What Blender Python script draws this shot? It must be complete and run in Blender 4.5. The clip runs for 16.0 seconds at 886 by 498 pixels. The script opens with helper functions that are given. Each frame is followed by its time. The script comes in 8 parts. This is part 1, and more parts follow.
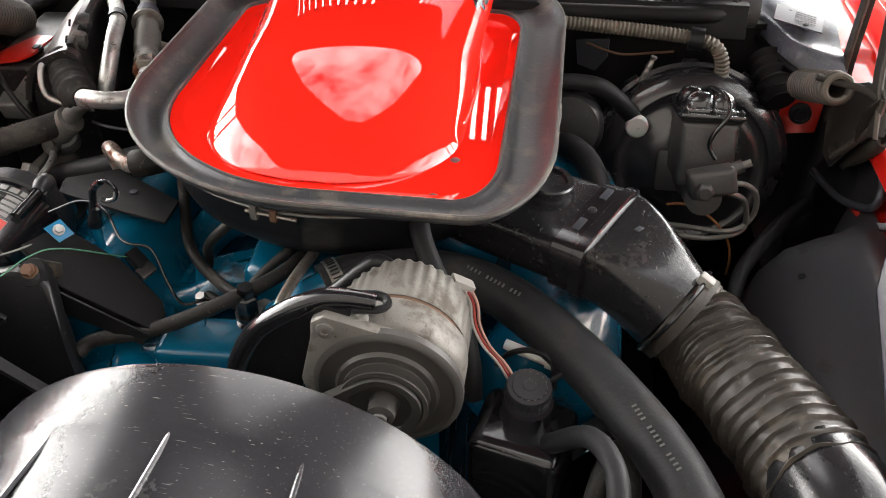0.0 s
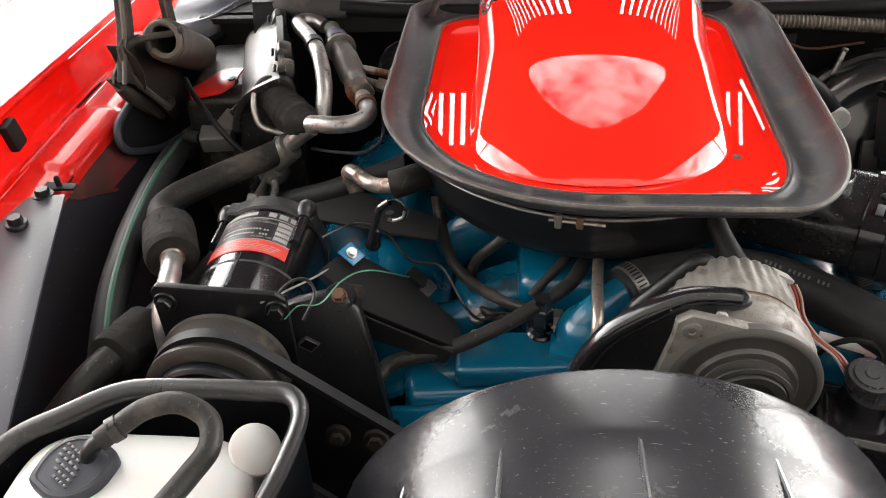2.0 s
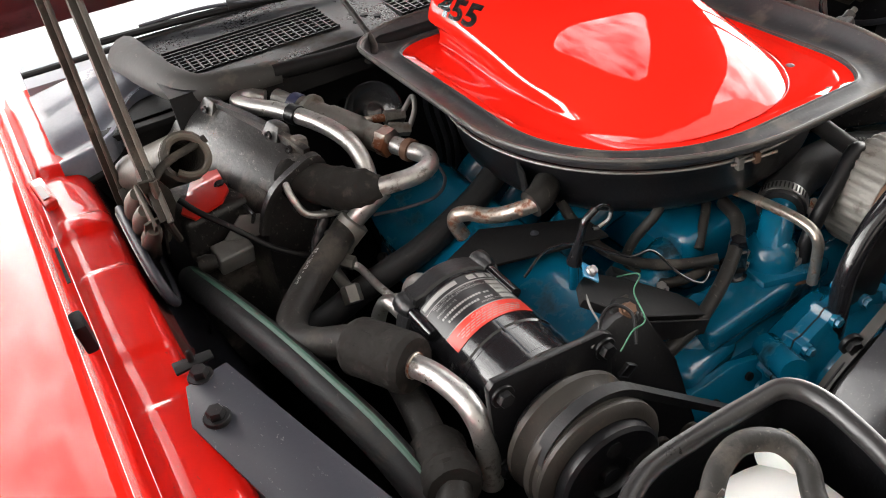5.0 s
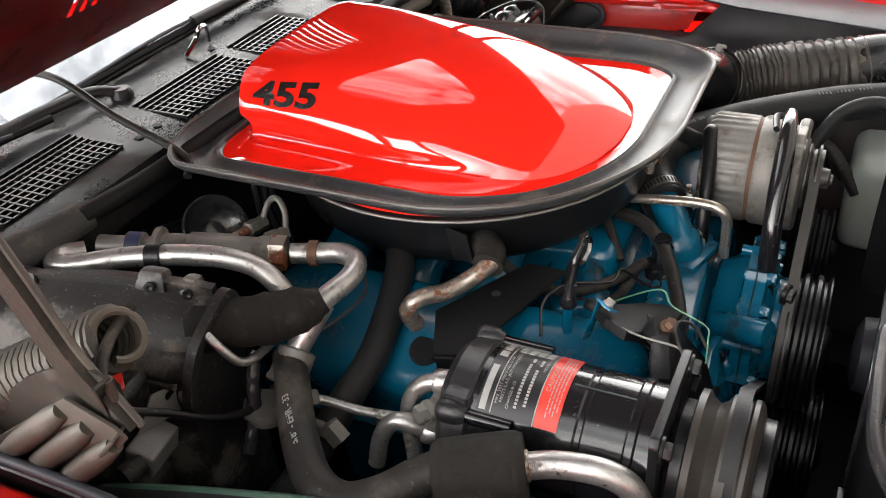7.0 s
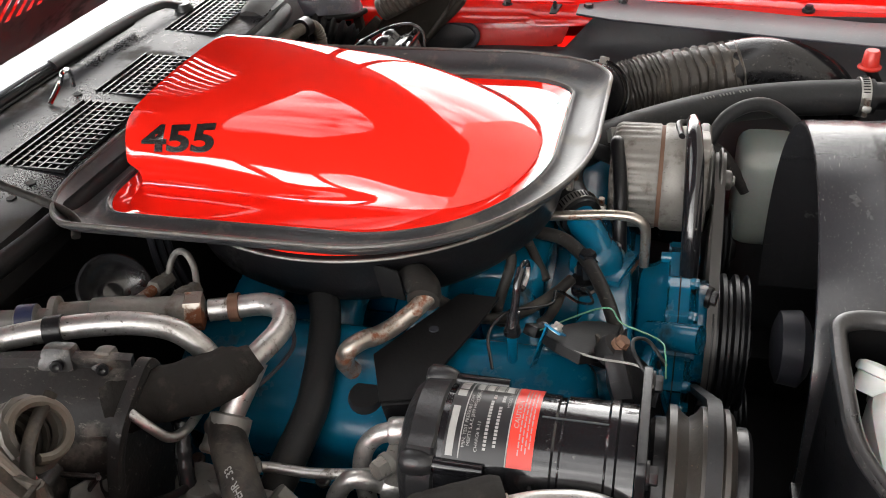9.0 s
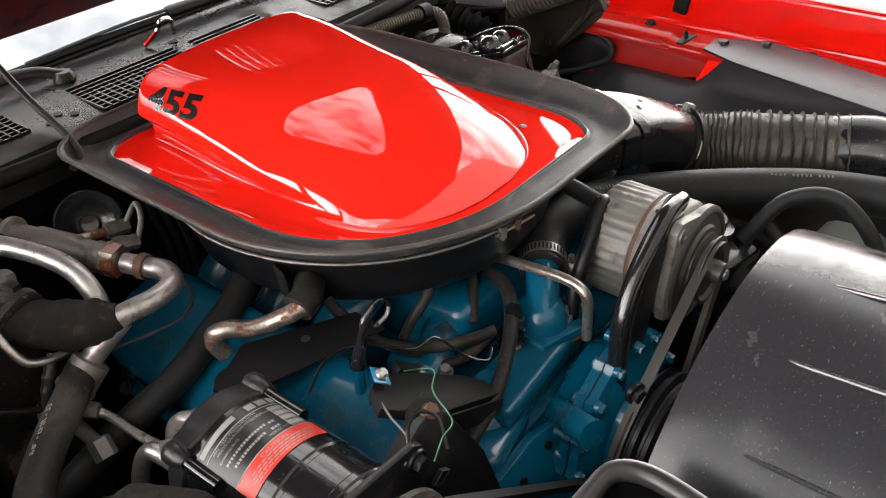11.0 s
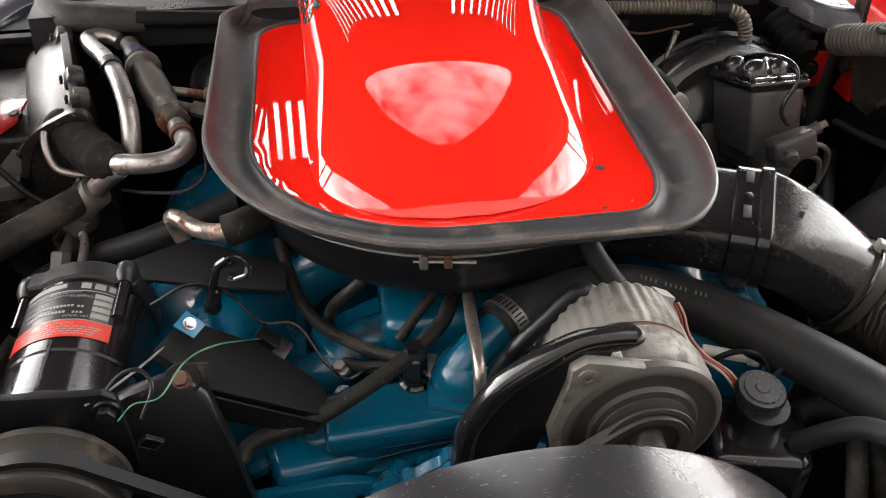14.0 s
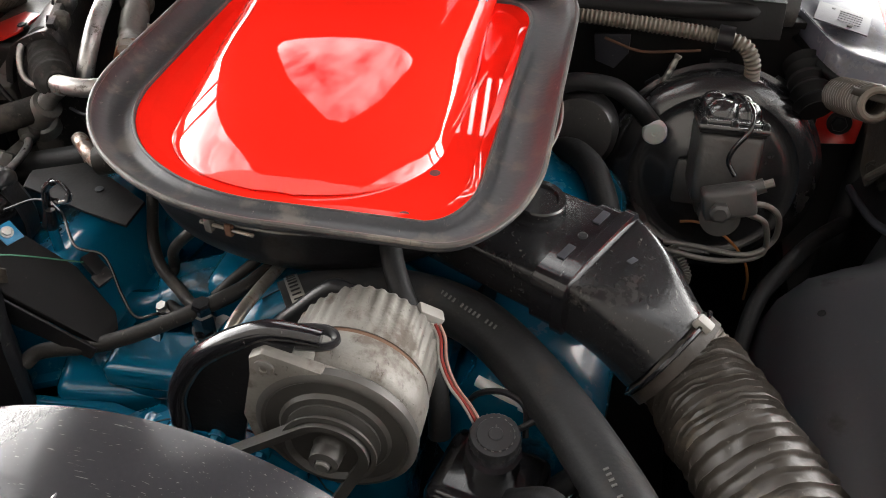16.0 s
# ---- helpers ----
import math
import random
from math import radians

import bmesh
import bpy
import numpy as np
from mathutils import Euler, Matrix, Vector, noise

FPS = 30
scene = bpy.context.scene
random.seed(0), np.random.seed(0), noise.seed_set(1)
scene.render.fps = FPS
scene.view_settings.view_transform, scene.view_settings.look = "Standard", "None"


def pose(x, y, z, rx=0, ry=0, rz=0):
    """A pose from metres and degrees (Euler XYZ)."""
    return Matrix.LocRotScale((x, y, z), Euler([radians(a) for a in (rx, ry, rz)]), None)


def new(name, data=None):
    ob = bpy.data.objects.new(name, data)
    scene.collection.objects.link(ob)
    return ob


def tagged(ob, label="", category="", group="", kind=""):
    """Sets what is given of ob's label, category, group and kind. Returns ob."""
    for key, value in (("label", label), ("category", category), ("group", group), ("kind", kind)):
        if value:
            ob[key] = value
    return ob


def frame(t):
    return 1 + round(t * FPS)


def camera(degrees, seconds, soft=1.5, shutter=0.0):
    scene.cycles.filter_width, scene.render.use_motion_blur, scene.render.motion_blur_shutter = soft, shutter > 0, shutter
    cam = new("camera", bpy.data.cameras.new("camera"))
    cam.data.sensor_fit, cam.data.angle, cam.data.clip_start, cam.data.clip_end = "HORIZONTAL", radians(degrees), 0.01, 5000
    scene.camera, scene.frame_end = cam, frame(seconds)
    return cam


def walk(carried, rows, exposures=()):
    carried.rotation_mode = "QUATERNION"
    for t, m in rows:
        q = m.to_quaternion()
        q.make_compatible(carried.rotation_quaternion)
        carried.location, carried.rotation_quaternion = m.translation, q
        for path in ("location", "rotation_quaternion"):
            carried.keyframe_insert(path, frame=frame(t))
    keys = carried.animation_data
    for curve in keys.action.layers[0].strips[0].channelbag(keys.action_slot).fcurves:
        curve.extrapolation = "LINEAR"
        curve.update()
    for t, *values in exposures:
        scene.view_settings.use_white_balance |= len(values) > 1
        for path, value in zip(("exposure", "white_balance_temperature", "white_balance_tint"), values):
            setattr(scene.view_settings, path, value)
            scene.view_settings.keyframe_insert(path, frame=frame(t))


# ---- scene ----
cam = camera(54.18, 16.0, 1.0)
ROWS = [  # seconds, eye, yaw, pitch, roll
    (0, 0.2548, -0.7955, 1.4366, 7.94, -37.89, -0.03),
    (0.5, 0.1730, -0.8194, 1.4342, 6.02, -37.28, -0.23),
    (1, 0.0893, -0.8374, 1.4308, 5.47, -36.70, -0.75),
    (1.5, 0.0117, -0.8416, 1.4264, 6.13, -36.39, -1.98),
    (2, -0.0682, -0.8372, 1.4246, 6.91, -36.28, -3.32),
    (2.5, -0.1543, -0.8221, 1.4130, 7.15, -35.85, -5.42),
    (3, -0.2685, -0.7989, 1.4191, 4.04, -36.46, -6.69),
    (3.2, -0.3072, -0.7911, 1.4216, 2.56, -36.60, -7.31),
    (5.3, -0.7379, -0.6141, 1.4433, -32.21, -36.25, -7.19),
    (5.5, -0.7728, -0.5801, 1.4372, -35.95, -35.82, -7.05),
    (6, -0.8322, -0.4857, 1.4352, -44.54, -35.70, -6.91),
    (6.5, -0.8765, -0.3854, 1.4272, -53.61, -35.13, -6.18),
    (7, -0.9005, -0.2917, 1.4251, -61.77, -34.80, -5.50),
    (7.5, -0.9105, -0.2122, 1.4191, -68.50, -34.33, -5.18),
    (8, -0.9111, -0.1635, 1.4147, -72.88, -34.17, -4.84),
    (8.5, -0.9053, -0.1613, 1.4110, -74.39, -34.01, -4.72),
    (9, -0.8859, -0.2027, 1.4155, -73.44, -34.11, -4.55),
    (9.5, -0.8485, -0.2805, 1.4253, -69.83, -34.38, -4.44),
    (10, -0.7925, -0.3724, 1.4356, -63.89, -34.72, -4.05),
    (10.2, -0.7666, -0.4120, 1.4409, -60.85, -34.85, -3.87),
    (12.3, -0.4153, -0.6958, 1.4370, -29.18, -36.52, -3.54),
    (12.5, -0.3645, -0.7081, 1.4337, -25.20, -36.98, -3.88),
    (13, -0.2537, -0.7301, 1.4327, -16.33, -37.66, -3.78),
    (13.5, -0.1727, -0.7281, 1.4284, -10.94, -37.95, -2.31),
    (14, -0.0977, -0.7123, 1.4218, -7.33, -38.58, -0.92),
    (14.5, -0.0098, -0.6971, 1.4207, -3.51, -39.75, -0.31),
    (15, 0.0846, -0.6920, 1.4208, 0.62, -40.45, 0.24),
    (15.5, 0.2013, -0.6930, 1.4159, 6.29, -40.02, -0.20),
    (16, 0.3122, -0.6853, 1.4253, 12.11, -39.91, -0.18),
]
EXPOSURES = [(0, -1.10), (1.5, -1.05), (3.0, -1.15), (5.5, -1.22), (6.5, -1.38), (8.5, -1.36), (10.0, -1.47), (13.0, -1.32), (14.5, -1.25), (16, -1.20)]
walk(cam, [(t, pose(x, y, z, 90 + pitch, 0, yaw) @ pose(0, 0, 0, 0, 0, roll)) for t, x, y, z, yaw, pitch, roll in ROWS], EXPOSURES)

# ---- light ----
SUN_EL, SUN_AZ = 48.0, 250.0
world = bpy.data.worlds.new("sky")
scene.world = world
world.use_nodes = True
wn, wl = world.node_tree.nodes, world.node_tree.links
wn.clear()
w_out = wn.new("ShaderNodeOutputWorld")
w_bg = wn.new("ShaderNodeBackground")
w_sky = wn.new("ShaderNodeTexSky")
w_sky.sky_type, w_sky.sun_disc = "NISHITA", False
w_sky.sun_elevation, w_sky.sun_rotation = radians(SUN_EL), radians(SUN_AZ)
w_co = wn.new("ShaderNodeTexCoord")
w_map = wn.new("ShaderNodeMapping")
w_map.inputs["Scale"].default_value = (2.2, 2.2, 4.5)
w_noise = wn.new("ShaderNodeTexNoise")
w_noise.inputs["Scale"].default_value = 2.3
w_noise.inputs["Detail"].default_value = 7
w_noise.inputs["Roughness"].default_value = 0.6
w_ramp = wn.new("ShaderNodeValToRGB")
w_ramp.color_ramp.elements[0].position, w_ramp.color_ramp.elements[1].position = 0.34, 0.64
w_mix = wn.new("ShaderNodeMixRGB")
w_low = wn.new("ShaderNodeMixRGB")
w_low.inputs["Color1"].default_value = (62.0, 61.0, 60.0, 1)
w_low.inputs["Color2"].default_value = (270.0, 262.0, 254.0, 1)
wl.new(w_co.outputs["Generated"], w_map.inputs["Vector"])
wl.new(w_map.outputs["Vector"], w_noise.inputs["Vector"])
wl.new(w_noise.outputs["Fac"], w_ramp.inputs["Fac"])
w_sep = wn.new("ShaderNodeSeparateXYZ")
w_haze = wn.new("ShaderNodeMapRange")
w_haze.inputs["From Min"].default_value, w_haze.inputs["From Max"].default_value = 0.86, 0.24
w_max = wn.new("ShaderNodeMath")
w_max.operation = "MAXIMUM"
wl.new(w_co.outputs["Generated"], w_sep.inputs[0])
wl.new(w_sep.outputs["Z"], w_haze.inputs["Value"])
wl.new(w_ramp.outputs["Color"], w_max.inputs[0])
w_side = wn.new("ShaderNodeMapRange")
w_side.inputs["From Min"].default_value, w_side.inputs["From Max"].default_value = -0.80, 0.15
w_side.inputs["To Min"].default_value, w_side.inputs["To Max"].default_value = 0.10, 1.0
w_bright = wn.new("ShaderNodeMath")
w_bright.operation = "MULTIPLY"
wl.new(w_sep.outputs["Y"], w_side.inputs["Value"])
wl.new(w_haze.outputs[0], w_bright.inputs[0])
wl.new(w_side.outputs[0], w_bright.inputs[1])
wl.new(w_bright.outputs[0], w_max.inputs[1])
wl.new(w_max.outputs[0], w_mix.inputs["Fac"])
wl.new(w_bright.outputs[0], w_low.inputs["Fac"])
wl.new(w_low.outputs["Color"], w_mix.inputs["Color2"])
wl.new(w_sky.outputs["Color"], w_mix.inputs["Color1"])
wl.new(w_mix.outputs["Color"], w_bg.inputs["Color"])
w_bg.inputs["Strength"].default_value = 0.15
wl.new(w_bg.outputs["Background"], w_out.inputs["Surface"])
sun = new("sun", bpy.data.lights.new("sun", "SUN"))
sun.data.energy, sun.data.angle, sun.data.color = 0.5, radians(35), (1.0, 0.95, 0.88)
sun.rotation_euler = Euler((radians(90 - SUN_EL), 0, radians(180 - SUN_AZ)))

# ---- materials ----


def mat(name, base, rough=0.5, metal=0.0, vary=0.25, scale=30.0, bump=0.15, fine=250.0, coat=0.0, dirt=None, dirt_amount=0.0,
        dirt_scale=14.0, dirt_rough=0.8, spec=0.5, sub=0.0, specks=0.0, speck=(0.16, 0.15, 0.135), coat_ior=1.5):
    """Base colour varied at two scales, dirt or rust in patches, and a fine relief."""
    m = bpy.data.materials.new(name)
    m.use_nodes = True
    n, l = m.node_tree.nodes, m.node_tree.links
    b = n["Principled BSDF"]
    b.inputs["Metallic"].default_value = metal
    b.inputs["Specular IOR Level"].default_value = spec
    b.inputs["Coat Weight"].default_value = coat
    b.inputs["Coat Roughness"].default_value = 0.03
    b.inputs["Coat IOR"].default_value = coat_ior
    if sub:
        b.inputs["Subsurface Weight"].default_value = sub
        b.inputs["Subsurface Scale"].default_value = 0.01
    tc = n.new("ShaderNodeTexCoord")
    big, small = n.new("ShaderNodeTexNoise"), n.new("ShaderNodeTexNoise")
    for x, s, d in ((big, scale, 5), (small, fine, 3)):
        x.inputs["Scale"].default_value, x.inputs["Detail"].default_value = s, d
        l.new(tc.outputs["Object"], x.inputs["Vector"])
    mix = n.new("ShaderNodeMixRGB")
    mix.inputs["Color1"].default_value = (*[c * (1 - vary) for c in base], 1)
    mix.inputs["Color2"].default_value = (*[min(1, c * (1 + vary)) for c in base], 1)
    add = n.new("ShaderNodeMath")
    add.operation = "MULTIPLY_ADD"
    add.inputs[1].default_value, add.inputs[2].default_value = 0.35, -0.02
    l.new(small.outputs["Fac"], add.inputs[0])
    sumn = n.new("ShaderNodeMath")
    sumn.operation = "MULTIPLY_ADD"
    sumn.inputs[1].default_value = 0.7
    l.new(big.outputs["Fac"], sumn.inputs[0])
    l.new(add.outputs[0], sumn.inputs[2])
    l.new(sumn.outputs[0], mix.inputs["Fac"])
    col = mix.outputs["Color"]
    rn = n.new("ShaderNodeMapRange")
    rn.inputs["To Min"].default_value, rn.inputs["To Max"].default_value = max(0.02, rough * 0.75), min(1, rough * 1.25)
    l.new(sumn.outputs[0], rn.inputs["Value"])
    ro = rn.outputs[0]
    if dirt:
        dn, dr = n.new("ShaderNodeTexNoise"), n.new("ShaderNodeValToRGB")
        dn.inputs["Scale"].default_value, dn.inputs["Detail"].default_value, dn.inputs["Roughness"].default_value = dirt_scale, 8, 0.65
        l.new(tc.outputs["Object"], dn.inputs["Vector"])
        edge = 0.72 - 0.4 * dirt_amount
        dr.color_ramp.elements[0].position, dr.color_ramp.elements[1].position = edge - 0.03, edge + 0.06
        l.new(dn.outputs["Fac"], dr.inputs["Fac"])
        dm, rm = n.new("ShaderNodeMixRGB"), n.new("ShaderNodeMixRGB")
        dm.inputs["Color2"].default_value = (*dirt, 1)
        rm.inputs["Color2"].default_value = (dirt_rough,) * 3 + (1,)
        for k, src in ((dm, col), (rm, ro)):
            l.new(dr.outputs["Color"], k.inputs["Fac"])
            l.new(src, k.inputs["Color1"])
        col, ro = dm.outputs["Color"], rm.outputs["Color"]
        if metal:
            mm = n.new("ShaderNodeMath")
            mm.operation = "MULTIPLY_ADD"
            mm.inputs[1].default_value, mm.inputs[2].default_value = -metal * 0.9, metal
            l.new(dr.outputs["Color"], mm.inputs[0])
            l.new(mm.outputs[0], b.inputs["Metallic"])
    if specks:
        sn, mp, sr, sm = n.new("ShaderNodeTexNoise"), n.new("ShaderNodeMapping"), n.new("ShaderNodeValToRGB"), n.new("ShaderNodeMixRGB")
        mp.inputs["Scale"].default_value, mp.inputs["Rotation"].default_value = (1.0, 0.45, 0.7), (0.4, 0.7, 0.9)
        sn.inputs["Scale"].default_value, sn.inputs["Detail"].default_value, sn.inputs["Roughness"].default_value = 210, 4, 0.7
        sr.color_ramp.elements[0].position, sr.color_ramp.elements[1].position = 0.70 - 0.12 * specks, 0.78 - 0.10 * specks
        l.new(tc.outputs["Object"], mp.inputs["Vector"])
        l.new(mp.outputs["Vector"], sn.inputs["Vector"])
        l.new(sn.outputs["Fac"], sr.inputs["Fac"])
        l.new(sr.outputs["Color"], sm.inputs["Fac"])
        l.new(col, sm.inputs["Color1"])
        sm.inputs["Color2"].default_value = (*speck, 1)
        col = sm.outputs["Color"]
    l.new(col, b.inputs["Base Color"])
    l.new(ro, b.inputs["Roughness"])
    if bump:
        bp = n.new("ShaderNodeBump")
        bp.inputs["Strength"].default_value, bp.inputs["Distance"].default_value = bump, 0.002
        l.new(sumn.outputs[0], bp.inputs["Height"])
        l.new(bp.outputs["Normal"], b.inputs["Normal"])
    return m


RED = mat("red_paint", (0.86, 0.018, 0.009), 0.5, vary=0.03, scale=4, bump=0.0, coat=1.0, spec=0.0, coat_ior=1.8)
RED_DULL = mat("red_inner_paint", (0.56, 0.018, 0.010), 0.30, vary=0.14, scale=9, bump=0.06, coat=0.6, dirt=(0.12, 0.03, 0.025), dirt_amount=0.18, specks=0.3, speck=(0.18, 0.09, 0.07))
RED_LEDGE = mat("red_flange_paint", (0.78, 0.018, 0.010), 0.45, vary=0.10, scale=9, bump=0.03, coat=1.0, coat_ior=1.7, spec=0.1, dirt=(0.20, 0.04, 0.03), dirt_amount=0.14, specks=0.3, speck=(0.18, 0.09, 0.07))
# Shaded copy of the red: underside, recess and hole shade set in the colour.
RED_SHADE = mat("red_paint_in_shade", (0.085, 0.012, 0.011), 0.45, vary=0.2, scale=7, bump=0.08, coat=0.2, dirt=(0.04, 0.025, 0.02), dirt_amount=0.3)
SEAL = mat("seal_rubber", (0.030, 0.031, 0.034), 0.42, vary=0.8, scale=11, bump=0.4, fine=180, dirt=(0.088, 0.080, 0.070), dirt_amount=0.40, dirt_scale=15, dirt_rough=0.55, specks=0.5, speck=(0.14, 0.125, 0.11))
RUBBER = mat("hose_rubber", (0.0165, 0.0168, 0.0178), 0.52, vary=0.5, scale=40, bump=0.4, dirt=(0.0308, 0.0277, 0.0254), dirt_amount=0.28, spec=0.2, specks=0.5, speck=(0.05, 0.046, 0.042))
RUBBER_OLD = mat("old_hose_rubber", (0.0208, 0.0195, 0.0184), 0.48, vary=0.6, scale=30, bump=0.5, dirt=(0.0612, 0.0544, 0.0476), dirt_amount=0.36, spec=0.2, specks=0.7, speck=(0.09, 0.08, 0.07))
BLACK_GLOSS = mat("gloss_black_paint", (0.009, 0.009, 0.0105), 0.17, vary=0.4, scale=25, bump=0.10, coat=0.3, dirt=(0.0455, 0.0416, 0.0377), dirt_amount=0.18, specks=0.3)
BLACK = mat("satin_black_paint", (0.0078, 0.0078, 0.00884), 0.34, vary=0.5, scale=25, bump=0.3, dirt=(0.0216, 0.0196, 0.0176), dirt_amount=0.26, spec=0.3, specks=0.5, speck=(0.06, 0.055, 0.05))
BLACK_DULL = mat("dull_black", (0.006, 0.006, 0.00648), 0.6, vary=0.4, scale=20, bump=0.3, dirt=(0.0147, 0.0129, 0.011), dirt_amount=0.2, spec=0.2, specks=0.3, speck=(0.03, 0.028, 0.025))
BLACK_GREY = mat("charcoal_paint", (0.0312, 0.0325, 0.0403), 0.48, vary=0.2, scale=10, bump=0.12, dirt=(0.0649, 0.0625, 0.059), dirt_amount=0.14, spec=0.3, specks=0.4, speck=(0.12, 0.115, 0.105))
PLASTIC_OLD = mat("weathered_black_plastic", (0.0195, 0.0188, 0.0192), 0.30, vary=0.5, scale=16, bump=0.35, dirt=(0.0715, 0.065, 0.0572), dirt_amount=0.34, specks=0.5, speck=(0.12, 0.11, 0.10))
FOAM = mat("cracked_foam", (0.0135, 0.0123, 0.0112), 0.85, vary=0.55, scale=60, bump=0.9, fine=180, dirt=(0.0338, 0.0286, 0.0247), dirt_amount=0.3, dirt_scale=40, spec=0.2, specks=0.4, speck=(0.003, 0.003, 0.003))
BLUE = mat("engine_blue_paint", (0.00087, 0.0957, 0.177), 0.24, vary=0.25, scale=16, bump=0.25, fine=140, coat=0.4, dirt=(0.00191, 0.0203, 0.033), dirt_amount=0.25, specks=0.25, speck=(0.03, 0.11, 0.15))
ALUM = mat("aluminium_tube", (0.46, 0.45, 0.435), 0.38, 0.88, vary=0.5, scale=60, bump=0.5, dirt=(0.10, 0.082, 0.066), dirt_amount=0.27, dirt_scale=42, dirt_rough=0.65, specks=0.7, speck=(0.045, 0.033, 0.025))
ALUM_CAST = mat("cast_aluminium", (0.170, 0.162, 0.146), 0.5, 0.25, vary=0.4, scale=22, bump=0.6, fine=320, dirt=(0.0862, 0.0736, 0.0598), dirt_amount=0.46, dirt_scale=20, specks=0.7, speck=(0.05, 0.042, 0.035))
ALUM_DARK = mat("dull_cast_metal", (0.18, 0.174, 0.162), 0.48, 0.55, vary=0.4, scale=26, bump=0.5, dirt=(0.101, 0.0806, 0.0627), dirt_amount=0.36, specks=0.5, speck=(0.05, 0.04, 0.03))
STEEL = mat("bare_steel", (0.26, 0.255, 0.24), 0.38, 0.9, vary=0.3, scale=40, bump=0.2, dirt=(0.10, 0.075, 0.055), dirt_amount=0.22, specks=0.3, speck=(0.05, 0.035, 0.025))
RUSTY = mat("rusty_steel_tube", (0.36, 0.325, 0.285), 0.32, 0.85, vary=0.4, scale=40, bump=0.35, dirt=(0.15, 0.045, 0.014), dirt_amount=0.50, dirt_scale=38, specks=0.7, speck=(0.09, 0.032, 0.012))
RUST = mat("rust_brown", (0.115, 0.060, 0.036), 0.7, 0.3, vary=0.35, scale=60, bump=0.4)
CHROME = mat("bright_metal", (0.8, 0.8, 0.8), 0.12, 1.0, vary=0.06, scale=30, bump=0.04)
WHITE = mat("white_plastic", (0.66, 0.66, 0.64), 0.38, vary=0.05, scale=6, bump=0.05, sub=0.15)
MILKY = mat("milky_plastic", (0.25, 0.27, 0.25), 0.4, vary=0.15, scale=8, bump=0.05, sub=0.2)
GROUND = mat("pale_concrete", (0.52, 0.50, 0.47), 0.9, vary=0.15, scale=1.5, bump=0.3, fine=60)
BOOSTER = mat("black_enamel", (0.020, 0.020, 0.022), 0.24, vary=0.4, scale=12, bump=0.12, dirt=(0.0218, 0.0204, 0.0184), dirt_amount=0.2, spec=0.8, coat=0.4, specks=0.4, speck=(0.05, 0.046, 0.04))
CAST_BLACK = mat("black_painted_casting", (0.0154, 0.0154, 0.0168), 0.34, vary=0.5, scale=30, bump=0.9, fine=150, dirt=(0.0322, 0.0285, 0.0248), dirt_amount=0.24, spec=0.5, specks=0.4, speck=(0.05, 0.045, 0.04))
CLUTCH = mat("grimy_clutch_steel", (0.0288, 0.0256, 0.0224), 0.42, vary=0.5, scale=30, bump=0.3, dirt=(0.0816, 0.0639, 0.0476), dirt_amount=0.26, dirt_scale=18, spec=0.35, specks=0.5, speck=(0.12, 0.08, 0.05))
HEATER = mat("dusty_heater_case", (0.0170, 0.0162, 0.0162), 0.38, vary=0.7, scale=18, bump=0.6, dirt=(0.115, 0.104, 0.092), dirt_amount=0.40, dirt_scale=13, dirt_rough=0.6, spec=0.45, specks=0.8, speck=(0.15, 0.14, 0.125))
DUCT = mat("dusty_black_plastic", (0.0115, 0.0115, 0.0125), 0.21, vary=0.5, scale=18, bump=0.22, dirt=(0.0266, 0.0244, 0.0222), dirt_amount=0.28, dirt_scale=9, dirt_rough=0.38, spec=0.35, coat=0.10, specks=0.6, speck=(0.11, 0.105, 0.095))
LABEL_BLACK = mat("label_black", (0.0168, 0.0168, 0.0182), 0.3, vary=0.1, bump=0.03)
LABEL_RED = mat("label_red", (0.62, 0.045, 0.03), 0.3, vary=0.06, bump=0.03)
INK = mat("white_ink", (0.30, 0.30, 0.29), 0.45, vary=0.25, scale=60, bump=0.0)
INK_BLACK = mat("black_decal", (0.012, 0.012, 0.012), 0.25, vary=0.05, bump=0.0, coat=0.6)
GREEN = mat("green_stripe", (0.035, 0.085, 0.062), 0.5, vary=0.25, scale=40, bump=0.1, dirt=(0.05, 0.06, 0.05), dirt_amount=0.2)
WIRE_GREEN = mat("green_wire", (0.05, 0.17, 0.10), 0.45, vary=0.15)
WIRE_RED = mat("red_wire", (0.24, 0.02, 0.015), 0.45, vary=0.15)
WIRE_PINK = mat("faded_pink_wire", (0.28, 0.15, 0.12), 0.5, vary=0.15)
WIRE_WHITE = mat("pale_wire", (0.28, 0.27, 0.25), 0.5, vary=0.15)
WIRE_GREY = mat("grey_wire", (0.16, 0.155, 0.145), 0.5, vary=0.15)
TAN = mat("tan_dusty_steel", (0.093, 0.0795, 0.063), 0.62, 0.15, vary=0.35, scale=30, bump=0.4, dirt=(0.0975, 0.0715, 0.052), dirt_amount=0.32, specks=0.4, speck=(0.10, 0.05, 0.03))
COWL = mat("cowl_grey_black", (0.0165, 0.0169, 0.0203), 0.28, vary=0.25, scale=9, bump=0.12, dirt=(0.06, 0.054, 0.046), dirt_amount=0.34, dirt_scale=8, spec=0.4, specks=0.4, speck=(0.10, 0.09, 0.08))
COWL_SIDE = mat("blue_grey_panel_paint", (0.16, 0.17, 0.205), 0.25, vary=0.3, scale=7, bump=0.1, coat=0.5, dirt=(0.11, 0.105, 0.10), dirt_amount=0.3, dirt_scale=7, dirt_rough=0.4, specks=0.4)
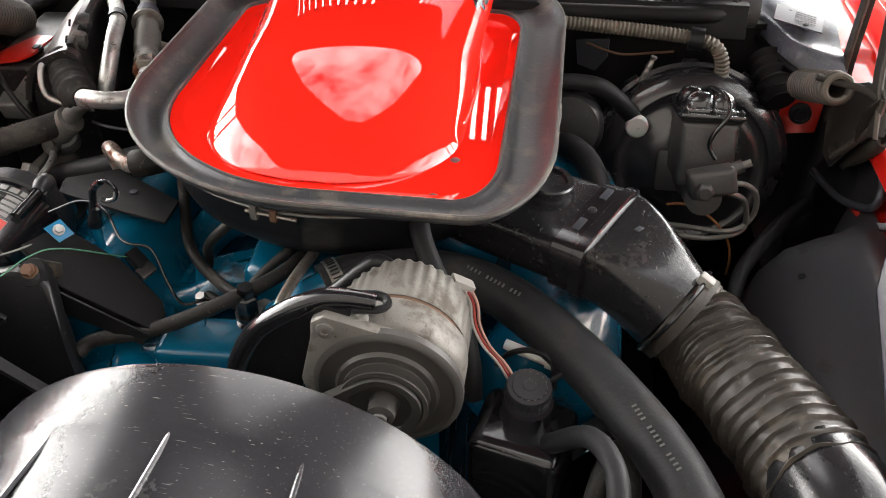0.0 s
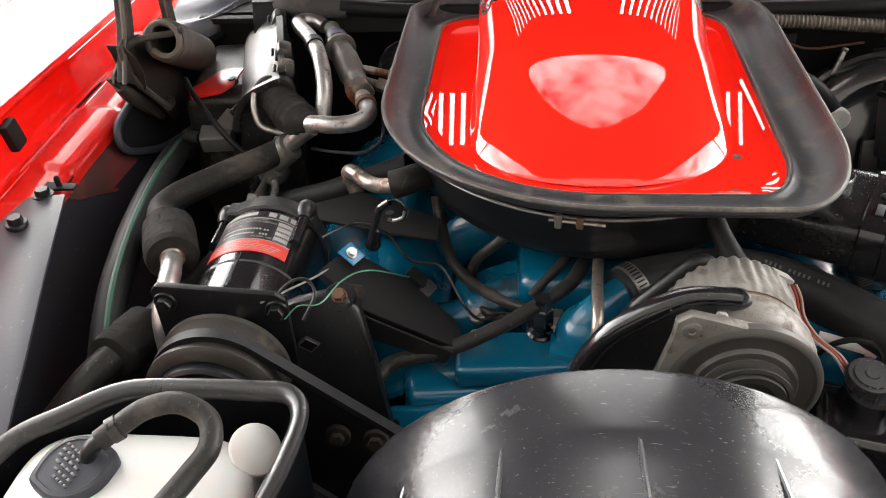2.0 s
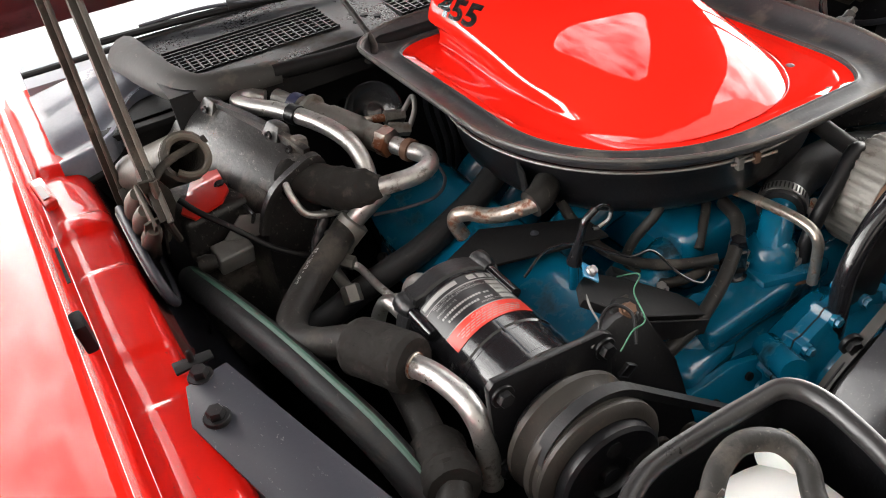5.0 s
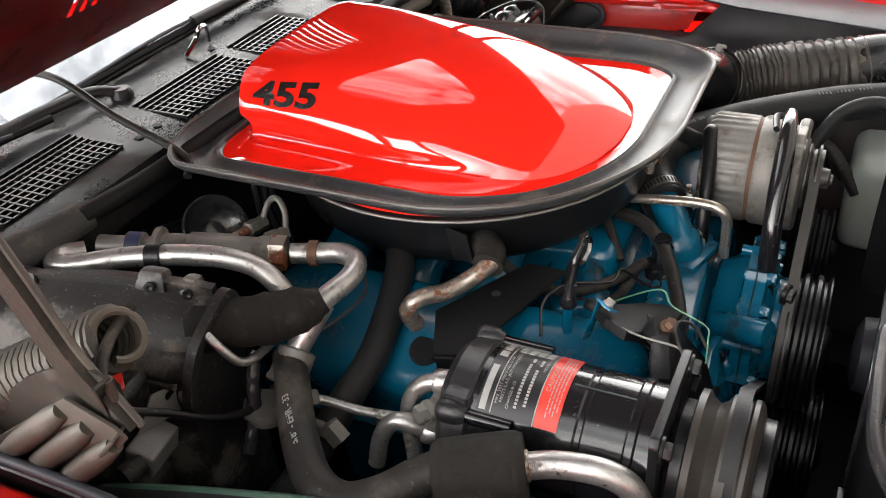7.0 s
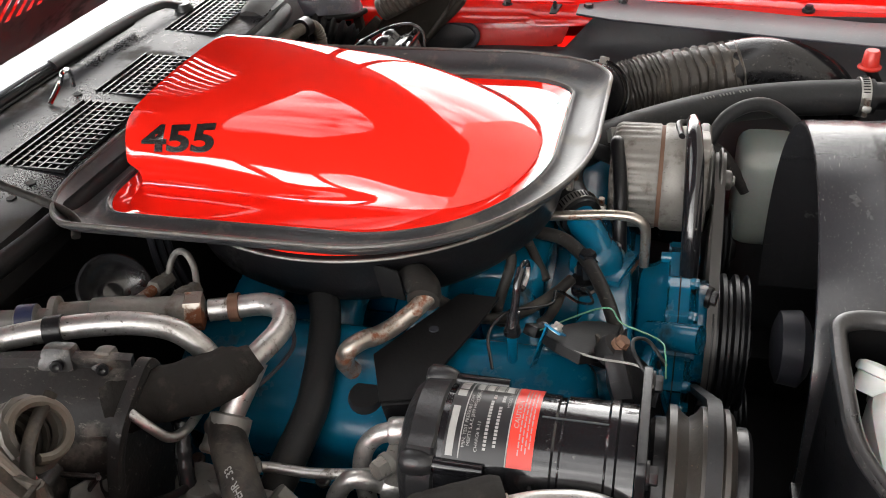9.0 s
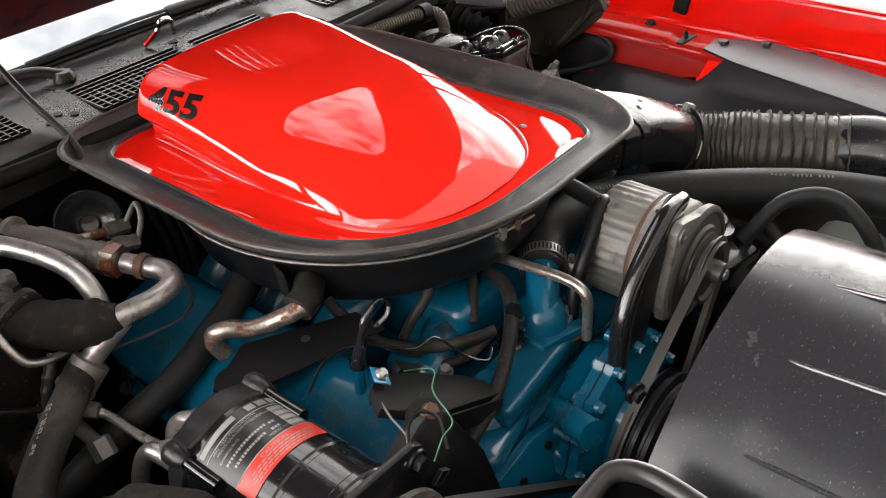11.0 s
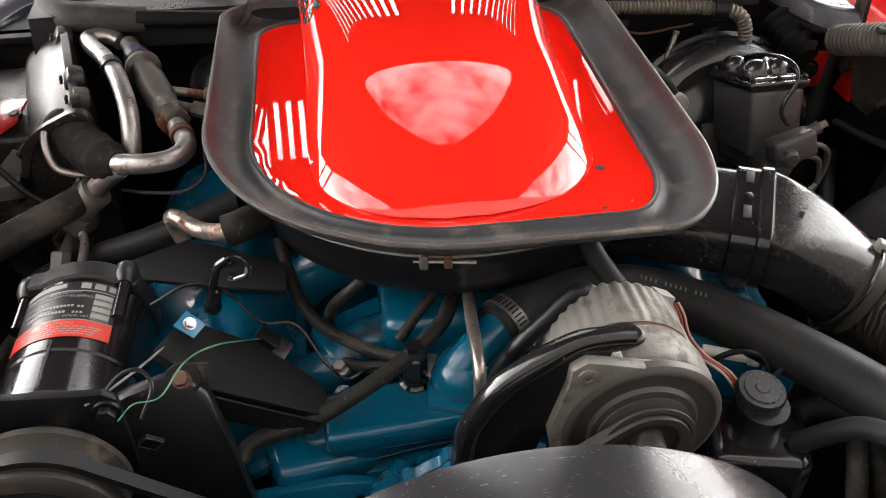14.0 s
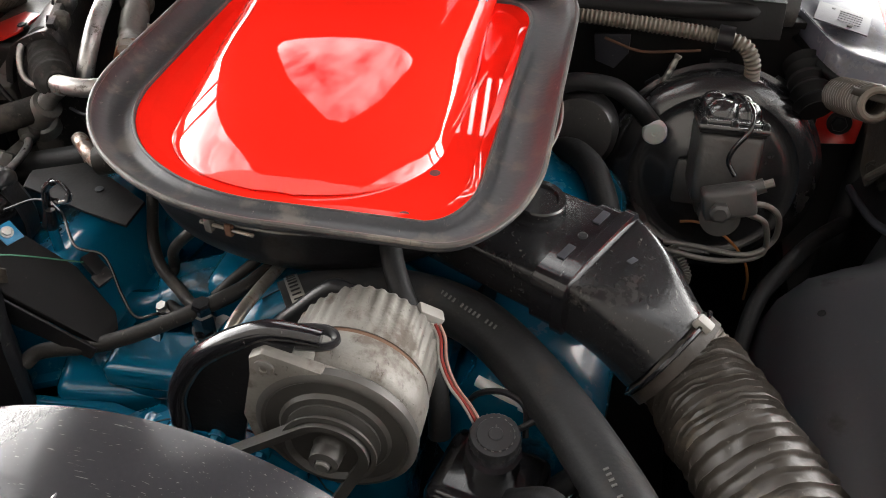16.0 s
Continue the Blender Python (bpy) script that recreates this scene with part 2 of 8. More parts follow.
COWL_SEAL = mat("perished_cowl_rubber", (0.0286, 0.0273, 0.026), 0.7, vary=0.5, scale=25, bump=0.7, fine=120, dirt=(0.0708, 0.0614, 0.0531), dirt_amount=0.3, specks=0.3)


def shroud_material():
    """Scuffed satin black plastic: fine directional scratches over dust."""
    m = mat("scuffed_shroud_plastic", (0.040, 0.040, 0.045), 0.25, vary=0.3, scale=9, bump=0.08, dirt=(0.06, 0.056, 0.052), dirt_amount=0.2, dirt_scale=10, dirt_rough=0.4, spec=0.75, coat=0.15, coat_ior=1.6)
    n, l = m.node_tree.nodes, m.node_tree.links
    b = n["Principled BSDF"]
    tc = n["Texture Coordinate"]
    old = b.inputs["Base Color"].links[0].from_socket
    for stretch, turn, lo in (((6, 130, 130), (0.2, 0.3, 0.5), 0.69), ((9, 110, 110), (0.3, 0.1, -0.7), 0.72), ((40, 55, 55), (0.9, 0.4, 1.3), 0.765)):
        mp, sc, rp, mx = n.new("ShaderNodeMapping"), n.new("ShaderNodeTexNoise"), n.new("ShaderNodeValToRGB"), n.new("ShaderNodeMixRGB")
        mp.inputs["Scale"].default_value = stretch
        mp.inputs["Rotation"].default_value = turn
        sc.inputs["Scale"].default_value, sc.inputs["Detail"].default_value = 6, 2
        rp.color_ramp.elements[0].position, rp.color_ramp.elements[1].position = lo, lo + 0.05
        l.new(tc.outputs["Object"], mp.inputs["Vector"])
        l.new(mp.outputs["Vector"], sc.inputs["Vector"])
        l.new(sc.outputs["Fac"], rp.inputs["Fac"])
        l.new(rp.outputs["Color"], mx.inputs["Fac"])
        l.new(old, mx.inputs["Color1"])
        mx.inputs["Color2"].default_value = (0.27, 0.27, 0.26, 1)
        old = mx.outputs["Color"]
    l.new(old, b.inputs["Base Color"])
    return m


SHROUD = shroud_material()


def glass_material():
    m = bpy.data.materials.new("windscreen_glass")
    m.use_nodes = True
    b = m.node_tree.nodes["Principled BSDF"]
    b.inputs["Base Color"].default_value = (0.75, 0.82, 0.85, 1)
    b.inputs["Roughness"].default_value = 0.02
    b.inputs["Transmission Weight"].default_value = 1.0
    b.inputs["IOR"].default_value = 1.6
    b.inputs["Coat Weight"].default_value = 1.0
    b.inputs["Coat Roughness"].default_value = 0.02
    b.inputs["Coat IOR"].default_value = 1.9
    return m


GLASS = glass_material()

# ---- builders ----


def mesh_object(name, bm, material, smooth=40):
    me = bpy.data.meshes.new(name)
    bmesh.ops.recalc_face_normals(bm, faces=bm.faces)
    for e in bm.edges:
        if len(e.link_faces) == 2:
            e.smooth = e.calc_face_angle(0) < radians(smooth)
    for f in bm.faces:
        f.smooth = True
    bm.to_mesh(me)
    bm.free()
    me.materials.append(material)
    return new(name, me)


def thing(name, at, label, category, group="", kind=""):
    ob = new(name)
    ob.location = at
    ob.empty_display_size = 0.02
    return tagged(ob, label, category, group, kind)


def base_of(ob):
    p = Vector((0, 0, 0))
    while ob is not None:
        p = p + Vector(ob.location)
        ob = ob.parent
    return p


def part(name, bm, material, parent, label="", smooth=40):
    """One mesh, made in world coordinates, as a part under its thing or part."""
    bmesh.ops.translate(bm, verts=bm.verts, vec=-base_of(parent))
    ob = mesh_object(name, bm, material, smooth)
    ob.parent = parent
    return tagged(ob, label)


def solo(name, bm, material, label, category, group="", kind="", smooth=40):
    """A thing that is one mesh; its origin is put at the foot of its box."""
    lo = Vector([min(v.co[i] for v in bm.verts) for i in range(3)])
    hi = Vector([max(v.co[i] for v in bm.verts) for i in range(3)])
    at = Vector(((lo.x + hi.x) / 2, (lo.y + hi.y) / 2, lo.z))
    bmesh.ops.translate(bm, verts=bm.verts, vec=-at)
    ob = mesh_object(name, bm, material, smooth)
    ob.location = at
    return tagged(ob, label, category, group, kind)


def spline(pts, sub=6):
    """Points along a smooth curve through the given ones."""
    p = [Vector(q) for q in pts]
    if len(p) == 2:
        return [p[0].lerp(p[1], i / sub) for i in range(sub + 1)]
    p = [2 * p[0] - p[1], *p, 2 * p[-1] - p[-2]]
    out = []
    for i in range(1, len(p) - 2):
        a, b, c, d = p[i - 1: i + 3]
        for k in range(sub):
            t = k / sub
            out.append(0.5 * (2 * b + (c - a) * t + (2 * a - 5 * b + 4 * c - d) * t * t + (3 * b - a - 3 * c + d) * t ** 3))
    return out + [p[-2]]


def ring_loft(bm, rings, close_ends=True, closed=True):
    """Skin between rings of equal length."""
    rows = [[bm.verts.new(v) for v in r] for r in rings]
    n = len(rows[0])
    for a, b in zip(rows, rows[1:]):
        for i in range(n if closed else n - 1):
            j = (i + 1) % n
            bm.faces.new((a[i], a[j], b[j], b[i]))
    if close_ends and closed:
        bm.faces.new(rows[0][::-1])
        bm.faces.new(rows[-1])
    return rows


def tube(pts, r, n=12, sub=6, bm=None, radius=None, flat=1.0):
    """A round bar or hose along a smooth curve. radius(s, length): the radius at s metres along; flat: squeeze of one side."""
    bm = bm or bmesh.new()
    path = spline(pts, sub)
    lens = [0.0]
    for a, b in zip(path, path[1:]):
        lens.append(lens[-1] + (b - a).length)
    if radius:
        step = radius(None, None)
        count = max(4, int(lens[-1] / step))
        even, k = [], 0
        for i in range(count + 1):
            s = lens[-1] * i / count
            while k < len(lens) - 2 and lens[k + 1] < s:
                k += 1
            even.append(path[k].lerp(path[k + 1], min(1, max(0, (s - lens[k]) / max(1e-9, lens[k + 1] - lens[k])))))
        path = even
        lens = [lens[-1] * i / count for i in range(count + 1)]
    tan = [(path[min(i + 1, len(path) - 1)] - path[max(i - 1, 0)]).normalized() for i in range(len(path))]
    side = tan[0].orthogonal().normalized()
    rings = []
    for i, (p, t) in enumerate(zip(path, tan)):
        side = (side - t * side.dot(t)).normalized()
        up = t.cross(side)
        rr = radius(lens[i], lens[-1]) if radius else r
        rings.append([p + rr * (math.cos(a) * side + flat * math.sin(a) * up) for a in (2 * math.pi * k / n for k in range(n))])
    ring_loft(bm, rings)
    return bm


def lathe(profile, origin, axis, n=32, bm=None, wobble=None):
    """Revolves (radius, height) rows round an axis from origin."""
    bm = bm or bmesh.new()
    o, a = Vector(origin), Vector(axis).normalized()
    u = a.orthogonal().normalized()
    if abs(a.z) < 0.9:
        u = Vector((0, 0, 1)).cross(a).normalized()
    v = a.cross(u)
    rings = []
    for r, h in profile:
        r = max(r, 1e-4)
        rings.append([o + a * h + r * (wobble(k / n, h) if wobble else 1.0) * (math.cos(2 * math.pi * k / n) * u + math.sin(2 * math.pi * k / n) * v) for k in range(n)])
    ring_loft(bm, rings)
    return bm


def box(size, at, bevel=0.003, turn=(0, 0, 0), bm=None, seg=2, taper=1.0):
    bm2 = bmesh.new()
    bmesh.ops.create_cube(bm2, size=1)
    for v in bm2.verts:
        k = taper if v.co.z > 0 else 1.0
        v.co = Vector((v.co.x * size[0] * k, v.co.y * size[1] * k, v.co.z * size[2]))
    if bevel:
        bmesh.ops.bevel(bm2, geom=bm2.edges[:], offset=bevel, segments=seg, affect="EDGES", profile=0.6)
    bmesh.ops.transform(bm2, matrix=pose(*at, *turn), verts=bm2.verts)
    return join(bm, bm2)


def join(bm, other):
    if bm is None:
        return other
    me = bpy.data.meshes.new("tmp")
    other.to_mesh(me)
    other.free()
    bm.from_mesh(me)
    bpy.data.meshes.remove(me)
    return bm


def plate(outline, origin, u, v, thick, bevel=0.0015, bm=None):
    """A flat plate: 2D outline in the directions u and v from origin, thick along u x v."""
    o, u, v = Vector(origin), Vector(u).normalized(), Vector(v).normalized()
    w = u.cross(v).normalized()
    bm2 = bmesh.new()
    bot = [bm2.verts.new(o + u * a + v * b) for a, b in outline]
    top = [bm2.verts.new(o + u * a + v * b + w * thick) for a, b in outline]
    n = len(outline)
    bm2.faces.new(bot[::-1])
    bm2.faces.new(top)
    for i in range(n):
        bm2.faces.new((bot[i], bot[(i + 1) % n], top[(i + 1) % n], top[i]))
    bmesh.ops.recalc_face_normals(bm2, faces=bm2.faces)
    if bevel:
        bmesh.ops.bevel(bm2, geom=[e for e in bm2.edges if e.calc_face_angle(0) > 0.5], offset=bevel, segments=2, affect="EDGES", profile=0.6)
    return join(bm, bm2)


def slab(corners, thick, bevel=0.002, bm=None):
    """A plate through nearly coplanar corners, thick downward along their normal."""
    c = [Vector(p) for p in corners]
    w = Vector((0, 0, 0))
    for a, b in zip(c, c[1:] + c[:1]):
        w += a.cross(b)
    w = w.normalized()
    bm2 = bmesh.new()
    top = [bm2.verts.new(p) for p in c]
    bot = [bm2.verts.new(p - w * thick) for p in c]
    n = len(c)
    bm2.faces.new(top)
    bm2.faces.new(bot[::-1])
    for i in range(n):
        bm2.faces.new((top[i], bot[i], bot[(i + 1) % n], top[(i + 1) % n]))
    bmesh.ops.recalc_face_normals(bm2, faces=bm2.faces)
    if bevel:
        bmesh.ops.bevel(bm2, geom=[e for e in bm2.edges if e.calc_face_angle(0) > 0.5], offset=bevel, segments=2, affect="EDGES", profile=0.6)
    return join(bm, bm2)


def hexbolt(at, axis, r=0.008, h=0.007, washer=1.45):
    """A hex head with its washer, standing on at along axis."""
    bm = lathe([(0, -0.004), (r * washer, -0.004), (r * washer, 0.0008), (r * washer * 0.95, 0.0016), (0, 0.0016)], at, axis, 20)
    return lathe([(r, 0.0014), (r, h * 0.85), (r * 0.9, h), (0, h)], at, axis, 6, bm)


def outline_loop(params, n=96):
    """Points round a rounded outline: (x0, x1, y0, y1, radii of the corners front-left, front-right, rear-right, rear-left); a radius may be (along x, along y)."""
    x0, x1, y0, y1 = params[:4]
    (ax, ay), (bx, by), (cx, cy), (dx, dy) = [r if isinstance(r, tuple) else (r, r) for r in params[4:]]
    arcs = [(x0 + ax, y0 + ay, ax, ay, 180), (x1 - bx, y0 + by, bx, by, 270), (x1 - cx, y1 - cy, cx, cy, 0), (x0 + dx, y1 - dy, dx, dy, 90)]
    k = n // 4
    return [(ox + rx * math.cos(radians(a0 + 90 * (i + 0.5) / k)), oy + ry * math.sin(radians(a0 + 90 * (i + 0.5) / k))) for ox, oy, rx, ry, a0 in arcs for i in range(k)]


def text_mesh(body, size, extrude=0.0003, heavy=0.0, align="CENTER"):
    """The built-in font's letters as a bmesh in the xy plane, centred."""
    cu = bpy.data.curves.new("letters", "FONT")
    cu.body, cu.size, cu.extrude, cu.align_x, cu.align_y = body, size, extrude, align, "CENTER"
    cu.offset = heavy
    ob = bpy.data.objects.new("letters", cu)
    scene.collection.objects.link(ob)
    me = ob.evaluated_get(bpy.context.evaluated_depsgraph_get()).to_mesh()
    bm = bmesh.new()
    bm.from_mesh(me)
    ob.to_mesh_clear()
    bpy.data.objects.remove(ob)
    bpy.data.curves.remove(cu)
    return bm


def ribbon(pts, widths, thick, across):
    """A bent strip of changing width along a curve."""
    path = spline(pts, 8)
    bm = bmesh.new()
    a = Vector(across).normalized()
    rings = []
    for i, p in enumerate(path):
        t = (path[min(i + 1, len(path) - 1)] - path[max(i - 1, 0)]).normalized()
        s = (a - t * a.dot(t)).normalized()
        n = t.cross(s)
        f = i / (len(path) - 1) * (len(widths) - 1)
        k = min(int(f), len(widths) - 2)
        w = widths[k] + (widths[k + 1] - widths[k]) * (f - k)
        rings.append([p + s * (w * c) + n * d for c, d in ((-1, -thick), (-0.92, -thick * 1.6), (0.92, -thick * 1.6), (1, -thick), (1, thick), (0.92, thick * 1.6), (-0.92, thick * 1.6), (-1, thick))])
    ring_loft(bm, rings)
    return bm



# ---- setting ----
bm = bmesh.new()
bmesh.ops.create_grid(bm, x_segments=40, y_segments=40, size=600)
solo("ground", bm, GROUND, "pale sunlit concrete ground under the car", "ground", kind="structure")

# Unseen wall and plinth, added to cut front sky and darken nose reflections.
wall = thing("unseen_wall", (0, -4.2, 0), "unseen dark wall added ahead of the car to darken reflections", "wall", kind="structure")
part("wall_face", box((26.0, 0.3, 12.0), (0, -4.35, 6.0), 0.02), mat("dark_wall_render", (0.16, 0.15, 0.137), 0.9, vary=0.3, scale=0.8, bump=0.3, fine=20), wall)
part("plinth", box((26.0, 0.08, 0.5), (0, -4.163, 0.25), 0.02), mat("dark_plinth", (0.022, 0.021, 0.020), 0.9, vary=0.3, scale=1.5, bump=0.3, fine=30), wall)


def fender(side, flange, drop):
    """Front wing seen from the engine bay: outer crown, drain channel and bolted inner flange."""
    t = thing("fender", (side * 0.8, 0, 0.25), "glossy red front fender with a bolted inner flange", "fender", "front fenders")
    s = side

    def step(y):
        """Height of the pressed steps along the flange."""
        edge = lambda y0: 0.5 + 0.5 * math.tanh((y - y0) / 0.004)
        return -0.004 * edge(-0.03) + 0.005 * edge(0.052) - 0.0055 * edge(0.215) + 0.0075 * edge(0.308) - 0.004 * edge(0.345) + 0.012 * edge(0.47)

    def skin(rows, material, name, label=""):
        bm = bmesh.new()
        rings = []
        ny = 390
        for i in range(ny + 1):
            y = -0.80 + 1.56 * i / ny
            lift = 0.030 * (0.06 - max(y, -0.1))
            ring = []
            for x, z, wv, up in rows:
                ring.append(Vector((s * (x + 0.0015 * wv * math.sin(y * 17)), y, z + wv * step(y) + up * lift - 0.035 * max(0, -y - 0.3) - drop)))
            rings.append(ring)
        ring_loft(bm, rings, False, False)
        bmesh.ops.solidify(bm, geom=bm.faces[:], thickness=0.0015)
        return part(name, bm, material, t, label)

    f = flange
    skin([(f + 0.0762, 0.949, 0, 1), (f + 0.0770, 0.955, 0, 1), (f + 0.0795, 0.9580, 0, 1), (f + 0.088, 0.9590, 0, 1), (f + 0.13, 0.9585, 0, 1), (f + 0.19, 0.9555, 0, 1), (f + 0.25, 0.950, 0, 1), (f + 0.30, 0.943, 0, 1), (f + 0.335, 0.934, 0, 1), (f + 0.360, 0.916, 0, 1), (f + 0.372, 0.88, 0, 0), (f + 0.376, 0.80, 0, 0), (f + 0.376, 0.70, 0, 0), (f + 0.365, 0.5, 0, 0), (f + 0.33, 0.28, 0, 0)], RED, "outer_skin")
    skin([(f + 0.0758, 0.948, 0, 1), (f + 0.0755, 0.935, 0, 0.8), (f + 0.0750, 0.915, 0, 0.4), (f + 0.0745, 0.896, 0, 0), (f + 0.0720, 0.884, 0, 0), (f + 0.0680, 0.8805, 0, 0), (f + 0.0625, 0.8800, 0, 0)], RED, "drain_wall", "red wall of the drain channel")
    skin([(f + 0.0620, 0.8795, 0, 0), (f + 0.0585, 0.8810, 0.2, 0), (f + 0.0545, 0.8865, 0.8, 0), (f + 0.0510, 0.8885, 1, 0), (f + 0.045, 0.8900, 1, 0), (f + 0.02, 0.8885, 1, 0), (f + 0.006, 0.8855, 1, 0), (f - 0.001, 0.8810, 1, 0), (f - 0.005, 0.874, 0.8, 0), (f - 0.007, 0.866, 0.5, 0)], RED_LEDGE, "inner_flange", "red inner flange with shallow pressed steps")
    if s < 0:
        part("gap", slab([(-0.7090, 0.222, 0.8822), (-0.7045, 0.222, 0.8822), (-0.7045, 0.303, 0.8822), (-0.7085, 0.303, 0.8822)][::-1], 0.0012, 0.0), BLACK_DULL, t, "dark open seam beside the flange")
        part("hole", lathe([(0.0055, 0), (0.0055, 0.0008), (0.004, 0.001), (0, 0.001)], (-0.670, -0.040, 0.8850), (0, 0, 1), 16), BLACK_DULL, t, "small dark bolt hole")
        pocket = part("emboss", slab([(-0.700, 0.372, 0.8905), (-0.683, 0.380, 0.8905), (-0.690, 0.452, 0.8915), (-0.708, 0.448, 0.8915)][::-1], 0.012, 0.005), RED_DULL, t, "raised oblong red pressing")
        part("recess", slab([(-0.698, 0.385, 0.9030), (-0.690, 0.388, 0.9030), (-0.694, 0.428, 0.9035), (-0.702, 0.426, 0.9035)][::-1], 0.0012, 0.0), RED_SHADE, pocket)
    for y in (-0.43, -0.176) if s < 0 else (-0.43, -0.176, 0.105, 0.36):
        part("bolt", hexbolt((s * (f + 0.035), y, 0.889 - drop), (0, 0, 1), 0.0075, 0.008), BLACK, t)
    bm = box((0.013, 0.026, 0.038), (s * (f + 0.0690), 0.066, 0.925 - drop), 0.004, (8, s * 4, 0))
    part("bump_stop", bm, BLACK_DULL, t, "black rubber bump stop")
    return t


fender(-1, 0.640, 0.0)
fender(1, 0.672, 0.02)


INNER = mat("grey_inner_fender_paint", (0.060, 0.063, 0.070), 0.42, vary=0.2, scale=8, bump=0.15, dirt=(0.048, 0.046, 0.044), dirt_amount=0.2, spec=0.5, specks=0.4, speck=(0.10, 0.095, 0.09))


def inner_fender(side, rows, y0, y1, name_label):
    bm = bmesh.new()
    rings = []
    for i in range(61):
        y = y0 + (y1 - y0) * i / 60
        bulge = 0.02 * math.exp(-((y + 0.1) / 0.25) ** 2)
        fall = max(0.0, (y - (y1 - 0.16)) / 0.16) if side > 0 else 0.0
        drop = 0.20 * fall ** 2.6
        low = min(1, max(0, (y + 0.07) / 0.06)) if side > 0 else 0.0
        ring = [Vector((side * (x - bulge * k + 0.05 * fall ** 2 * k), y, z - drop * min(1, max(0, (0.88 - z) / 0.07)))) for x, z, k in rows]
        ring[0].z, ring[1].z = ring[0].z - 0.074 * low, ring[1].z - 0.024 * low
        ring[0].x += 0.019 * low
        rings.append(ring)
    ring_loft(bm, rings, False, False)
    bmesh.ops.solidify(bm, geom=bm.faces[:], thickness=0.003)
    t = thing("inner_fender", (side * 0.5, 0, 0.26), name_label, "inner fender", "inner fenders")
    part("panel", bm, INNER if side > 0 else BLACK_GREY, t)
    return t


inner_fender(-1, [(0.638, 0.876, 0), (0.632, 0.85, 0), (0.622, 0.82, 0.3), (0.60, 0.775, 1), (0.57, 0.70, 1), (0.54, 0.6, 1), (0.52, 0.45, 1), (0.51, 0.26, 0)], -0.74, 0.50, "satin black inner fender panel below the red flange")
inner_r = inner_fender(1, [(0.653, 0.876, 0), (0.650, 0.83, 0), (0.636, 0.804, 0.1), (0.605, 0.790, 0.4), (0.57, 0.768, 1), (0.545, 0.73, 1), (0.525, 0.66, 1), (0.51, 0.5, 1), (0.50, 0.26, 0)], -0.74, 0.235, "dark grey domed inner fender panel with small holes")
for y in (-0.008, 0.053, -0.12):
    part("hole", lathe([(0.0045, 0), (0.0045, 0.004), (0.003, 0.0045), (0, 0.0045)], (0.571 if y > 0.03 else 0.560, y, 0.772 if y > 0.03 else 0.764), (-0.5, 0, 0.86), 14), BLACK_DULL, inner_r, "small dark drain hole")

bm = box((1.24, 0.02, 0.66), (0.01, 0.50, 0.58), 0.004)
solo("firewall", bm, BLACK_DULL, "dark firewall panel behind the engine", "firewall", kind="structure")
bm = box((1.26, 0.025, 0.62), (0.01, -0.70, 0.56), 0.004)
join(bm, box((1.26, 0.10, 0.012), (0.01, -0.66, 0.872), 0.003))
solo("radiator_support", bm, BLACK, "satin black radiator support panel across the nose", "body panel", kind="structure")
bm = box((1.0, 0.14, 0.10), (0.0, -0.05, 0.30), 0.02)
join(bm, box((0.10, 1.20, 0.10), (-0.42, -0.08, 0.30), 0.02))
join(bm, box((0.10, 1.20, 0.10), (0.42, -0.08, 0.30), 0.02))
solo("subframe", bm, BLACK_DULL, "dull black subframe below the engine", "subframe", kind="structure")

# Black tray added so the pale ground does not show through the bay.
bm = box((1.30, 1.30, 0.012), (0.01, -0.10, 0.245), 0.003)
join(bm, box((0.012, 1.30, 0.30), (-0.60, -0.10, 0.40), 0.003))
join(bm, box((0.012, 1.30, 0.30), (0.61, -0.10, 0.40), 0.003))
solo("bay_blackout_tray", bm, BLACK_DULL, "black tray added under the engine bay to block bright ground", "body panel", kind="structure")

# Black panels added at both rear corners to stop outside light leaking in.
for sx, x in ((1, 0.708), (-1, -0.664)):
    bm = box((0.008, 0.66, 0.66), (x, 0.34, 0.525), 0.003)
    join(bm, box((0.20, 0.008, 0.62), (x - sx * 0.096, 0.572, 0.56), 0.002))
    join(bm, box((0.20, 0.18, 0.008), (x - sx * 0.096, 0.62, 0.872), 0.002))
    solo("corner_blackout", bm, BLACK_DULL, "dull black panel added behind the inner fender to block outside light", "body panel", "corner panels", "structure")

# cowl with grilles, seal, wipers and windscreen
COWL_Y0, COWL_Y1 = 0.455, 0.66


def cowl_z(y):
    return 0.949 + 0.06 * (y - 0.5)


cowl = thing("cowl", (0, 0.55, 0.92), "dusty grey-black cowl panel below the windscreen", "cowl panel", kind="structure")
GRILLES = [(-0.475, -0.228, 0.503, 0.588), (-0.135, 0.045, 0.478, 0.566), (0.075, 0.21, 0.478, 0.566), (0.31, 0.50, 0.503, 0.588)]
bm = bmesh.new()
xs = sorted({-0.505, 0.528, *[v for g in GRILLES for v in g[:2]]})
ys = sorted({COWL_Y0, 0.63, COWL_Y1, *[v for g in GRILLES for v in g[2:]]})
vert = {}
for i, x in enumerate(xs):
    for j, y in enumerate(ys):
        vert[i, j] = bm.verts.new((x, y, cowl_z(y) - 0.02 * max(0, abs(x) - 0.5)))
for i in range(len(xs) - 1):
    for j in range(len(ys) - 1):
        cx, cy = (xs[i] + xs[i + 1]) / 2, (ys[j] + ys[j + 1]) / 2
        if not any(g[0] < cx < g[1] and g[2] < cy < g[3] for g in GRILLES):
            bm.faces.new((vert[i, j], vert[i + 1, j], vert[i + 1, j + 1], vert[i, j + 1]))
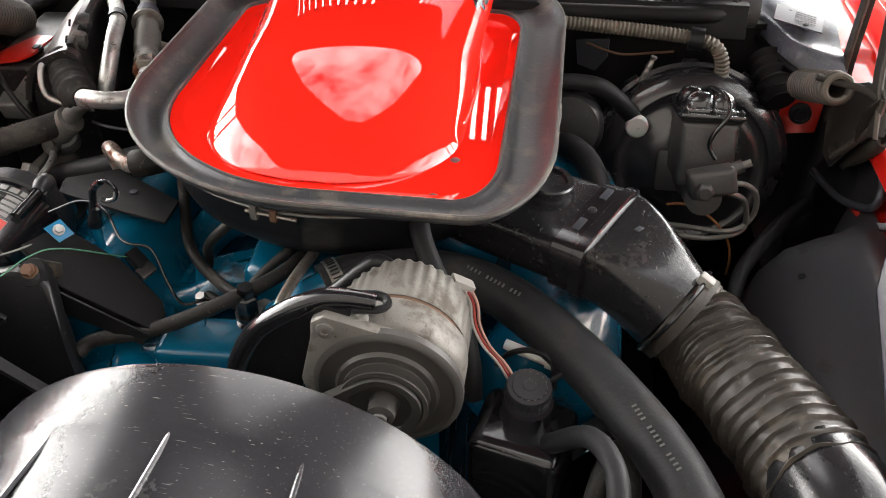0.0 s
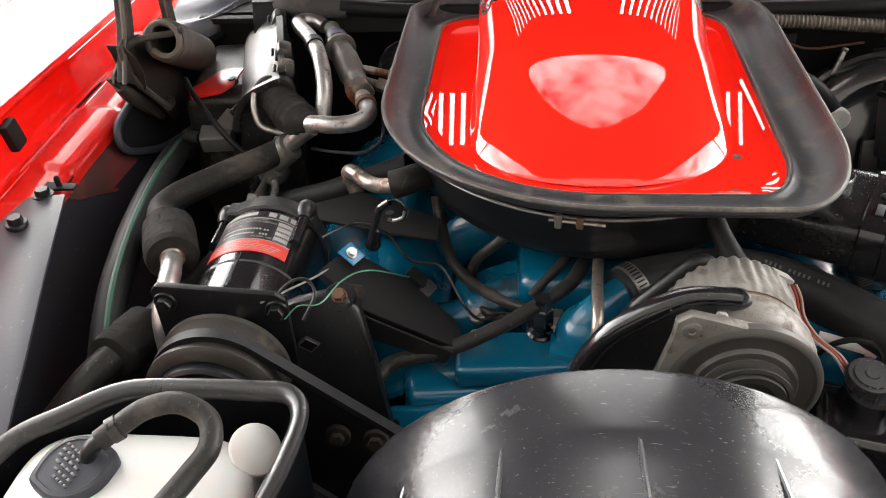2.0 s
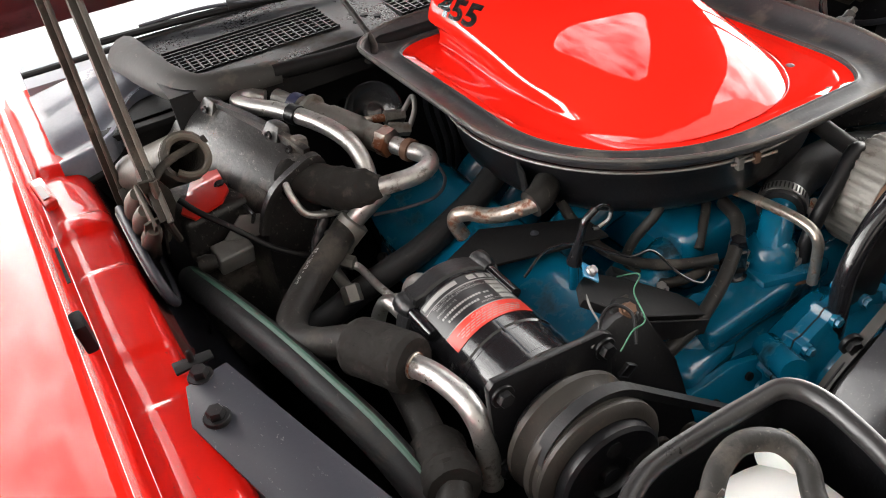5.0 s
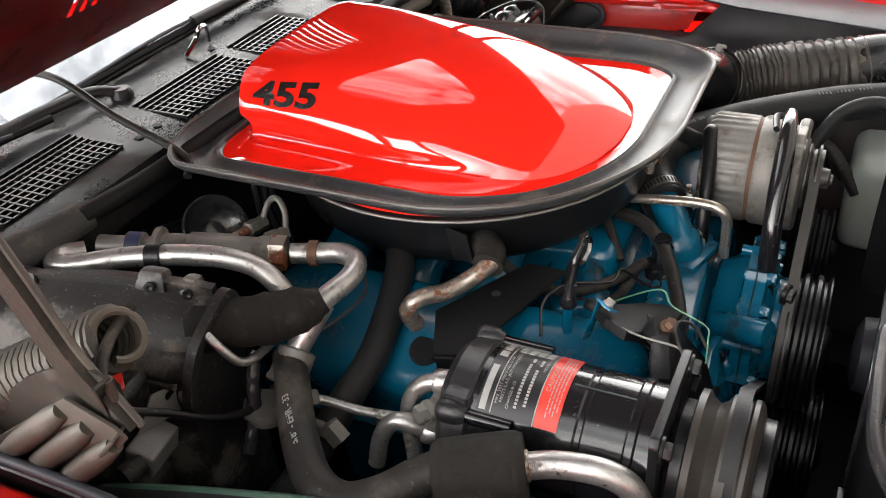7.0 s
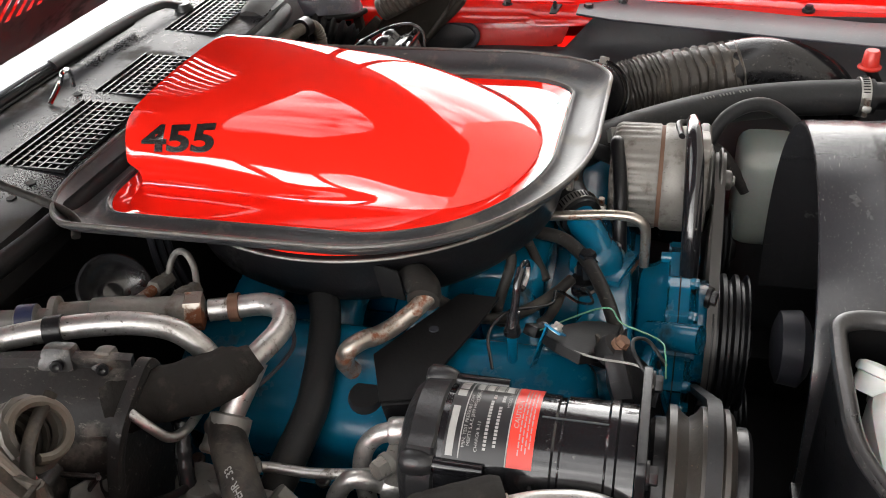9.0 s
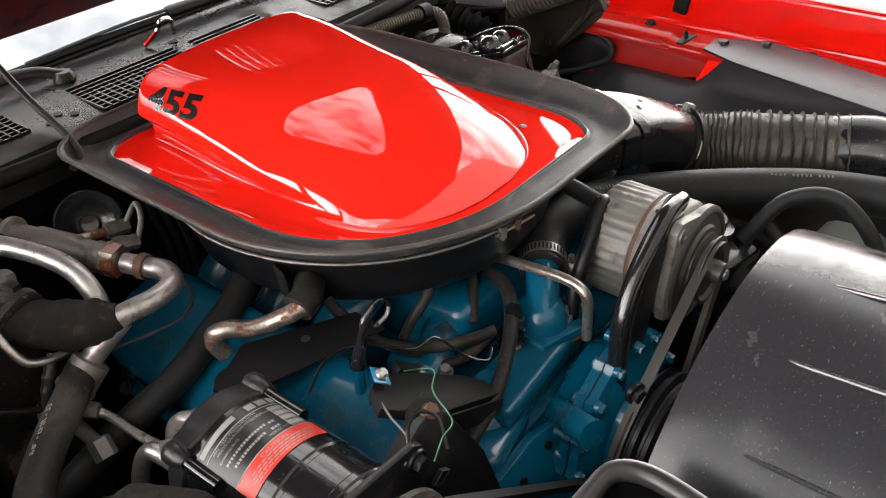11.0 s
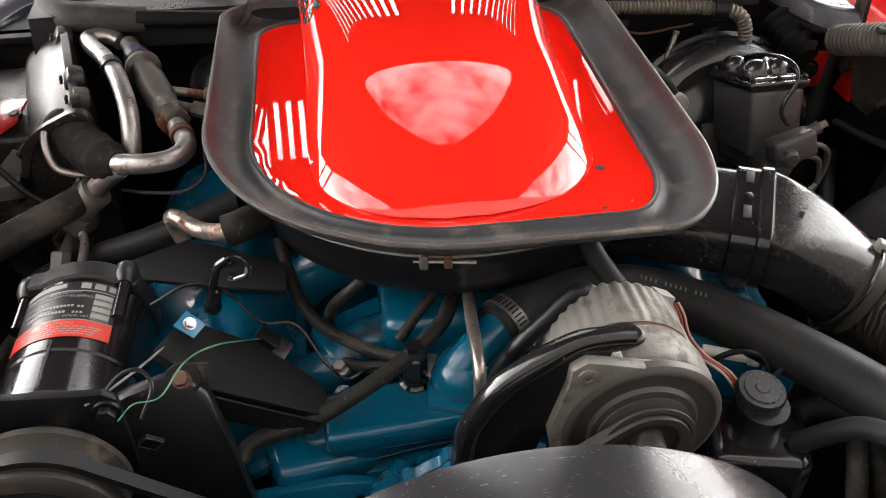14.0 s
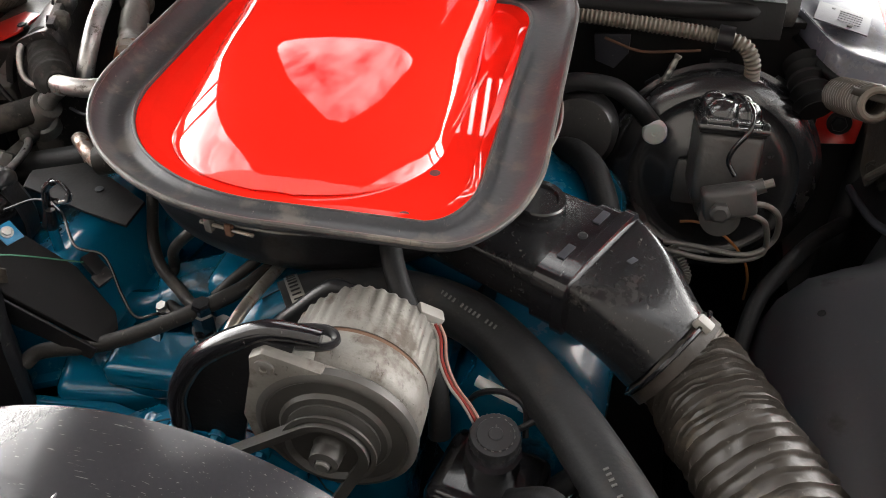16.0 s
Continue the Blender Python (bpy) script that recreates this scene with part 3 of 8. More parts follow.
bmesh.ops.solidify(bm, geom=bm.faces[:], thickness=0.004)
part("panel", bm, COWL, cowl)
part("plenum_floor", box((1.2, 0.16, 0.01), (0.01, 0.56, 0.905), 0.002), BLACK_DULL, cowl)
part("front_lip", slab([(-0.505, COWL_Y0 + 0.002, 0.945), (-0.505, 0.440, 0.900), (0.528, 0.440, 0.900), (0.528, COWL_Y0 + 0.002, 0.945)], 0.004), BLACK_DULL, cowl)
for x0, x1, y0, y1 in GRILLES:
    nx, ny = max(6, round((x1 - x0) / 0.0125)), 8
    slope = 0.02
    for i in range(nx + 1):
        x = x0 + (x1 - x0) * i / nx
        bm = box((0.0022, y1 - y0 + 0.004, 0.006), (x, (y0 + y1) / 2, cowl_z((y0 + y1) / 2) - 0.001), 0)
        part("slat", bm, BLACK, cowl)
    for j in range(ny + 1):
        y = y0 + (y1 - y0) * j / ny
        part("slat", box((x1 - x0, 0.0026, 0.006), ((x0 + x1) / 2, y, cowl_z(y) - 0.0005), 0), BLACK, cowl)
for x, y in ((-0.20, 0.50), (-0.18, 0.515), (-0.165, 0.50), (-0.49, 0.50), (0.06, 0.585)):
    part("hole", lathe([(0.006, 0), (0.006, 0.0012), (0.004, 0.0014), (0, 0.0014)], (x, y, cowl_z(y)), (0, 0, 1), 14), BLACK_DULL, cowl)
seal_path = [(-0.36, 0.446, 0.940), (-0.25, 0.438, 0.935), (0.0, 0.432, 0.932), (0.3, 0.436, 0.932), (0.47, 0.452, 0.930), (0.515, 0.495, 0.918)]
rough_r = lambda s, L: 0.004 if s is None else 0.012 + 0.0008 * noise.noise((s * 14, 0, 0))
solo("cowl_seal", tube(seal_path, 0.014, 10, 8, radius=rough_r), BLACK_DULL, "black rubber seal along the cowl edge", "seal")
rough_r3 = lambda s, L: 0.006 if s is None else 0.030 - 0.013 * min(1, s / 0.32) + 0.0015 * noise.noise((s * 20, 5, 0))
rough_r2 = lambda s, L: 0.006 if s is None else 0.032 + 0.003 * noise.noise((s * 24, 5, 0))
solo("seal_end", tube([(-0.518, 0.655, 0.948), (-0.503, 0.58, 0.946), (-0.487, 0.51, 0.944), (-0.46, 0.468, 0.941), (-0.41, 0.454, 0.940), (-0.35, 0.447, 0.938)], 0.03, 12, 8, radius=rough_r3, flat=0.7), COWL_SEAL, "crumbling thick rubber end of the cowl seal", "seal")
solo("seal_end", tube([(0.40, 0.475, 0.93), (0.45, 0.482, 0.935), (0.50, 0.487, 0.935), (0.545, 0.49, 0.93)], 0.03, 12, 8, radius=rough_r2, flat=0.7), COWL_SEAL, "crumbling thick rubber end of the cowl seal", "seal")
for sx in (-1, 1):
    bm = bmesh.new()
    rows = []

    def front_y(u):
        if sx > 0:
            return 0.378 + 0.165 / (1 + math.exp((u - 0.43) / 0.08))
        return 0.455 + 0.115 / (1 + math.exp((u - 0.40) / 0.08))

    for i in range(21):
        u = i / 20
        x = 0.498 + 0.165 * u
        row = []
        for k in range(16):
            v = k / 15
            y = front_y(u) + (0.668 - front_y(u)) * v ** 1.4
            row.append(Vector((sx * x, y, 0.930 + 0.018 * v - 0.036 * math.exp(-v * 16) - 0.012 * math.exp(-((v - 0.30) / 0.12) ** 2) - 0.026 * u)))
        rows.append(row)
    ring_loft(bm, rows, False, False)
    bmesh.ops.solidify(bm, geom=bm.faces[:], thickness=0.003)
    ob = solo("cowl_side_panel", bm, COWL_SIDE, "glossy blue-grey pressed panel at the corner of the cowl", "body panel", "cowl side panels", "", 60)
    edge = [(sx * (0.498 + 0.165 * u), front_y(u) - 0.002, 0.893 - 0.026 * u) for u in (k / 10 for k in range(11))]
    part("edge_bead", tube(edge, 0.0055, 10, 4), BLACK_DULL, ob, "rolled dull black edge")
bm = box((0.070, 0.056, 0.002), (0.604, 0.472, 0.9245), 0.0006, (1.5, 9, -14))
tag = solo("data_plate", bm, mat("painted_plate", (0.085, 0.088, 0.10), 0.6, 0.0, vary=0.3, scale=40, bump=0.2), "small riveted metal data plate in the panel's colour", "plate")
for k in range(5):
    part("print_bar", box((0.030, 0.0022, 0.0006), (0.610 + 0.0017 * k, 0.458 + 0.0068 * k, 0.9249 + 0.0001 * k), 0, (1.5, 9, -14)), BLACK_GREY, tag)
for x, y, z in ((0.594, 0.494, 0.927), (0.610, 0.450, 0.924)):
    part("rivet", lathe([(0.004, 0), (0.0035, 0.0015), (0, 0.002)], (x, y, z), (0, 0, 1), 12), BLACK, tag)

glass = thing("windscreen", (0, 0.70, 0.96), "windscreen glass reflecting the cloudy sky", "windscreen", kind="structure")
part("pane", slab([(-0.66, 0.665, 0.958), (0.68, 0.665, 0.958), (0.60, 1.30, 1.34), (-0.58, 1.30, 1.34)], 0.006, 0.001), GLASS, glass).visible_shadow = False
part("lower_trim", tube([(-0.66, 0.662, 0.957), (0.0, 0.658, 0.960), (0.68, 0.662, 0.957)], 0.005, 8, 8), BLACK, glass)
part("dashboard", slab([(-0.66, 0.68, 0.93), (0.68, 0.68, 0.93), (0.68, 1.5, 0.93), (-0.66, 1.5, 0.93)], 0.02), mat("grey_dashboard_vinyl", (0.20, 0.20, 0.225), 0.6, vary=0.15, scale=6, bump=0.2), glass)
part("cabin_roof", slab([(-0.60, 1.30, 1.36), (0.62, 1.30, 1.36), (0.62, 1.50, 1.37), (-0.60, 1.50, 1.37)], 0.02), RED, glass)


def wiper(x0, y0, x1, y1, px):
    t = thing("windscreen_wiper", (px, 0.61, 0.955), "black windscreen wiper resting along the cowl", "wiper", "windscreen wipers")
    z = 0.975
    part("arm", tube([(px, 0.602, 0.962), ((px + x1) / 2, (0.602 + y1) / 2 + 0.012, z), (x0 * 0.4 + x1 * 0.6, y0 * 0.4 + y1 * 0.6, z + 0.004)], 0.009, 8, 8, flat=0.5), BLACK, t)
    part("blade", tube([(x0, y0, z - 0.006), ((x0 + x1) / 2, (y0 + y1) / 2 + 0.004, z - 0.004), (x1, y1, z - 0.006)], 0.006, 8, 10), BLACK_DULL, t)
    part("bridge", tube([(x0 + 0.06, y0, z), ((x0 + x1) / 2, (y0 + y1) / 2 + 0.004, z + 0.006), (x1 - 0.06, y1, z)], 0.003, 8, 10), BLACK_GREY, t)
    part("pivot", lathe([(0.016, -0.006), (0.016, 0.004), (0.011, 0.012), (0, 0.012)], (px, 0.602, 0.955), (0, 0, 1), 20), BLACK, t)
    return t


wiper(-0.54, 0.672, -0.22, 0.622, -0.115)
wiper(-0.20, 0.652, 0.30, 0.640, 0.40)
solo("wiper_link", tube([(0.02, 0.60, 0.958), (0.045, 0.597, 0.975), (0.05, 0.59, 0.99), (0.07, 0.595, 0.985), (0.075, 0.60, 0.96)], 0.0035, 8, 6), CHROME, "bright bent metal clip on the cowl", "clip")
solo("washer_hose", tube([(-0.215, 0.68, 1.028), (-0.207, 0.602, 1.02), (-0.205, 0.524, 0.978), (-0.213, 0.42, 0.945), (-0.235, 0.40, 0.93)], 0.005, 10, 8), RUBBER_OLD, "thin dusty rubber washer hose arching over the cowl", "hose")

# the open hood, with the opening for the scoop
HINGE, HOOD_A = Vector((0.01, 0.61, 1.045)), radians(45)
hu, hv = Vector((1, 0, 0)), Vector((0, -math.cos(HOOD_A), math.sin(HOOD_A)))
hw = hv.cross(hu)
hood = thing("hood", HINGE, "open red hood with a scoop opening and slotted rear edge", "hood")
outer = outline_loop((-0.72, 0.74, 0.25, 1.74, 0.01, 0.01, 0.10, 0.10), 96)
hole = outline_loop((-0.28, 0.30, 0.365, 0.755, 0.05, 0.05, 0.20, 0.24), 96)
hole = [(0.01 + (x - 0.01) * (1 - 0.62 * max(0.0, (q - 0.365) / 0.39) ** 1.5), q) for x, q in hole]
SLOTS = [(-0.235 + 0.0195 * k, 0.105, 0.200) for k in range(11)] + [(0.075 + 0.0195 * k, 0.105, 0.200) for k in range(11)]


def hood_skin(lift, dish):
    bm = bmesh.new()
    rings = []
    for k in range(9):
        f = k / 8
        rings.append([HINGE + hu * (a * (1 - f) + c * f) + hv * (b * (1 - f) + d * f) + hw * (lift + dish * math.sin(math.pi * min(1, f * 1.4)) ** 2) for (a, b), (c, d) in zip(outer, hole)])
    ring_loft(bm, rings, False)
    bmesh.ops.solidify(bm, geom=bm.faces[:], thickness=0.002)
    return bm


def hood_rear(lift):
    """The strip behind the opening, with two rows of slots cut through."""
    bm = bmesh.new()
    gx = sorted({-0.70, -0.72, 0.72, 0.74, *[v for x, _, _ in SLOTS for v in (x, x + 0.0085)]})
    gs = [0.0, 0.012, 0.105, 0.200, 0.252]
    grid = {}
    for i, x in enumerate(gx):
        for j, q in enumerate(gs):
            inset = 0.03 if j == 0 and i in (0, len(gx) - 1) else 0.0
            grid[i, j] = bm.verts.new(HINGE + hu * x + hv * (q + inset) + hw * lift)
    starts = {x for x, _, _ in SLOTS}
    for i in range(len(gx) - 1):
        for j in range(len(gs) - 1):
            if not (gx[i] in starts and j == 2):
                bm.faces.new((grid[i, j], grid[i + 1, j], grid[i + 1, j + 1], grid[i, j + 1]))
    bmesh.ops.solidify(bm, geom=bm.faces[:], thickness=0.002)
    return bm


part("outer_skin", hood_skin(0.0, 0.0), RED, hood)
# Frame and rear strip carry their shade in the darkened red.
part("inner_frame", hood_skin(-0.014, -0.020), RED_SHADE, hood, "pressed inner frame in red darkened for shade")
part("rear_skin", hood_rear(0.0), RED, hood)
part("rear_frame", hood_rear(-0.012), RED_SHADE, hood, "slotted rear strip in red darkened for shade")
rim = [HINGE + hu * a + hv * b - hw * 0.006 for a, b in hole]
part("opening_rim", tube([*rim, rim[0]], 0.008, 8, 2), RED, hood)


HINGE_DARK = mat("dusty_dark_steel", (0.024, 0.0207, 0.0173), 0.55, 0.0, vary=0.6, scale=34, bump=0.6, dirt=(0.0676, 0.0572, 0.0455), dirt_amount=0.32, spec=0.18, specks=0.4, speck=(0.07, 0.05, 0.035))

TAN_DARK = mat("dusty_brown_steel", (0.050, 0.043, 0.035), 0.55, 0.1, vary=0.5, scale=28, bump=0.5, dirt=(0.09, 0.075, 0.06), dirt_amount=0.35, specks=0.5, speck=(0.10, 0.045, 0.03))
OVERSPRAY = mat("red_paint_with_black_overspray", (0.052, 0.018, 0.016), 0.42, vary=0.5, scale=10, bump=0.1, coat=0.3, dirt=(0.17, 0.020, 0.016), dirt_amount=0.45, dirt_scale=7)


def hood_hinge(side):
    """Pocket with a rolled rim, ribbed bracket, folded link, two channel arms and a coil spring."""
    s = side
    t = thing("hinge", (s * 0.62, 0.25, 0.78), "dusty black hood hinge with long arms and a coil spring", "hinge", "hood hinges")

    def at(x, y, z):
        return Vector((x, y, z)) if s < 0 else Vector((0.051 - x, y + 0.010, z - 0.046))

    def sheet(name, pts, thick, bevel, material, parent, label=""):
        pts = [at(*p) for p in pts]
        return part(name, slab(pts if s < 0 else pts[::-1], thick, bevel), material, parent, label)

    rim = [(0.335, 0.884), (0.28, 0.890), (0.222, 0.892), (0.170, 0.887), (0.149, 0.872), (0.154, 0.852), (0.188, 0.832), (0.245, 0.808), (0.345, 0.785)]
    rim = [(-0.624 + 0.25 * (0.89 - z), y, z) for y, z in rim]
    sheet("pocket", rim, 0.008, 0.003, BLACK, t)
    part("rolled_rim", tube([at(*p) for p in rim], 0.0055, 10, 5), BLACK_GREY, t, "worn rolled rim of the pocket")
    bracket = sheet("bracket", [(-0.604, y, z) for y, z in ((0.205, 0.978), (0.160, 0.962), (0.152, 0.952), (0.205, 0.895), (0.258, 0.842), (0.292, 0.844), (0.325, 0.872), (0.328, 0.886))], 0.004, 0.0012, TAN_DARK, t, "ribbed pressed bracket, dusty brown")
    for a, b in (((0.214, 0.962), (0.316, 0.876)), ((0.190, 0.953), (0.296, 0.860)), ((0.168, 0.941), (0.268, 0.850))):
        part("rib", tube([at(-0.607, *a), at(-0.611, (a[0] + b[0]) / 2, (a[1] + b[1]) / 2), at(-0.609, *b)], 0.0105, 12, 6, radius=lambda d, L: 0.003 if d is None else 0.0112 - 0.004 * abs(2 * d / L - 1) ** 4), TAN_DARK, bracket)
    sheet("flange", [(-0.600, 0.157, 0.957), (-0.616, 0.155, 0.956), (-0.618, 0.205, 0.900), (-0.614, 0.259, 0.846), (-0.600, 0.262, 0.845)], 0.003, 0.001, TAN_DARK, bracket)
    sheet("link", [(-0.590, y, z) for y, z in ((0.182, 1.002), (0.166, 0.997), (0.172, 0.952), (0.195, 0.925), (0.235, 0.880), (0.270, 0.838), (0.310, 0.838), (0.338, 0.888), (0.300, 0.940), (0.262, 0.970), (0.225, 0.990))], 0.004, 0.0012, HINGE_DARK, t)
    sheet("link_face", [(-0.608, 0.168, 1.000), (-0.588, 0.171, 0.997), (-0.578, 0.180, 0.975), (-0.576, 0.184, 0.955), (-0.584, 0.196, 0.925), (-0.594, 0.196, 0.922), (-0.600, 0.174, 0.955)], 0.004, 0.0012, HINGE_DARK, t)
    part("link_fold", tube([at(-0.592, 0.168, 0.996), at(-0.592, 0.172, 0.960), at(-0.588, 0.196, 0.925), at(-0.578, 0.235, 0.875)], 0.0045, 8, 6), TAN_DARK, t)
    part("bolt", hexbolt(at(-0.590, 0.262, 0.870), (-s * 0.6, -0.8, 0.2), 0.007, 0.005), HINGE_DARK, t)
    for pts, w in (([(-0.594, 0.163, 0.948), (-0.594, 0.180, 0.975), (-0.594, 0.200, 1.005), (-0.594, 0.212, 1.035), (-0.594, 0.226, 1.075), (-0.594, 0.258, 1.16), (-0.594, 0.310, 1.28), (-0.594, 0.345, 1.36)], 0.0125), ([(-0.614, 0.380, 0.86), (-0.614, 0.384, 0.915), (-0.614, 0.387, 0.960), (-0.614, 0.384, 1.04), (-0.614, 0.388, 1.12), (-0.614, 0.41, 1.25)], 0.0095)):
        arm = part("arm", ribbon([at(*p) for p in pts], [w] * len(pts), 0.004, (0, 1, -0.3)), HINGE_DARK, t)
        part("folded_edge", tube([at(x + 0.004, y - w * 0.93, z + w * 0.28) for x, y, z in pts], 0.0034, 8, 4), TAN_DARK, arm)
    part("peg", tube([at(*p) for p in ((-0.592, 0.176, 0.988), (-0.578, 0.186, 0.996), (-0.560, 0.196, 0.998), (-0.540, 0.204, 0.998), (-0.520, 0.206, 1.002))], 0.0048, 10, 6, flat=0.7), HINGE_DARK, t)
    sheet("stop", [(-0.606, 0.345, 0.905), (-0.606, 0.330, 0.892), (-0.600, 0.372, 0.852), (-0.600, 0.392, 0.862)], 0.010, 0.003, HINGE_DARK, t)
    c0, c1, sr, turns = (Vector((-0.546, 0.204, 0.990)), Vector((-0.586, 0.40, 0.885)), 0.0240, 24) if s < 0 else (Vector((0.597, 0.210, 0.945)), Vector((0.588, 0.318, 0.895)), 0.0170, 14)
    ca = (c1 - c0).normalized()
    cu_ = (Vector((s, 0, 0)) - ca * ca.x * s).normalized()
    cv_ = ca.cross(cu_)
    wire = [c0.lerp(c1, k / (turns * 14)) + sr * (math.cos(2 * math.pi * k / 14) * cu_ + math.sin(2 * math.pi * k / 14) * cv_) for k in range(turns * 14 + 1)]
    part("spring", tube(wire, 0.0050, 7, 1), TAN_DARK, t)
    ringq = [c0 - ca * 0.003 + 0.90 * sr * (math.cos(q) * Vector((s, 0.1, 0.1)).normalized() + math.sin(q) * Vector((0, 0.45, 0.9)).normalized()) for q in (0.3 + 5.2 * k / 12 for k in range(13))]
    part("hook", tube(ringq, 0.0042, 8, 4), TAN, t)
    return t


hood_hinge(-1)
hood_hinge(1)
for s in (-1, 1):
    if s < 0:
        c = [(-0.640, 0.0, 0.876), (-0.628, 0.03, 0.852), (-0.618, 0.10, 0.820), (-0.612, 0.18, 0.792), (-0.612, 0.42, 0.792), (-0.640, 0.42, 0.880)]
    else:
        c = [(0.700, -0.02, 0.850), (0.692, 0.0, 0.800), (0.677, 0.105, 0.778), (0.658, 0.204, 0.776), (0.672, 0.42, 0.760), (0.700, 0.42, 0.850)]
    bm = slab(c[::-s], 0.003, 0.001)
    solo("hinge_apron", bm, OVERSPRAY if s < 0 else RED_DULL, ("red, black-oversprayed" if s < 0 else "dull red") + " inner apron below the hood hinge", "body panel", "hinge aprons")

tab = thing("hinge_tab", (0.63, 0.45, 0.74), "red painted tab with a dark bolt below the hinge spring", "bracket")
part("sheet", slab([(0.606, 0.452, 0.815), (0.664, 0.440, 0.812), (0.666, 0.450, 0.750), (0.622, 0.458, 0.740), (0.608, 0.458, 0.752)][::-1], 0.004, 0.0015), RED_DULL, tab)
part("bolt", hexbolt((0.634, 0.441, 0.786), (-0.2, -1, 0.2), 0.011, 0.008, 1.5), BLACK, tab)
fold = lambda d, L: 0.004 if d is None else 0.022 + 0.005 * math.sin(d * 2 * math.pi / 0.017) + 0.003 * noise.noise((d * 60, 3, 0))
solo("corner_boot", tube([(0.566, 0.450, 0.868), (0.572, 0.405, 0.856), (0.582, 0.372, 0.840)], 0.022, 16, 10, radius=fold), BLACK_DULL, "crumpled black rubber boot under the cowl corner", "boot")


BRACE = mat("blue_grey_brace_paint", (0.026, 0.027, 0.035), 0.42, vary=0.2, scale=10, bump=0.12, dirt=(0.0616, 0.0594, 0.0582), dirt_amount=0.16, spec=0.35, specks=0.5, speck=(0.14, 0.135, 0.13))


def fender_brace(s, f):
    t = thing("fender_brace", (s * 0.60, -0.25, 0.88), "flat charcoal steel brace from fender to radiator support", "brace", "fender braces")
    if s < 0:
        c = [(-0.658, -0.085, 0.898), (-0.648, -0.036, 0.899), (-0.606, -0.028, 0.899), (-0.569, -0.163, 0.890), (-0.537, -0.275, 0.881), (-0.512, -0.366, 0.874), (-0.478, -0.50, 0.868), (-0.46, -0.66, 0.866), (-0.53, -0.66, 0.866), (-0.581, -0.361, 0.874), (-0.612, -0.256, 0.882)][::-1]
    else:
        c = [(0.662, -0.035, 0.872), (0.612, -0.035, 0.872), (0.585, -0.10, 0.872), (0.507, -0.51, 0.866), (0.50, -0.66, 0.866), (0.60, -0.66, 0.866), (0.612, -0.50, 0.866), (0.695, -0.12, 0.872)][::-1]
    z = 0.0 if s < 0 else 0.012
    part("strip", slab([(x, y, q + z) for x, y, q in c], 0.004, 0.0012), BRACE, t)
    for x, y in ((-0.632, -0.03), (-0.636, -0.088)) if s < 0 else ((0.648, -0.053), (0.675, -0.112)):
        q = 0.898 if s < 0 else 0.884
        part("bolt", hexbolt((x, y, q), (0, 0, 1), 0.0085, 0.009), BLACK, t)
    for x, y in ((-0.56, -0.40),) if s < 0 else ((0.57, -0.42), (0.55, -0.47)):
        part("hole", lathe([(0.005, 0), (0.005, 0.0012), (0.003, 0.0014), (0, 0.0014)], (x, y, 0.8755 if s < 0 else 0.879), (0, 0, 1), 14), BLACK_DULL, t)
    part("tab", slab([(s * 0.65, 0.012, 0.888), (s * 0.612, 0.012, 0.885), (s * 0.612, 0.0, 0.885), (s * 0.65, -0.006, 0.888)][::-s], 0.003, 0.0008), BLACK_DULL, t)
    part("clip", lathe([(0.008, 0), (0.0085, 0.002), (0.0035, 0.004), (0.0035, 0.014), (0.0015, 0.017), (0, 0.017)], (s * 0.632, 0.005, 0.886), (0, 0, 1), 14), BLACK_DULL, t)


fender_brace(-1, 0.64)
fender_brace(1, 0.655)

# ---- shaker scoop and air cleaner ----
shaker = thing("shaker_scoop", (0.01, 0.15, 0.93), "glossy red shaker hood scoop with a wide black rubber seal", "hood scoop")
PLATE_Z = 0.937
SEAL_OUT = (-0.245, 0.265, -0.131, 0.455, (0.27, 0.25), (0.085, 0.15), (0.06, 0.12), (0.11, 0.06))
SEAL_IN = (-0.197, 0.206, -0.083, 0.402, (0.205, 0.19), (0.045, 0.08), (0.035, 0.06), (0.06, 0.04))


def blend_loop(f, n=128):
    a, b = outline_loop(SEAL_IN, n), outline_loop(SEAL_OUT, n)
    return [(p[0] + (q[0] - p[0]) * f, p[1] + (q[1] - p[1]) * f) for p, q in zip(a, b)]


bm = bmesh.new()
prof = [(-0.10, -0.006), (-0.03, 0.0), (0.0, 0.0024), (0.05, 0.0030), (0.10, 0.0015), (0.16, -0.0015), (0.30, -0.0030), (0.45, -0.0025), (0.62, 0.000), (0.78, 0.0045), (0.88, 0.0095), (0.93, 0.0140), (0.965, 0.0165), (0.99, 0.0170),
        (1.003, 0.0155), (1.0, 0.0105), (0.965, 0.0085), (0.90, 0.0045), (0.80, 0.0005), (0.6, -0.0040), (0.3, -0.0065), (0.0, -0.005)]
rings = [[Vector((x, y, PLATE_Z + h + 0.0012 * noise.noise((x * 16, y * 16, f)))) for x, y in blend_loop(f)] for f, h in prof]
ring_loft(bm, rings, False)
part("rubber_seal", bm, SEAL, shaker, "wide black rubber seal, greyed at the edges", 60)
SEAL_LIP = mat("scuffed_seal_lip", (0.060, 0.057, 0.053), 0.42, vary=0.5, scale=30, bump=0.3, dirt=(0.15, 0.13, 0.11), dirt_amount=0.35, dirt_scale=22, specks=0.5, speck=(0.02, 0.018, 0.016))
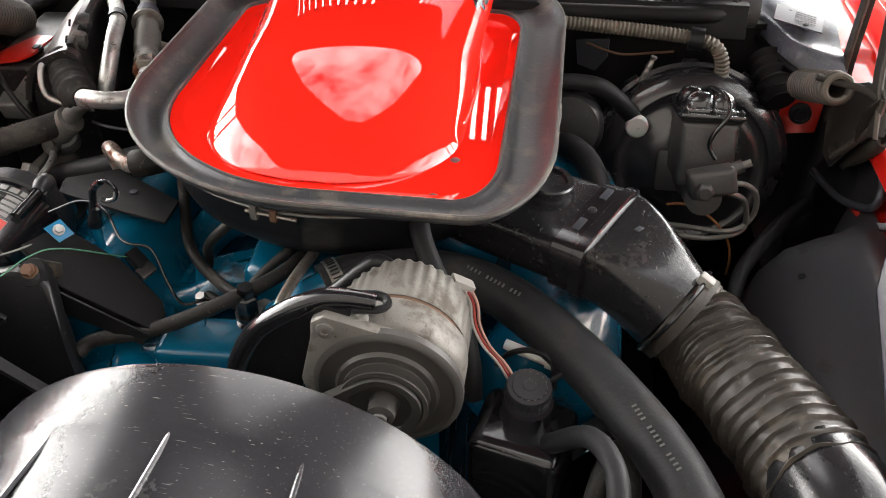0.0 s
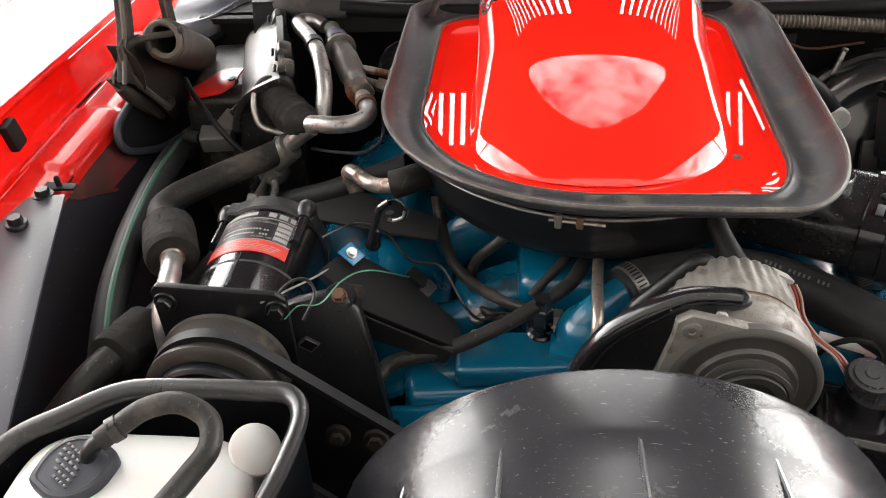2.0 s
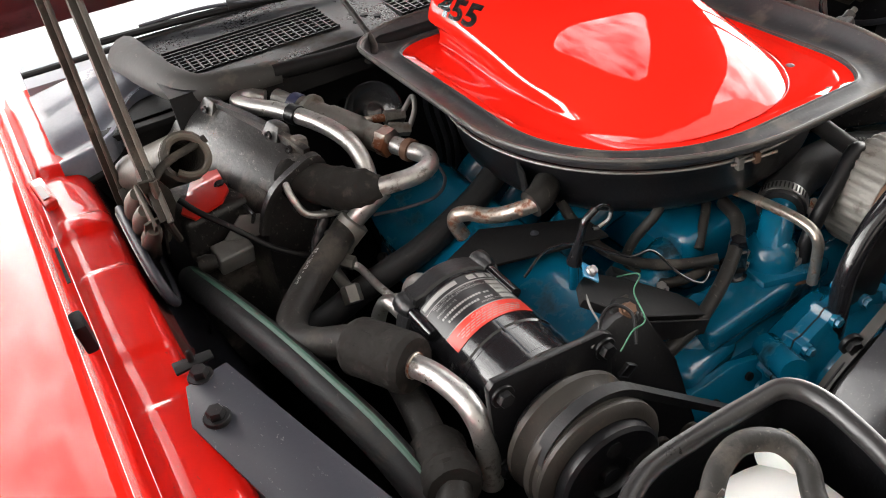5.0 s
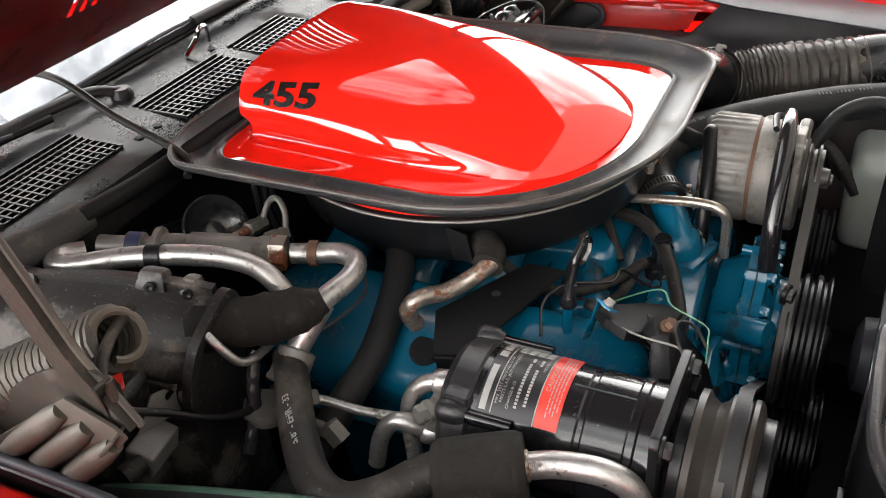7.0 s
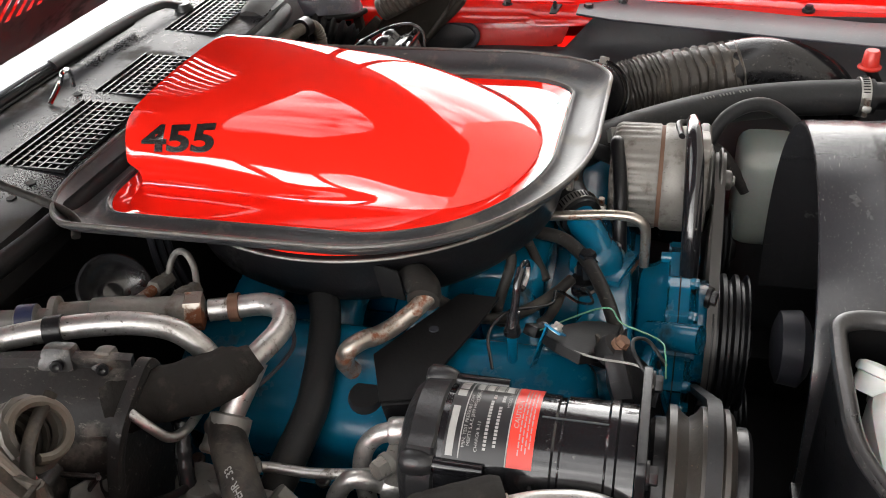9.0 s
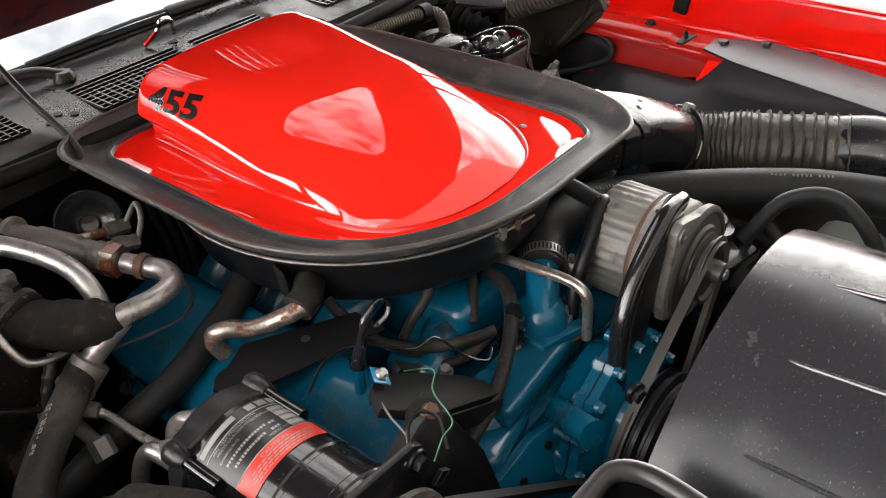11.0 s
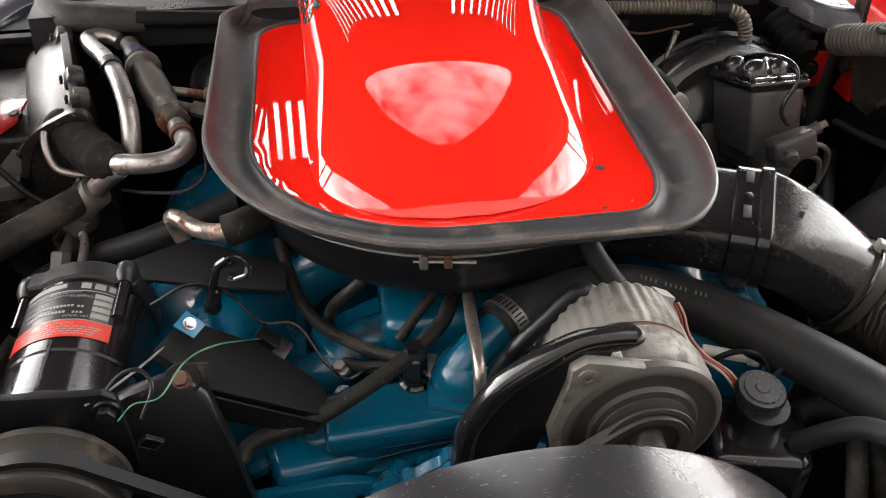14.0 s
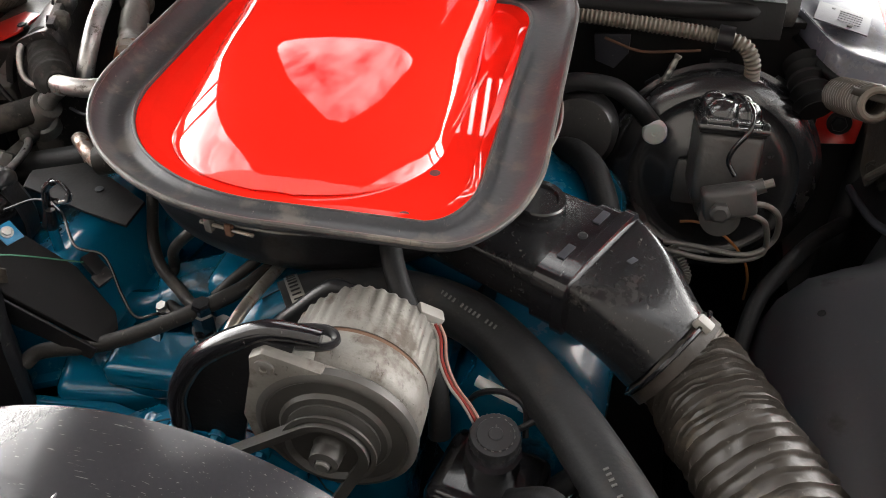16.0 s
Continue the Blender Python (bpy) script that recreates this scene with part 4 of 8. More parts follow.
for f, h, r in ((0.985, 0.0160, 0.0028), (0.02, 0.0026, 0.0016)):
    loop = [Vector((x, y, PLATE_Z + h + 0.0012 * noise.noise((x * 16, y * 16, f)))) for x, y in blend_loop(f)]
    part("seal_lip", tube([*loop, loop[0]], r, 8, 1), SEAL_LIP, shaker, "greyed, scuffed lip of the seal")
bm = bmesh.new()
loop = blend_loop(-0.02)
cx, cy = 0.01, 0.15
dish = [(1.01, 0.003), (0.995, 0.0), (0.95, 0.0022), (0.90, 0.0052), (0.84, 0.0082), (0.78, 0.0098), (0.5, 0.011), (0.02, 0.011)]
steps = [1.01, 0.995] + [0.98 - 0.03 * k for k in range(15)] + [0.5, 0.02]
rings = []
for k in steps:
    d = next(b + (a - b) * (k - q) / (p - q) for (p, a), (q, b) in zip(dish, dish[1:]) if p >= k >= q)
    rings.append([Vector((cx + (x - cx) * k, cy + (y - cy) * k, PLATE_Z - d + 0.0011 * noise.noise((x * k * 24, y * k * 24, 2)))) for x, y in loop])
ring_loft(bm, rings)
part("base_plate", bm, RED, shaker, "red base plate round the bulge")


def lerp_table(rows, v):
    """A smooth curve through (station, value) rows."""
    if v <= rows[0][0]:
        return rows[0][1]
    if v >= rows[-1][0]:
        return rows[-1][1]
    k = max(i for i in range(len(rows) - 1) if rows[i][0] <= v)

    def slope(i):
        a, b = rows[max(i - 1, 0)], rows[min(i + 1, len(rows) - 1)]
        return (b[1] - a[1]) / (b[0] - a[0])

    (x0, p), (x1, q) = rows[k], rows[k + 1]
    h, t = x1 - x0, (v - x0) / (x1 - x0)
    return (1 + 2 * t) * (1 - t) ** 2 * p + t * (1 - t) ** 2 * h * slope(k) + t * t * (3 - 2 * t) * q + t * t * (t - 1) * h * slope(k + 1)


CROWN = [(-0.0640, 0.0000), (-0.052, 0.0105), (-0.02, 0.0330), (0.03, 0.0560), (0.08, 0.0720), (0.13, 0.0825), (0.19, 0.0890), (0.26, 0.0915), (0.32, 0.0915), (0.385, 0.0905)]
WIDTH = [(-0.0640, 0.020), (-0.058, 0.052), (-0.048, 0.080), (-0.034, 0.102), (-0.012, 0.124), (0.012, 0.139), (0.05, 0.148), (0.14, 0.153), (0.22, 0.155), (0.385, 0.156)]
# half sections from foot to crown, as shares of the width and of the crown's height: nose, middle with a low ridge, rear with an overhanging lip
SEC_NOSE = [(1.03, -0.15), (1.012, -0.06), (0.985, 0.03), (0.96, 0.10), (0.92, 0.20), (0.865, 0.315), (0.79, 0.45), (0.70, 0.58), (0.595, 0.71), (0.485, 0.82), (0.37, 0.900), (0.255, 0.953), (0.125, 0.988), (0.0, 1.0)]
SEC_MID = [(1.045, -0.115), (1.000, -0.060), (0.972, 0.010), (0.966, 0.085), (0.977, 0.155), (0.960, 0.240), (0.912, 0.39), (0.845, 0.56), (0.755, 0.715), (0.635, 0.845), (0.49, 0.925), (0.33, 0.967), (0.165, 0.992), (0.0, 1.0)]
SEC_REAR = [(0.970, -0.115), (0.915, -0.060), (0.880, 0.040), (0.885, 0.150), (0.930, 0.260), (0.985, 0.350), (0.990, 0.430), (0.965, 0.560), (0.930, 0.700), (0.885, 0.820), (0.800, 0.915), (0.62, 0.965), (0.33, 0.990), (0.0, 1.0)]


def scoop_ring(y):
    h, w = lerp_table(CROWN, y), lerp_table(WIDTH, y)

    def ease(a, b):
        k = min(1, max(0, (y - a) / (b - a)))
        return k * k * (3 - 2 * k)

    k1, k2 = ease(-0.02, 0.17), ease(0.15, 0.37)
    half = []
    for p, q, r in zip(SEC_NOSE, SEC_MID, SEC_REAR):
        m = [p[i] + (q[i] - p[i]) * k1 for i in (0, 1)]
        half.append([m[i] + (r[i] - m[i]) * k2 for i in (0, 1)])
    full = [(-u, v) for u, v in half[:-1]] + [(0.0, 1.0)] + [(u, v) for u, v in half[-2::-1]]
    return [Vector((0.012 + u * w, y, PLATE_Z - 0.0005 + v * h)) for u, v in full]


bm = bmesh.new()
ys = [-0.0640, -0.063, -0.061, -0.058, -0.053] + [-0.047 + 0.429 * i / 44 for i in range(45)]
ring_loft(bm, [scoop_ring(y) for y in ys], False, False)
bmesh.ops.smooth_vert(bm, verts=[v for v in bm.verts if v.co.z > PLATE_Z + 0.002 and v.co.y < 0.37], factor=0.5, use_axis_x=True, use_axis_y=True, use_axis_z=True)
from mathutils.bvhtree import BVHTree
scoop_tree = BVHTree.FromBMesh(bm)
bmesh.ops.solidify(bm, geom=bm.faces[:], thickness=0.003)
sub = part("bulge", bm, RED, shaker, "smooth glossy red scoop bulge, open to the rear", 75)
sd = sub.modifiers.new("smooth", "SUBSURF")
sd.levels = sd.render_levels = 1
for x, y in ((0.157, 0.002), (0.143, -0.070)):
    part("hole", lathe([(0.0055, 0), (0.0055, 0.0006), (0.004, 0.0008), (0, 0.0008)], (x, y, PLATE_Z - 0.0035), (0, 0, 1), 16), RED_SHADE, shaker, "dark bolt hole")
for side in (-1, 1):
    letters = text_mesh("455", 0.060, 0.0, 0.0022)
    for v in letters.verts:
        u, h = v.co.x * 0.94, v.co.y
        y = 0.316 - u if side < 0 else 0.316 + u
        hit = scoop_tree.ray_cast(Vector((side * 0.4, y - 0.06 * h, PLATE_Z + 0.060 + h * 0.56)), Vector((-side, 0, 0)))
        v.co = (hit[0] + hit[1] * (0.0007 if hit[1].x * side > 0 else -0.0007)) if hit[0] else Vector((side * 0.13, y, PLATE_Z + 0.05))
    part("number_decal", letters, INK_BLACK, shaker, "black engine size number 455")

cleaner = thing("air_cleaner", (0.02, 0.143, 0.845), "round black air cleaner housing under the scoop", "air cleaner")
AC = (0.02, 0.143)
part("pan", lathe([(0, 0.842), (0.19, 0.842), (0.215, 0.848), (0.228, 0.862), (0.233, 0.88), (0.236, 0.905), (0.244, 0.915), (0.246, 0.922), (0.24, 0.925), (0, 0.925)], (AC[0], AC[1], 0), (0, 0, 1), 96), BLACK, cleaner)
bm = bmesh.new()
ringp = [(AC[0] + 0.2475 * math.cos(a), AC[1] + 0.2475 * math.sin(a), 0.9215) for a in (2 * math.pi * k / 72 for k in range(73))]
part("clamp_ring", tube(ringp, 0.0020, 8, 2), ALUM_DARK, cleaner, "thin bright metal clamp ring")
part("lid", lathe([(0.24, 0.9245), (0.2425, 0.925), (0.2425, 0.9285), (0.236, 0.9295), (0, 0.9295)], (AC[0], AC[1], 0), (0, 0, 1), 96), RED, cleaner, "red lid edge above the clamp")
a = math.atan2(-0.11 - AC[1], -0.026 - AC[0])
cp = Vector((AC[0] + 0.254 * math.cos(a), AC[1] + 0.254 * math.sin(a), 0.921))
tv = Vector((-math.sin(a), math.cos(a), 0))
clamp = part("clamp", box((0.008, 0.008, 0.016), cp - tv * 0.012, 0.002, (0, 0, math.degrees(a))), ALUM_DARK, cleaner, "tarnished clamp lugs with a screw")
part("lug", box((0.006, 0.008, 0.014), cp + tv * 0.010, 0.002, (0, 0, math.degrees(a))), RUST, clamp)
part("screw", tube([cp - tv * 0.022, cp + tv * 0.036], 0.0020, 8, 3), RUSTY, clamp)
part("elbow_boot", tube([(-0.185, 0.045, 0.883), (-0.200, 0.030, 0.888), (-0.214, 0.020, 0.888), (-0.228, 0.018, 0.885)], 0.017, 14, 6), RUBBER_OLD, cleaner, "dusty rubber boot on the housing")
part("boot_plate", slab([(-0.205, 0.075, 0.91), (-0.215, 0.045, 0.91), (-0.213, 0.04, 0.872), (-0.203, 0.07, 0.868)], 0.003), BLACK_DULL, cleaner)

solo("breather_tube", tube([(-0.222, 0.014, 0.887), (-0.236, 0.024, 0.880), (-0.252, 0.041, 0.870), (-0.268, 0.055, 0.868), (-0.281, 0.066, 0.871), (-0.292, 0.078, 0.866), (-0.292, 0.084, 0.850), (-0.285, 0.080, 0.832)], 0.0095, 14, 8), RUSTY, "bent bare steel breather tube with rust patches", "tube")

# air inlet duct and corrugated hose on the driver side
duct = thing("air_intake_duct", (0.28, -0.04, 0.88), "glossy black air intake duct with a flared round end", "air duct")


def rect_ring(c, u, v, w, h, r, n=32):
    """A rounded rectangle ring about c in directions u and v."""
    u, v = Vector(u).normalized(), Vector(v).normalized()
    pts = []
    for k in range(n):
        a = 2 * math.pi * (k + 0.5) / n
        e = r
        ca, sa = math.cos(a), math.sin(a)
        pts.append(Vector(c) + u * (w * math.copysign(abs(ca) ** e, ca)) + v * (h * math.copysign(abs(sa) ** e, sa)))
    return pts


D0, D1 = Vector((0.183, 0.030, 0.871)), Vector((0.315, -0.034, 0.871))
dd = (D1 - D0).normalized()
dn = Vector((0, 0, 1))
ds = dd.cross(dn).normalized()
bm = bmesh.new()
ring_loft(bm, [rect_ring(D0 + dd * s, ds, dn, 0.066, h, 0.35) for s, h in ((0.0, 0.028), (0.06, 0.029), (0.12, 0.030), (0.155, 0.030))])
part("snorkel", bm, DUCT, duct)
bm = bmesh.new()
ring_loft(bm, [rect_ring(D0 + dd * s, ds, dn, 0.066 + k, 0.030 + k, 0.35) for s, k in ((0.125, 0.001), (0.127, 0.004), (0.150, 0.004), (0.152, 0.007), (0.163, 0.007), (0.166, 0.002))])
collar = part("collar", bm, BLACK_GLOSS, duct)
for k in (-0.035, 0.03):
    part("slot", box((0.008, 0.022, 0.002), D0 + dd * 0.139 + ds * k + dn * 0.0345, 0.0007, (0, 0, math.degrees(math.atan2(dd.y, dd.x)))), BLACK_GREY, collar)
part("rivet", lathe([(0.005, 0), (0.004, 0.002), (0, 0.003)], D0 + dd * 0.139 + dn * 0.034, dn, 14), BLACK, collar)
E0 = Vector((0.396, -0.092, 0.832))
bm = bmesh.new()
stations = []
start, end = D0 + dd * 0.164, E0
ed = Vector((0.80, -0.42, -0.43)).normalized()
for k in range(9):
    f = k / 8
    c = start.lerp(end, f)
    c.z = start.z + (end.z - start.z) * f ** 1.7
    t = dd.lerp(ed, f).normalized()
    s2 = t.cross(Vector((0, 0, 1))).normalized()
    n2 = s2.cross(t)
    square, ring = rect_ring(c, s2, n2, 0.066, 0.030, 0.13, 64), rect_ring(c, s2, n2, 0.0505, 0.0505, 1.0, 64)
    g = min(1.0, f ** 1.25 * 1.04)
    stations.append([a.lerp(b, g) for a, b in zip(square, ring)])
ring_loft(bm, stations)
part("adapter", bm, DUCT, duct, "", 30)
part("embossed_mark", box((0.011, 0.006, 0.0012), start + dd * 0.030 + dn * 0.0345 + ds * 0.004, 0.0004, (0, 8, 55)), BLACK_GREY, duct)
s2 = ed.cross(Vector((0, 0, 1))).normalized()
n2 = s2.cross(ed)
ringp = [E0 + ed * 0.006 + 0.0545 * (math.cos(q) * s2 + math.sin(q) * n2) for q in (2 * math.pi * k / 36 for k in range(37))]
part("strap", tube(ringp, 0.0022, 6, 2), BLACK_GLOSS, duct)
part("strap_buckle", box((0.016, 0.01, 0.012), E0 + ed * 0.006 + n2 * 0.055 - s2 * 0.004, 0.002, (0, 25, -25)), WIRE_WHITE, duct)
part("vent_cap", lathe([(0.034, -0.01), (0.034, 0.004), (0.031, 0.005), (0.031, 0.010), (0.035, 0.011), (0.035, 0.016), (0.030, 0.017), (0.030, 0.026), (0.0285, 0.028), (0.022, 0.028), (0.020, 0.025), (0, 0.025)], (0.256, 0.012, 0.886), (0.1, 0.0, 1), 36), DUCT, duct, "", 25)


def flex_r(s, L):
    if s is None:
        return 0.0008
    turn = (s - 0.02) / 0.0066 if s < 0.125 else 15.91 + (s - 0.125) / 0.0150
    ridge = max(0.0, 0.5 + 0.5 * math.sin(turn * 2 * math.pi + 0.9 * noise.noise((s * 18, 9, 0)))) ** 9
    return 0.0480 + 0.0052 * ridge * min(1, max(0.25, (s - 0.02) / 0.02)) + 0.0022 * noise.noise((s * 26, 1, 0))


def flex_hose():
    pts = [E0 + ed * 0.002, E0 + ed * 0.04, (0.454, -0.172, 0.822), (0.484, -0.240, 0.826), (0.508, -0.305, 0.832)]
    bm = tube(pts, 0.05, 72, 44, radius=flex_r)
    for v in bm.verts:
        q, w, c = v.co * 26, v.co * 80, v.co * 150
        v.co += 0.0016 * Vector((noise.noise(w), noise.noise(w + Vector((3, 8, 1))), noise.noise(w + Vector((5, 2, 7)))))
        v.co += 0.0034 * Vector((noise.noise(q), noise.noise(q + Vector((7, 1, 3))), noise.noise(q + Vector((2, 9, 5)))))
        v.co += 0.0007 * Vector((noise.noise(c), noise.noise(c + Vector((4, 4, 1))), noise.noise(c + Vector((1, 2, 9)))))
    return bm


FLEX = mat("dusty_corrugated_paper", (0.034, 0.029, 0.024), 0.46, 0.0, vary=0.6, scale=24, bump=0.6, fine=180, dirt=(0.085, 0.070, 0.054), dirt_amount=0.36, dirt_scale=16, dirt_rough=0.6, specks=0.6)
flex = solo("flexible_hose", flex_hose(), FLEX, "dusty crumpled corrugated air intake hose", "hose")
tape = lambda s, L: 0.0012 if s is None else 0.0535 + 0.0014 * noise.noise((s * 90, 6, 0))
part("tape_wrap", tube([E0 + ed * 0.009, E0 + ed * 0.014, E0 + ed * 0.020], 0.055, 48, 3, radius=tape), mat("peeling_brown_tape", (0.022, 0.017, 0.013), 0.62, vary=0.6, scale=35, bump=0.7, dirt=(0.08, 0.068, 0.055), dirt_amount=0.3, dirt_scale=24), flex, "peeling brown tape round the hose end")
solo("intake_elbow", tube([(0.503, -0.285, 0.829), (0.518, -0.34, 0.836), (0.525, -0.40, 0.822), (0.525, -0.45, 0.785), (0.525, -0.47, 0.70)], 0.050, 28, 8), DUCT, "dusty black plastic intake elbow", "duct")

# ---- engine ----
engine = thing("engine", (0.0, 0.05, 0.35), "blue painted V8 engine block with heads and timing cover", "engine")
part("block", box((0.34, 0.50, 0.38), (0.0, 0.06, 0.545), 0.02), BLUE, engine)


def valve_cover(s):
    """Pressed cover along one bank: sloping outward, rounded, with a flanged foot."""
    t = thing("valve_cover", (s * 0.28, 0.07, 0.70), "blue painted pressed steel valve cover", "valve cover", "valve covers")
    c, turn = Vector((-0.262, 0.065, 0.778) if s < 0 else (0.285, 0.065, 0.757)), s * 24
    bm = bmesh.new()
    u = Vector((math.cos(radians(turn)), 0, -math.sin(radians(turn)) * 1.0))
    w = Vector((math.sin(radians(turn)), 0, math.cos(radians(turn))))
    rings = []
    for h, a, b in ((-0.06, 0.088, 0.245), (-0.052, 0.088, 0.245), (-0.05, 0.078, 0.234), (0.0, 0.072, 0.228), (0.022, 0.069, 0.225), (0.031, 0.064, 0.220), (0.037, 0.054, 0.211), (0.040, 0.040, 0.198), (0.041, 0.01, 0.16)):
        ring = []
        for k in range(64):
            q = 2 * math.pi * (k + 0.5) / 64
            ca, sa = math.cos(q), math.sin(q)
            ring.append(c + u * (a * math.copysign(abs(ca) ** 0.4, ca)) + Vector((0, 1, 0)) * (b * math.copysign(abs(sa) ** 0.25, sa)) + w * h)
        rings.append(ring)
    ring_loft(bm, rings)
    part("cover", bm, BLUE, t, "", 50)
    for y in (-0.155, -0.02, 0.12, 0.27):
        part("bolt", hexbolt(c + u * (s * 0.083) + Vector((0, y - 0.065, 0)) - w * 0.049, w, 0.006, 0.006), STEEL, t)
    return t, c, u, w


vc_l, vc_c, vc_u, vc_w = valve_cover(-1)
valve_cover(1)
part("grommet", lathe([(0.010, 0.004), (0.017, 0.004), (0.019, 0.0), (0.019, -0.006), (0.01, -0.008)], (-0.294, 0.066, 0.808), (-0.15, 0, 1), 24), RUBBER, vc_l, "black rubber grommet")
intake = thing("intake_manifold", (0.0, 0.06, 0.72), "blue cast iron intake manifold with rounded runners", "intake manifold")
part("plenum", box((0.16, 0.36, 0.09), (0.0, 0.10, 0.775), 0.025, seg=4), BLUE, intake)
for s in (-1, 1):
    for y0, y1 in ((-0.035, -0.07), (0.055, 0.055), (0.14, 0.15), (0.23, 0.26)):
        front = y0 < 0
        low, r = (0.034, 0.025) if front else (0.0, 0.030)
        part("runner", tube([(s * 0.03, y0, 0.805 - low), (s * 0.085, y0 * 0.6 + y1 * 0.4, 0.812 - low), (s * 0.14, y1, 0.79 - low), (s * 0.185, y1, 0.745)], r, 18, 8), BLUE, intake)
part("runner_pad", box((0.125, 0.062, 0.040), (-0.088, -0.032, 0.772), 0.012, (0, -6, 22), seg=3), BLUE, intake)
part("water_crossover", tube([(-0.165, -0.150, 0.742), (-0.115, -0.158, 0.752), (-0.05, -0.152, 0.757), (0.02, -0.150, 0.757), (0.10, -0.152, 0.752), (0.17, -0.150, 0.74)], 0.026, 18, 8), BLUE, intake)
part("crossover_pad", box((0.20, 0.062, 0.030), (-0.045, -0.150, 0.772), 0.009, (0, 0, 4), seg=3), BLUE, intake)
part("side_flange", box((0.105, 0.060, 0.05), (-0.150, -0.165, 0.737), 0.016, (6, 8, 14), seg=4), BLUE, intake)
part("boss", lathe([(0.020, -0.03), (0.019, 0.006), (0.016, 0.010), (0, 0.010)], (-0.115, -0.140, 0.776), (-0.1, -0.3, 1), 24), BLUE, intake)
face = part("front_plate", slab([(-0.235, -0.215, 0.750), (-0.13, -0.208, 0.752), (-0.08, -0.215, 0.745), (-0.07, -0.240, 0.64), (-0.25, -0.240, 0.64)][::-1], 0.012, 0.003), BLUE, intake)
for x, z in ((-0.205, 0.737), (-0.165, 0.726), (-0.195, 0.695), (-0.115, 0.735)):
    part("hole", lathe([(0.0052, -0.002), (0.0052, 0.0012), (0.003, 0.0014), (0, 0.0014)], (x, -0.2155 - 0.25 * (0.75 - z), z), (0, -1, 0.25), 14), BLACK_DULL, face, "dark threaded hole")
for x, y, z in ((-0.124, -0.087, 0.776), (-0.124, -0.115, 0.768)):
    part("bolt", hexbolt((x, y, z), (-0.2, -0.3, 1), 0.0065, 0.009), ALUM, intake)
neck = thing("thermostat_housing", (-0.005, -0.13, 0.79), "blue painted thermostat housing with a hose neck", "thermostat housing")
part("flange", slab([(-0.045, -0.165, 0.795), (0.02, -0.185, 0.795), (0.05, -0.14, 0.795), (0.03, -0.105, 0.795), (-0.04, -0.115, 0.795)], 0.012, 0.003), BLUE, neck)
part("gasket", slab([(-0.047, -0.167, 0.7825), (0.022, -0.187, 0.7825), (0.052, -0.14, 0.7825), (0.03, -0.103, 0.7825), (-0.042, -0.113, 0.7825)], 0.002, 0), RUST, neck)
part("dome", lathe([(0.034, -0.006), (0.033, 0.006), (0.029, 0.018), (0.021, 0.027), (0.008, 0.031), (0, 0.031)], (-0.005, -0.135, 0.795), (0, 0, 1), 28), BLUE, neck)
part("spout", tube([(-0.012, -0.140, 0.806), (0.008, -0.128, 0.821), (0.028, -0.114, 0.830), (0.05, -0.101, 0.835)], 0.0205, 20, 6), BLUE, neck)
for x, y in ((0.006, -0.150), (-0.035, -0.118)):
    part("bolt", hexbolt((x, y - 0.006, 0.801), (0, 0, 1), 0.0085, 0.013), ALUM, neck)
timing = thing("timing_cover", (0.0, -0.24, 0.45), "blue timing cover and water pump casting", "timing cover")
part("cover", box((0.22, 0.05, 0.32), (0.0, -0.212, 0.56), 0.018, seg=3), BLUE, timing)
PZ, LOBES = 0.695, 15
lobe = lambda q, h: 1 + 0.055 * max(0, math.cos((q * LOBES + 0.5) * 2 * math.pi)) ** 3
part("rear_casting", lathe([(0.074, 0.0), (0.079, 0.004), (0.083, 0.018), (0.094, 0.030), (0.099, 0.034), (0, 0.034)], (0.0, -0.188, PZ), (0, -1, 0), 72, wobble=lambda q, h: 1 + 0.04 * math.sin(q * 2 * math.pi * 5 + 1)), BLUE, timing)
part("rear_flange", lathe([(0.100, 0.0), (0.106, 0.002), (0.106, 0.013), (0, 0.013)], (0.0, -0.222, PZ), (0, -1, 0), 180, wobble=lobe), BLUE, timing)
part("gasket", lathe([(0.106, 0.0), (0.1065, 0.0), (0.1065, 0.0016), (0, 0.0016)], (0.0, -0.2352, PZ), (0, -1, 0), 180, wobble=lobe), BLACK_DULL, timing, "dark gasket line")
part("front_flange", lathe([(0.106, 0.0), (0.106, 0.010), (0.101, 0.013), (0, 0.013)], (0.0, -0.237, PZ), (0, -1, 0), 180, wobble=lobe), BLUE, timing)
part("pump_cover", lathe([(0.092, 0.0), (0.086, 0.004), (0.070, 0.007), (0.067, 0.010), (0.066, 0.028), (0.060, 0.036), (0.036, 0.046), (0.028, 0.052), (0.028, 0.066), (0, 0.066)], (0.0, -0.250, PZ), (0, -1, 0), 60), BLUE, timing)
for k in range(LOBES):
    q = 2 * math.pi * (k + 0.5) / LOBES
    u = Vector((0, 0, 1)).cross(Vector((0, -1, 0))).normalized()
    p = Vector((0, 0, PZ)) + 0.1035 * (math.cos(q) * u + math.sin(q) * Vector((0, -1, 0)).cross(u))
    boss = part("bolt_boss", tube([p + Vector((0, -0.212 if k % 3 == 0 else -0.2215, 0)), p + Vector((0, -0.235, 0)), p + Vector((0, -0.252, 0))], 0.0070, 14, 2), BLUE, timing)
    part("bolt", hexbolt(p + Vector((0, -0.2515, 0)), (0, -1, 0), 0.0062, 0.006, 1.25), BLUE, boss)
part("inlet_neck", tube([(-0.075, -0.205, 0.745), (-0.090, -0.235, 0.758), (-0.100, -0.262, 0.765)], 0.017, 18, 5), BLUE, timing)


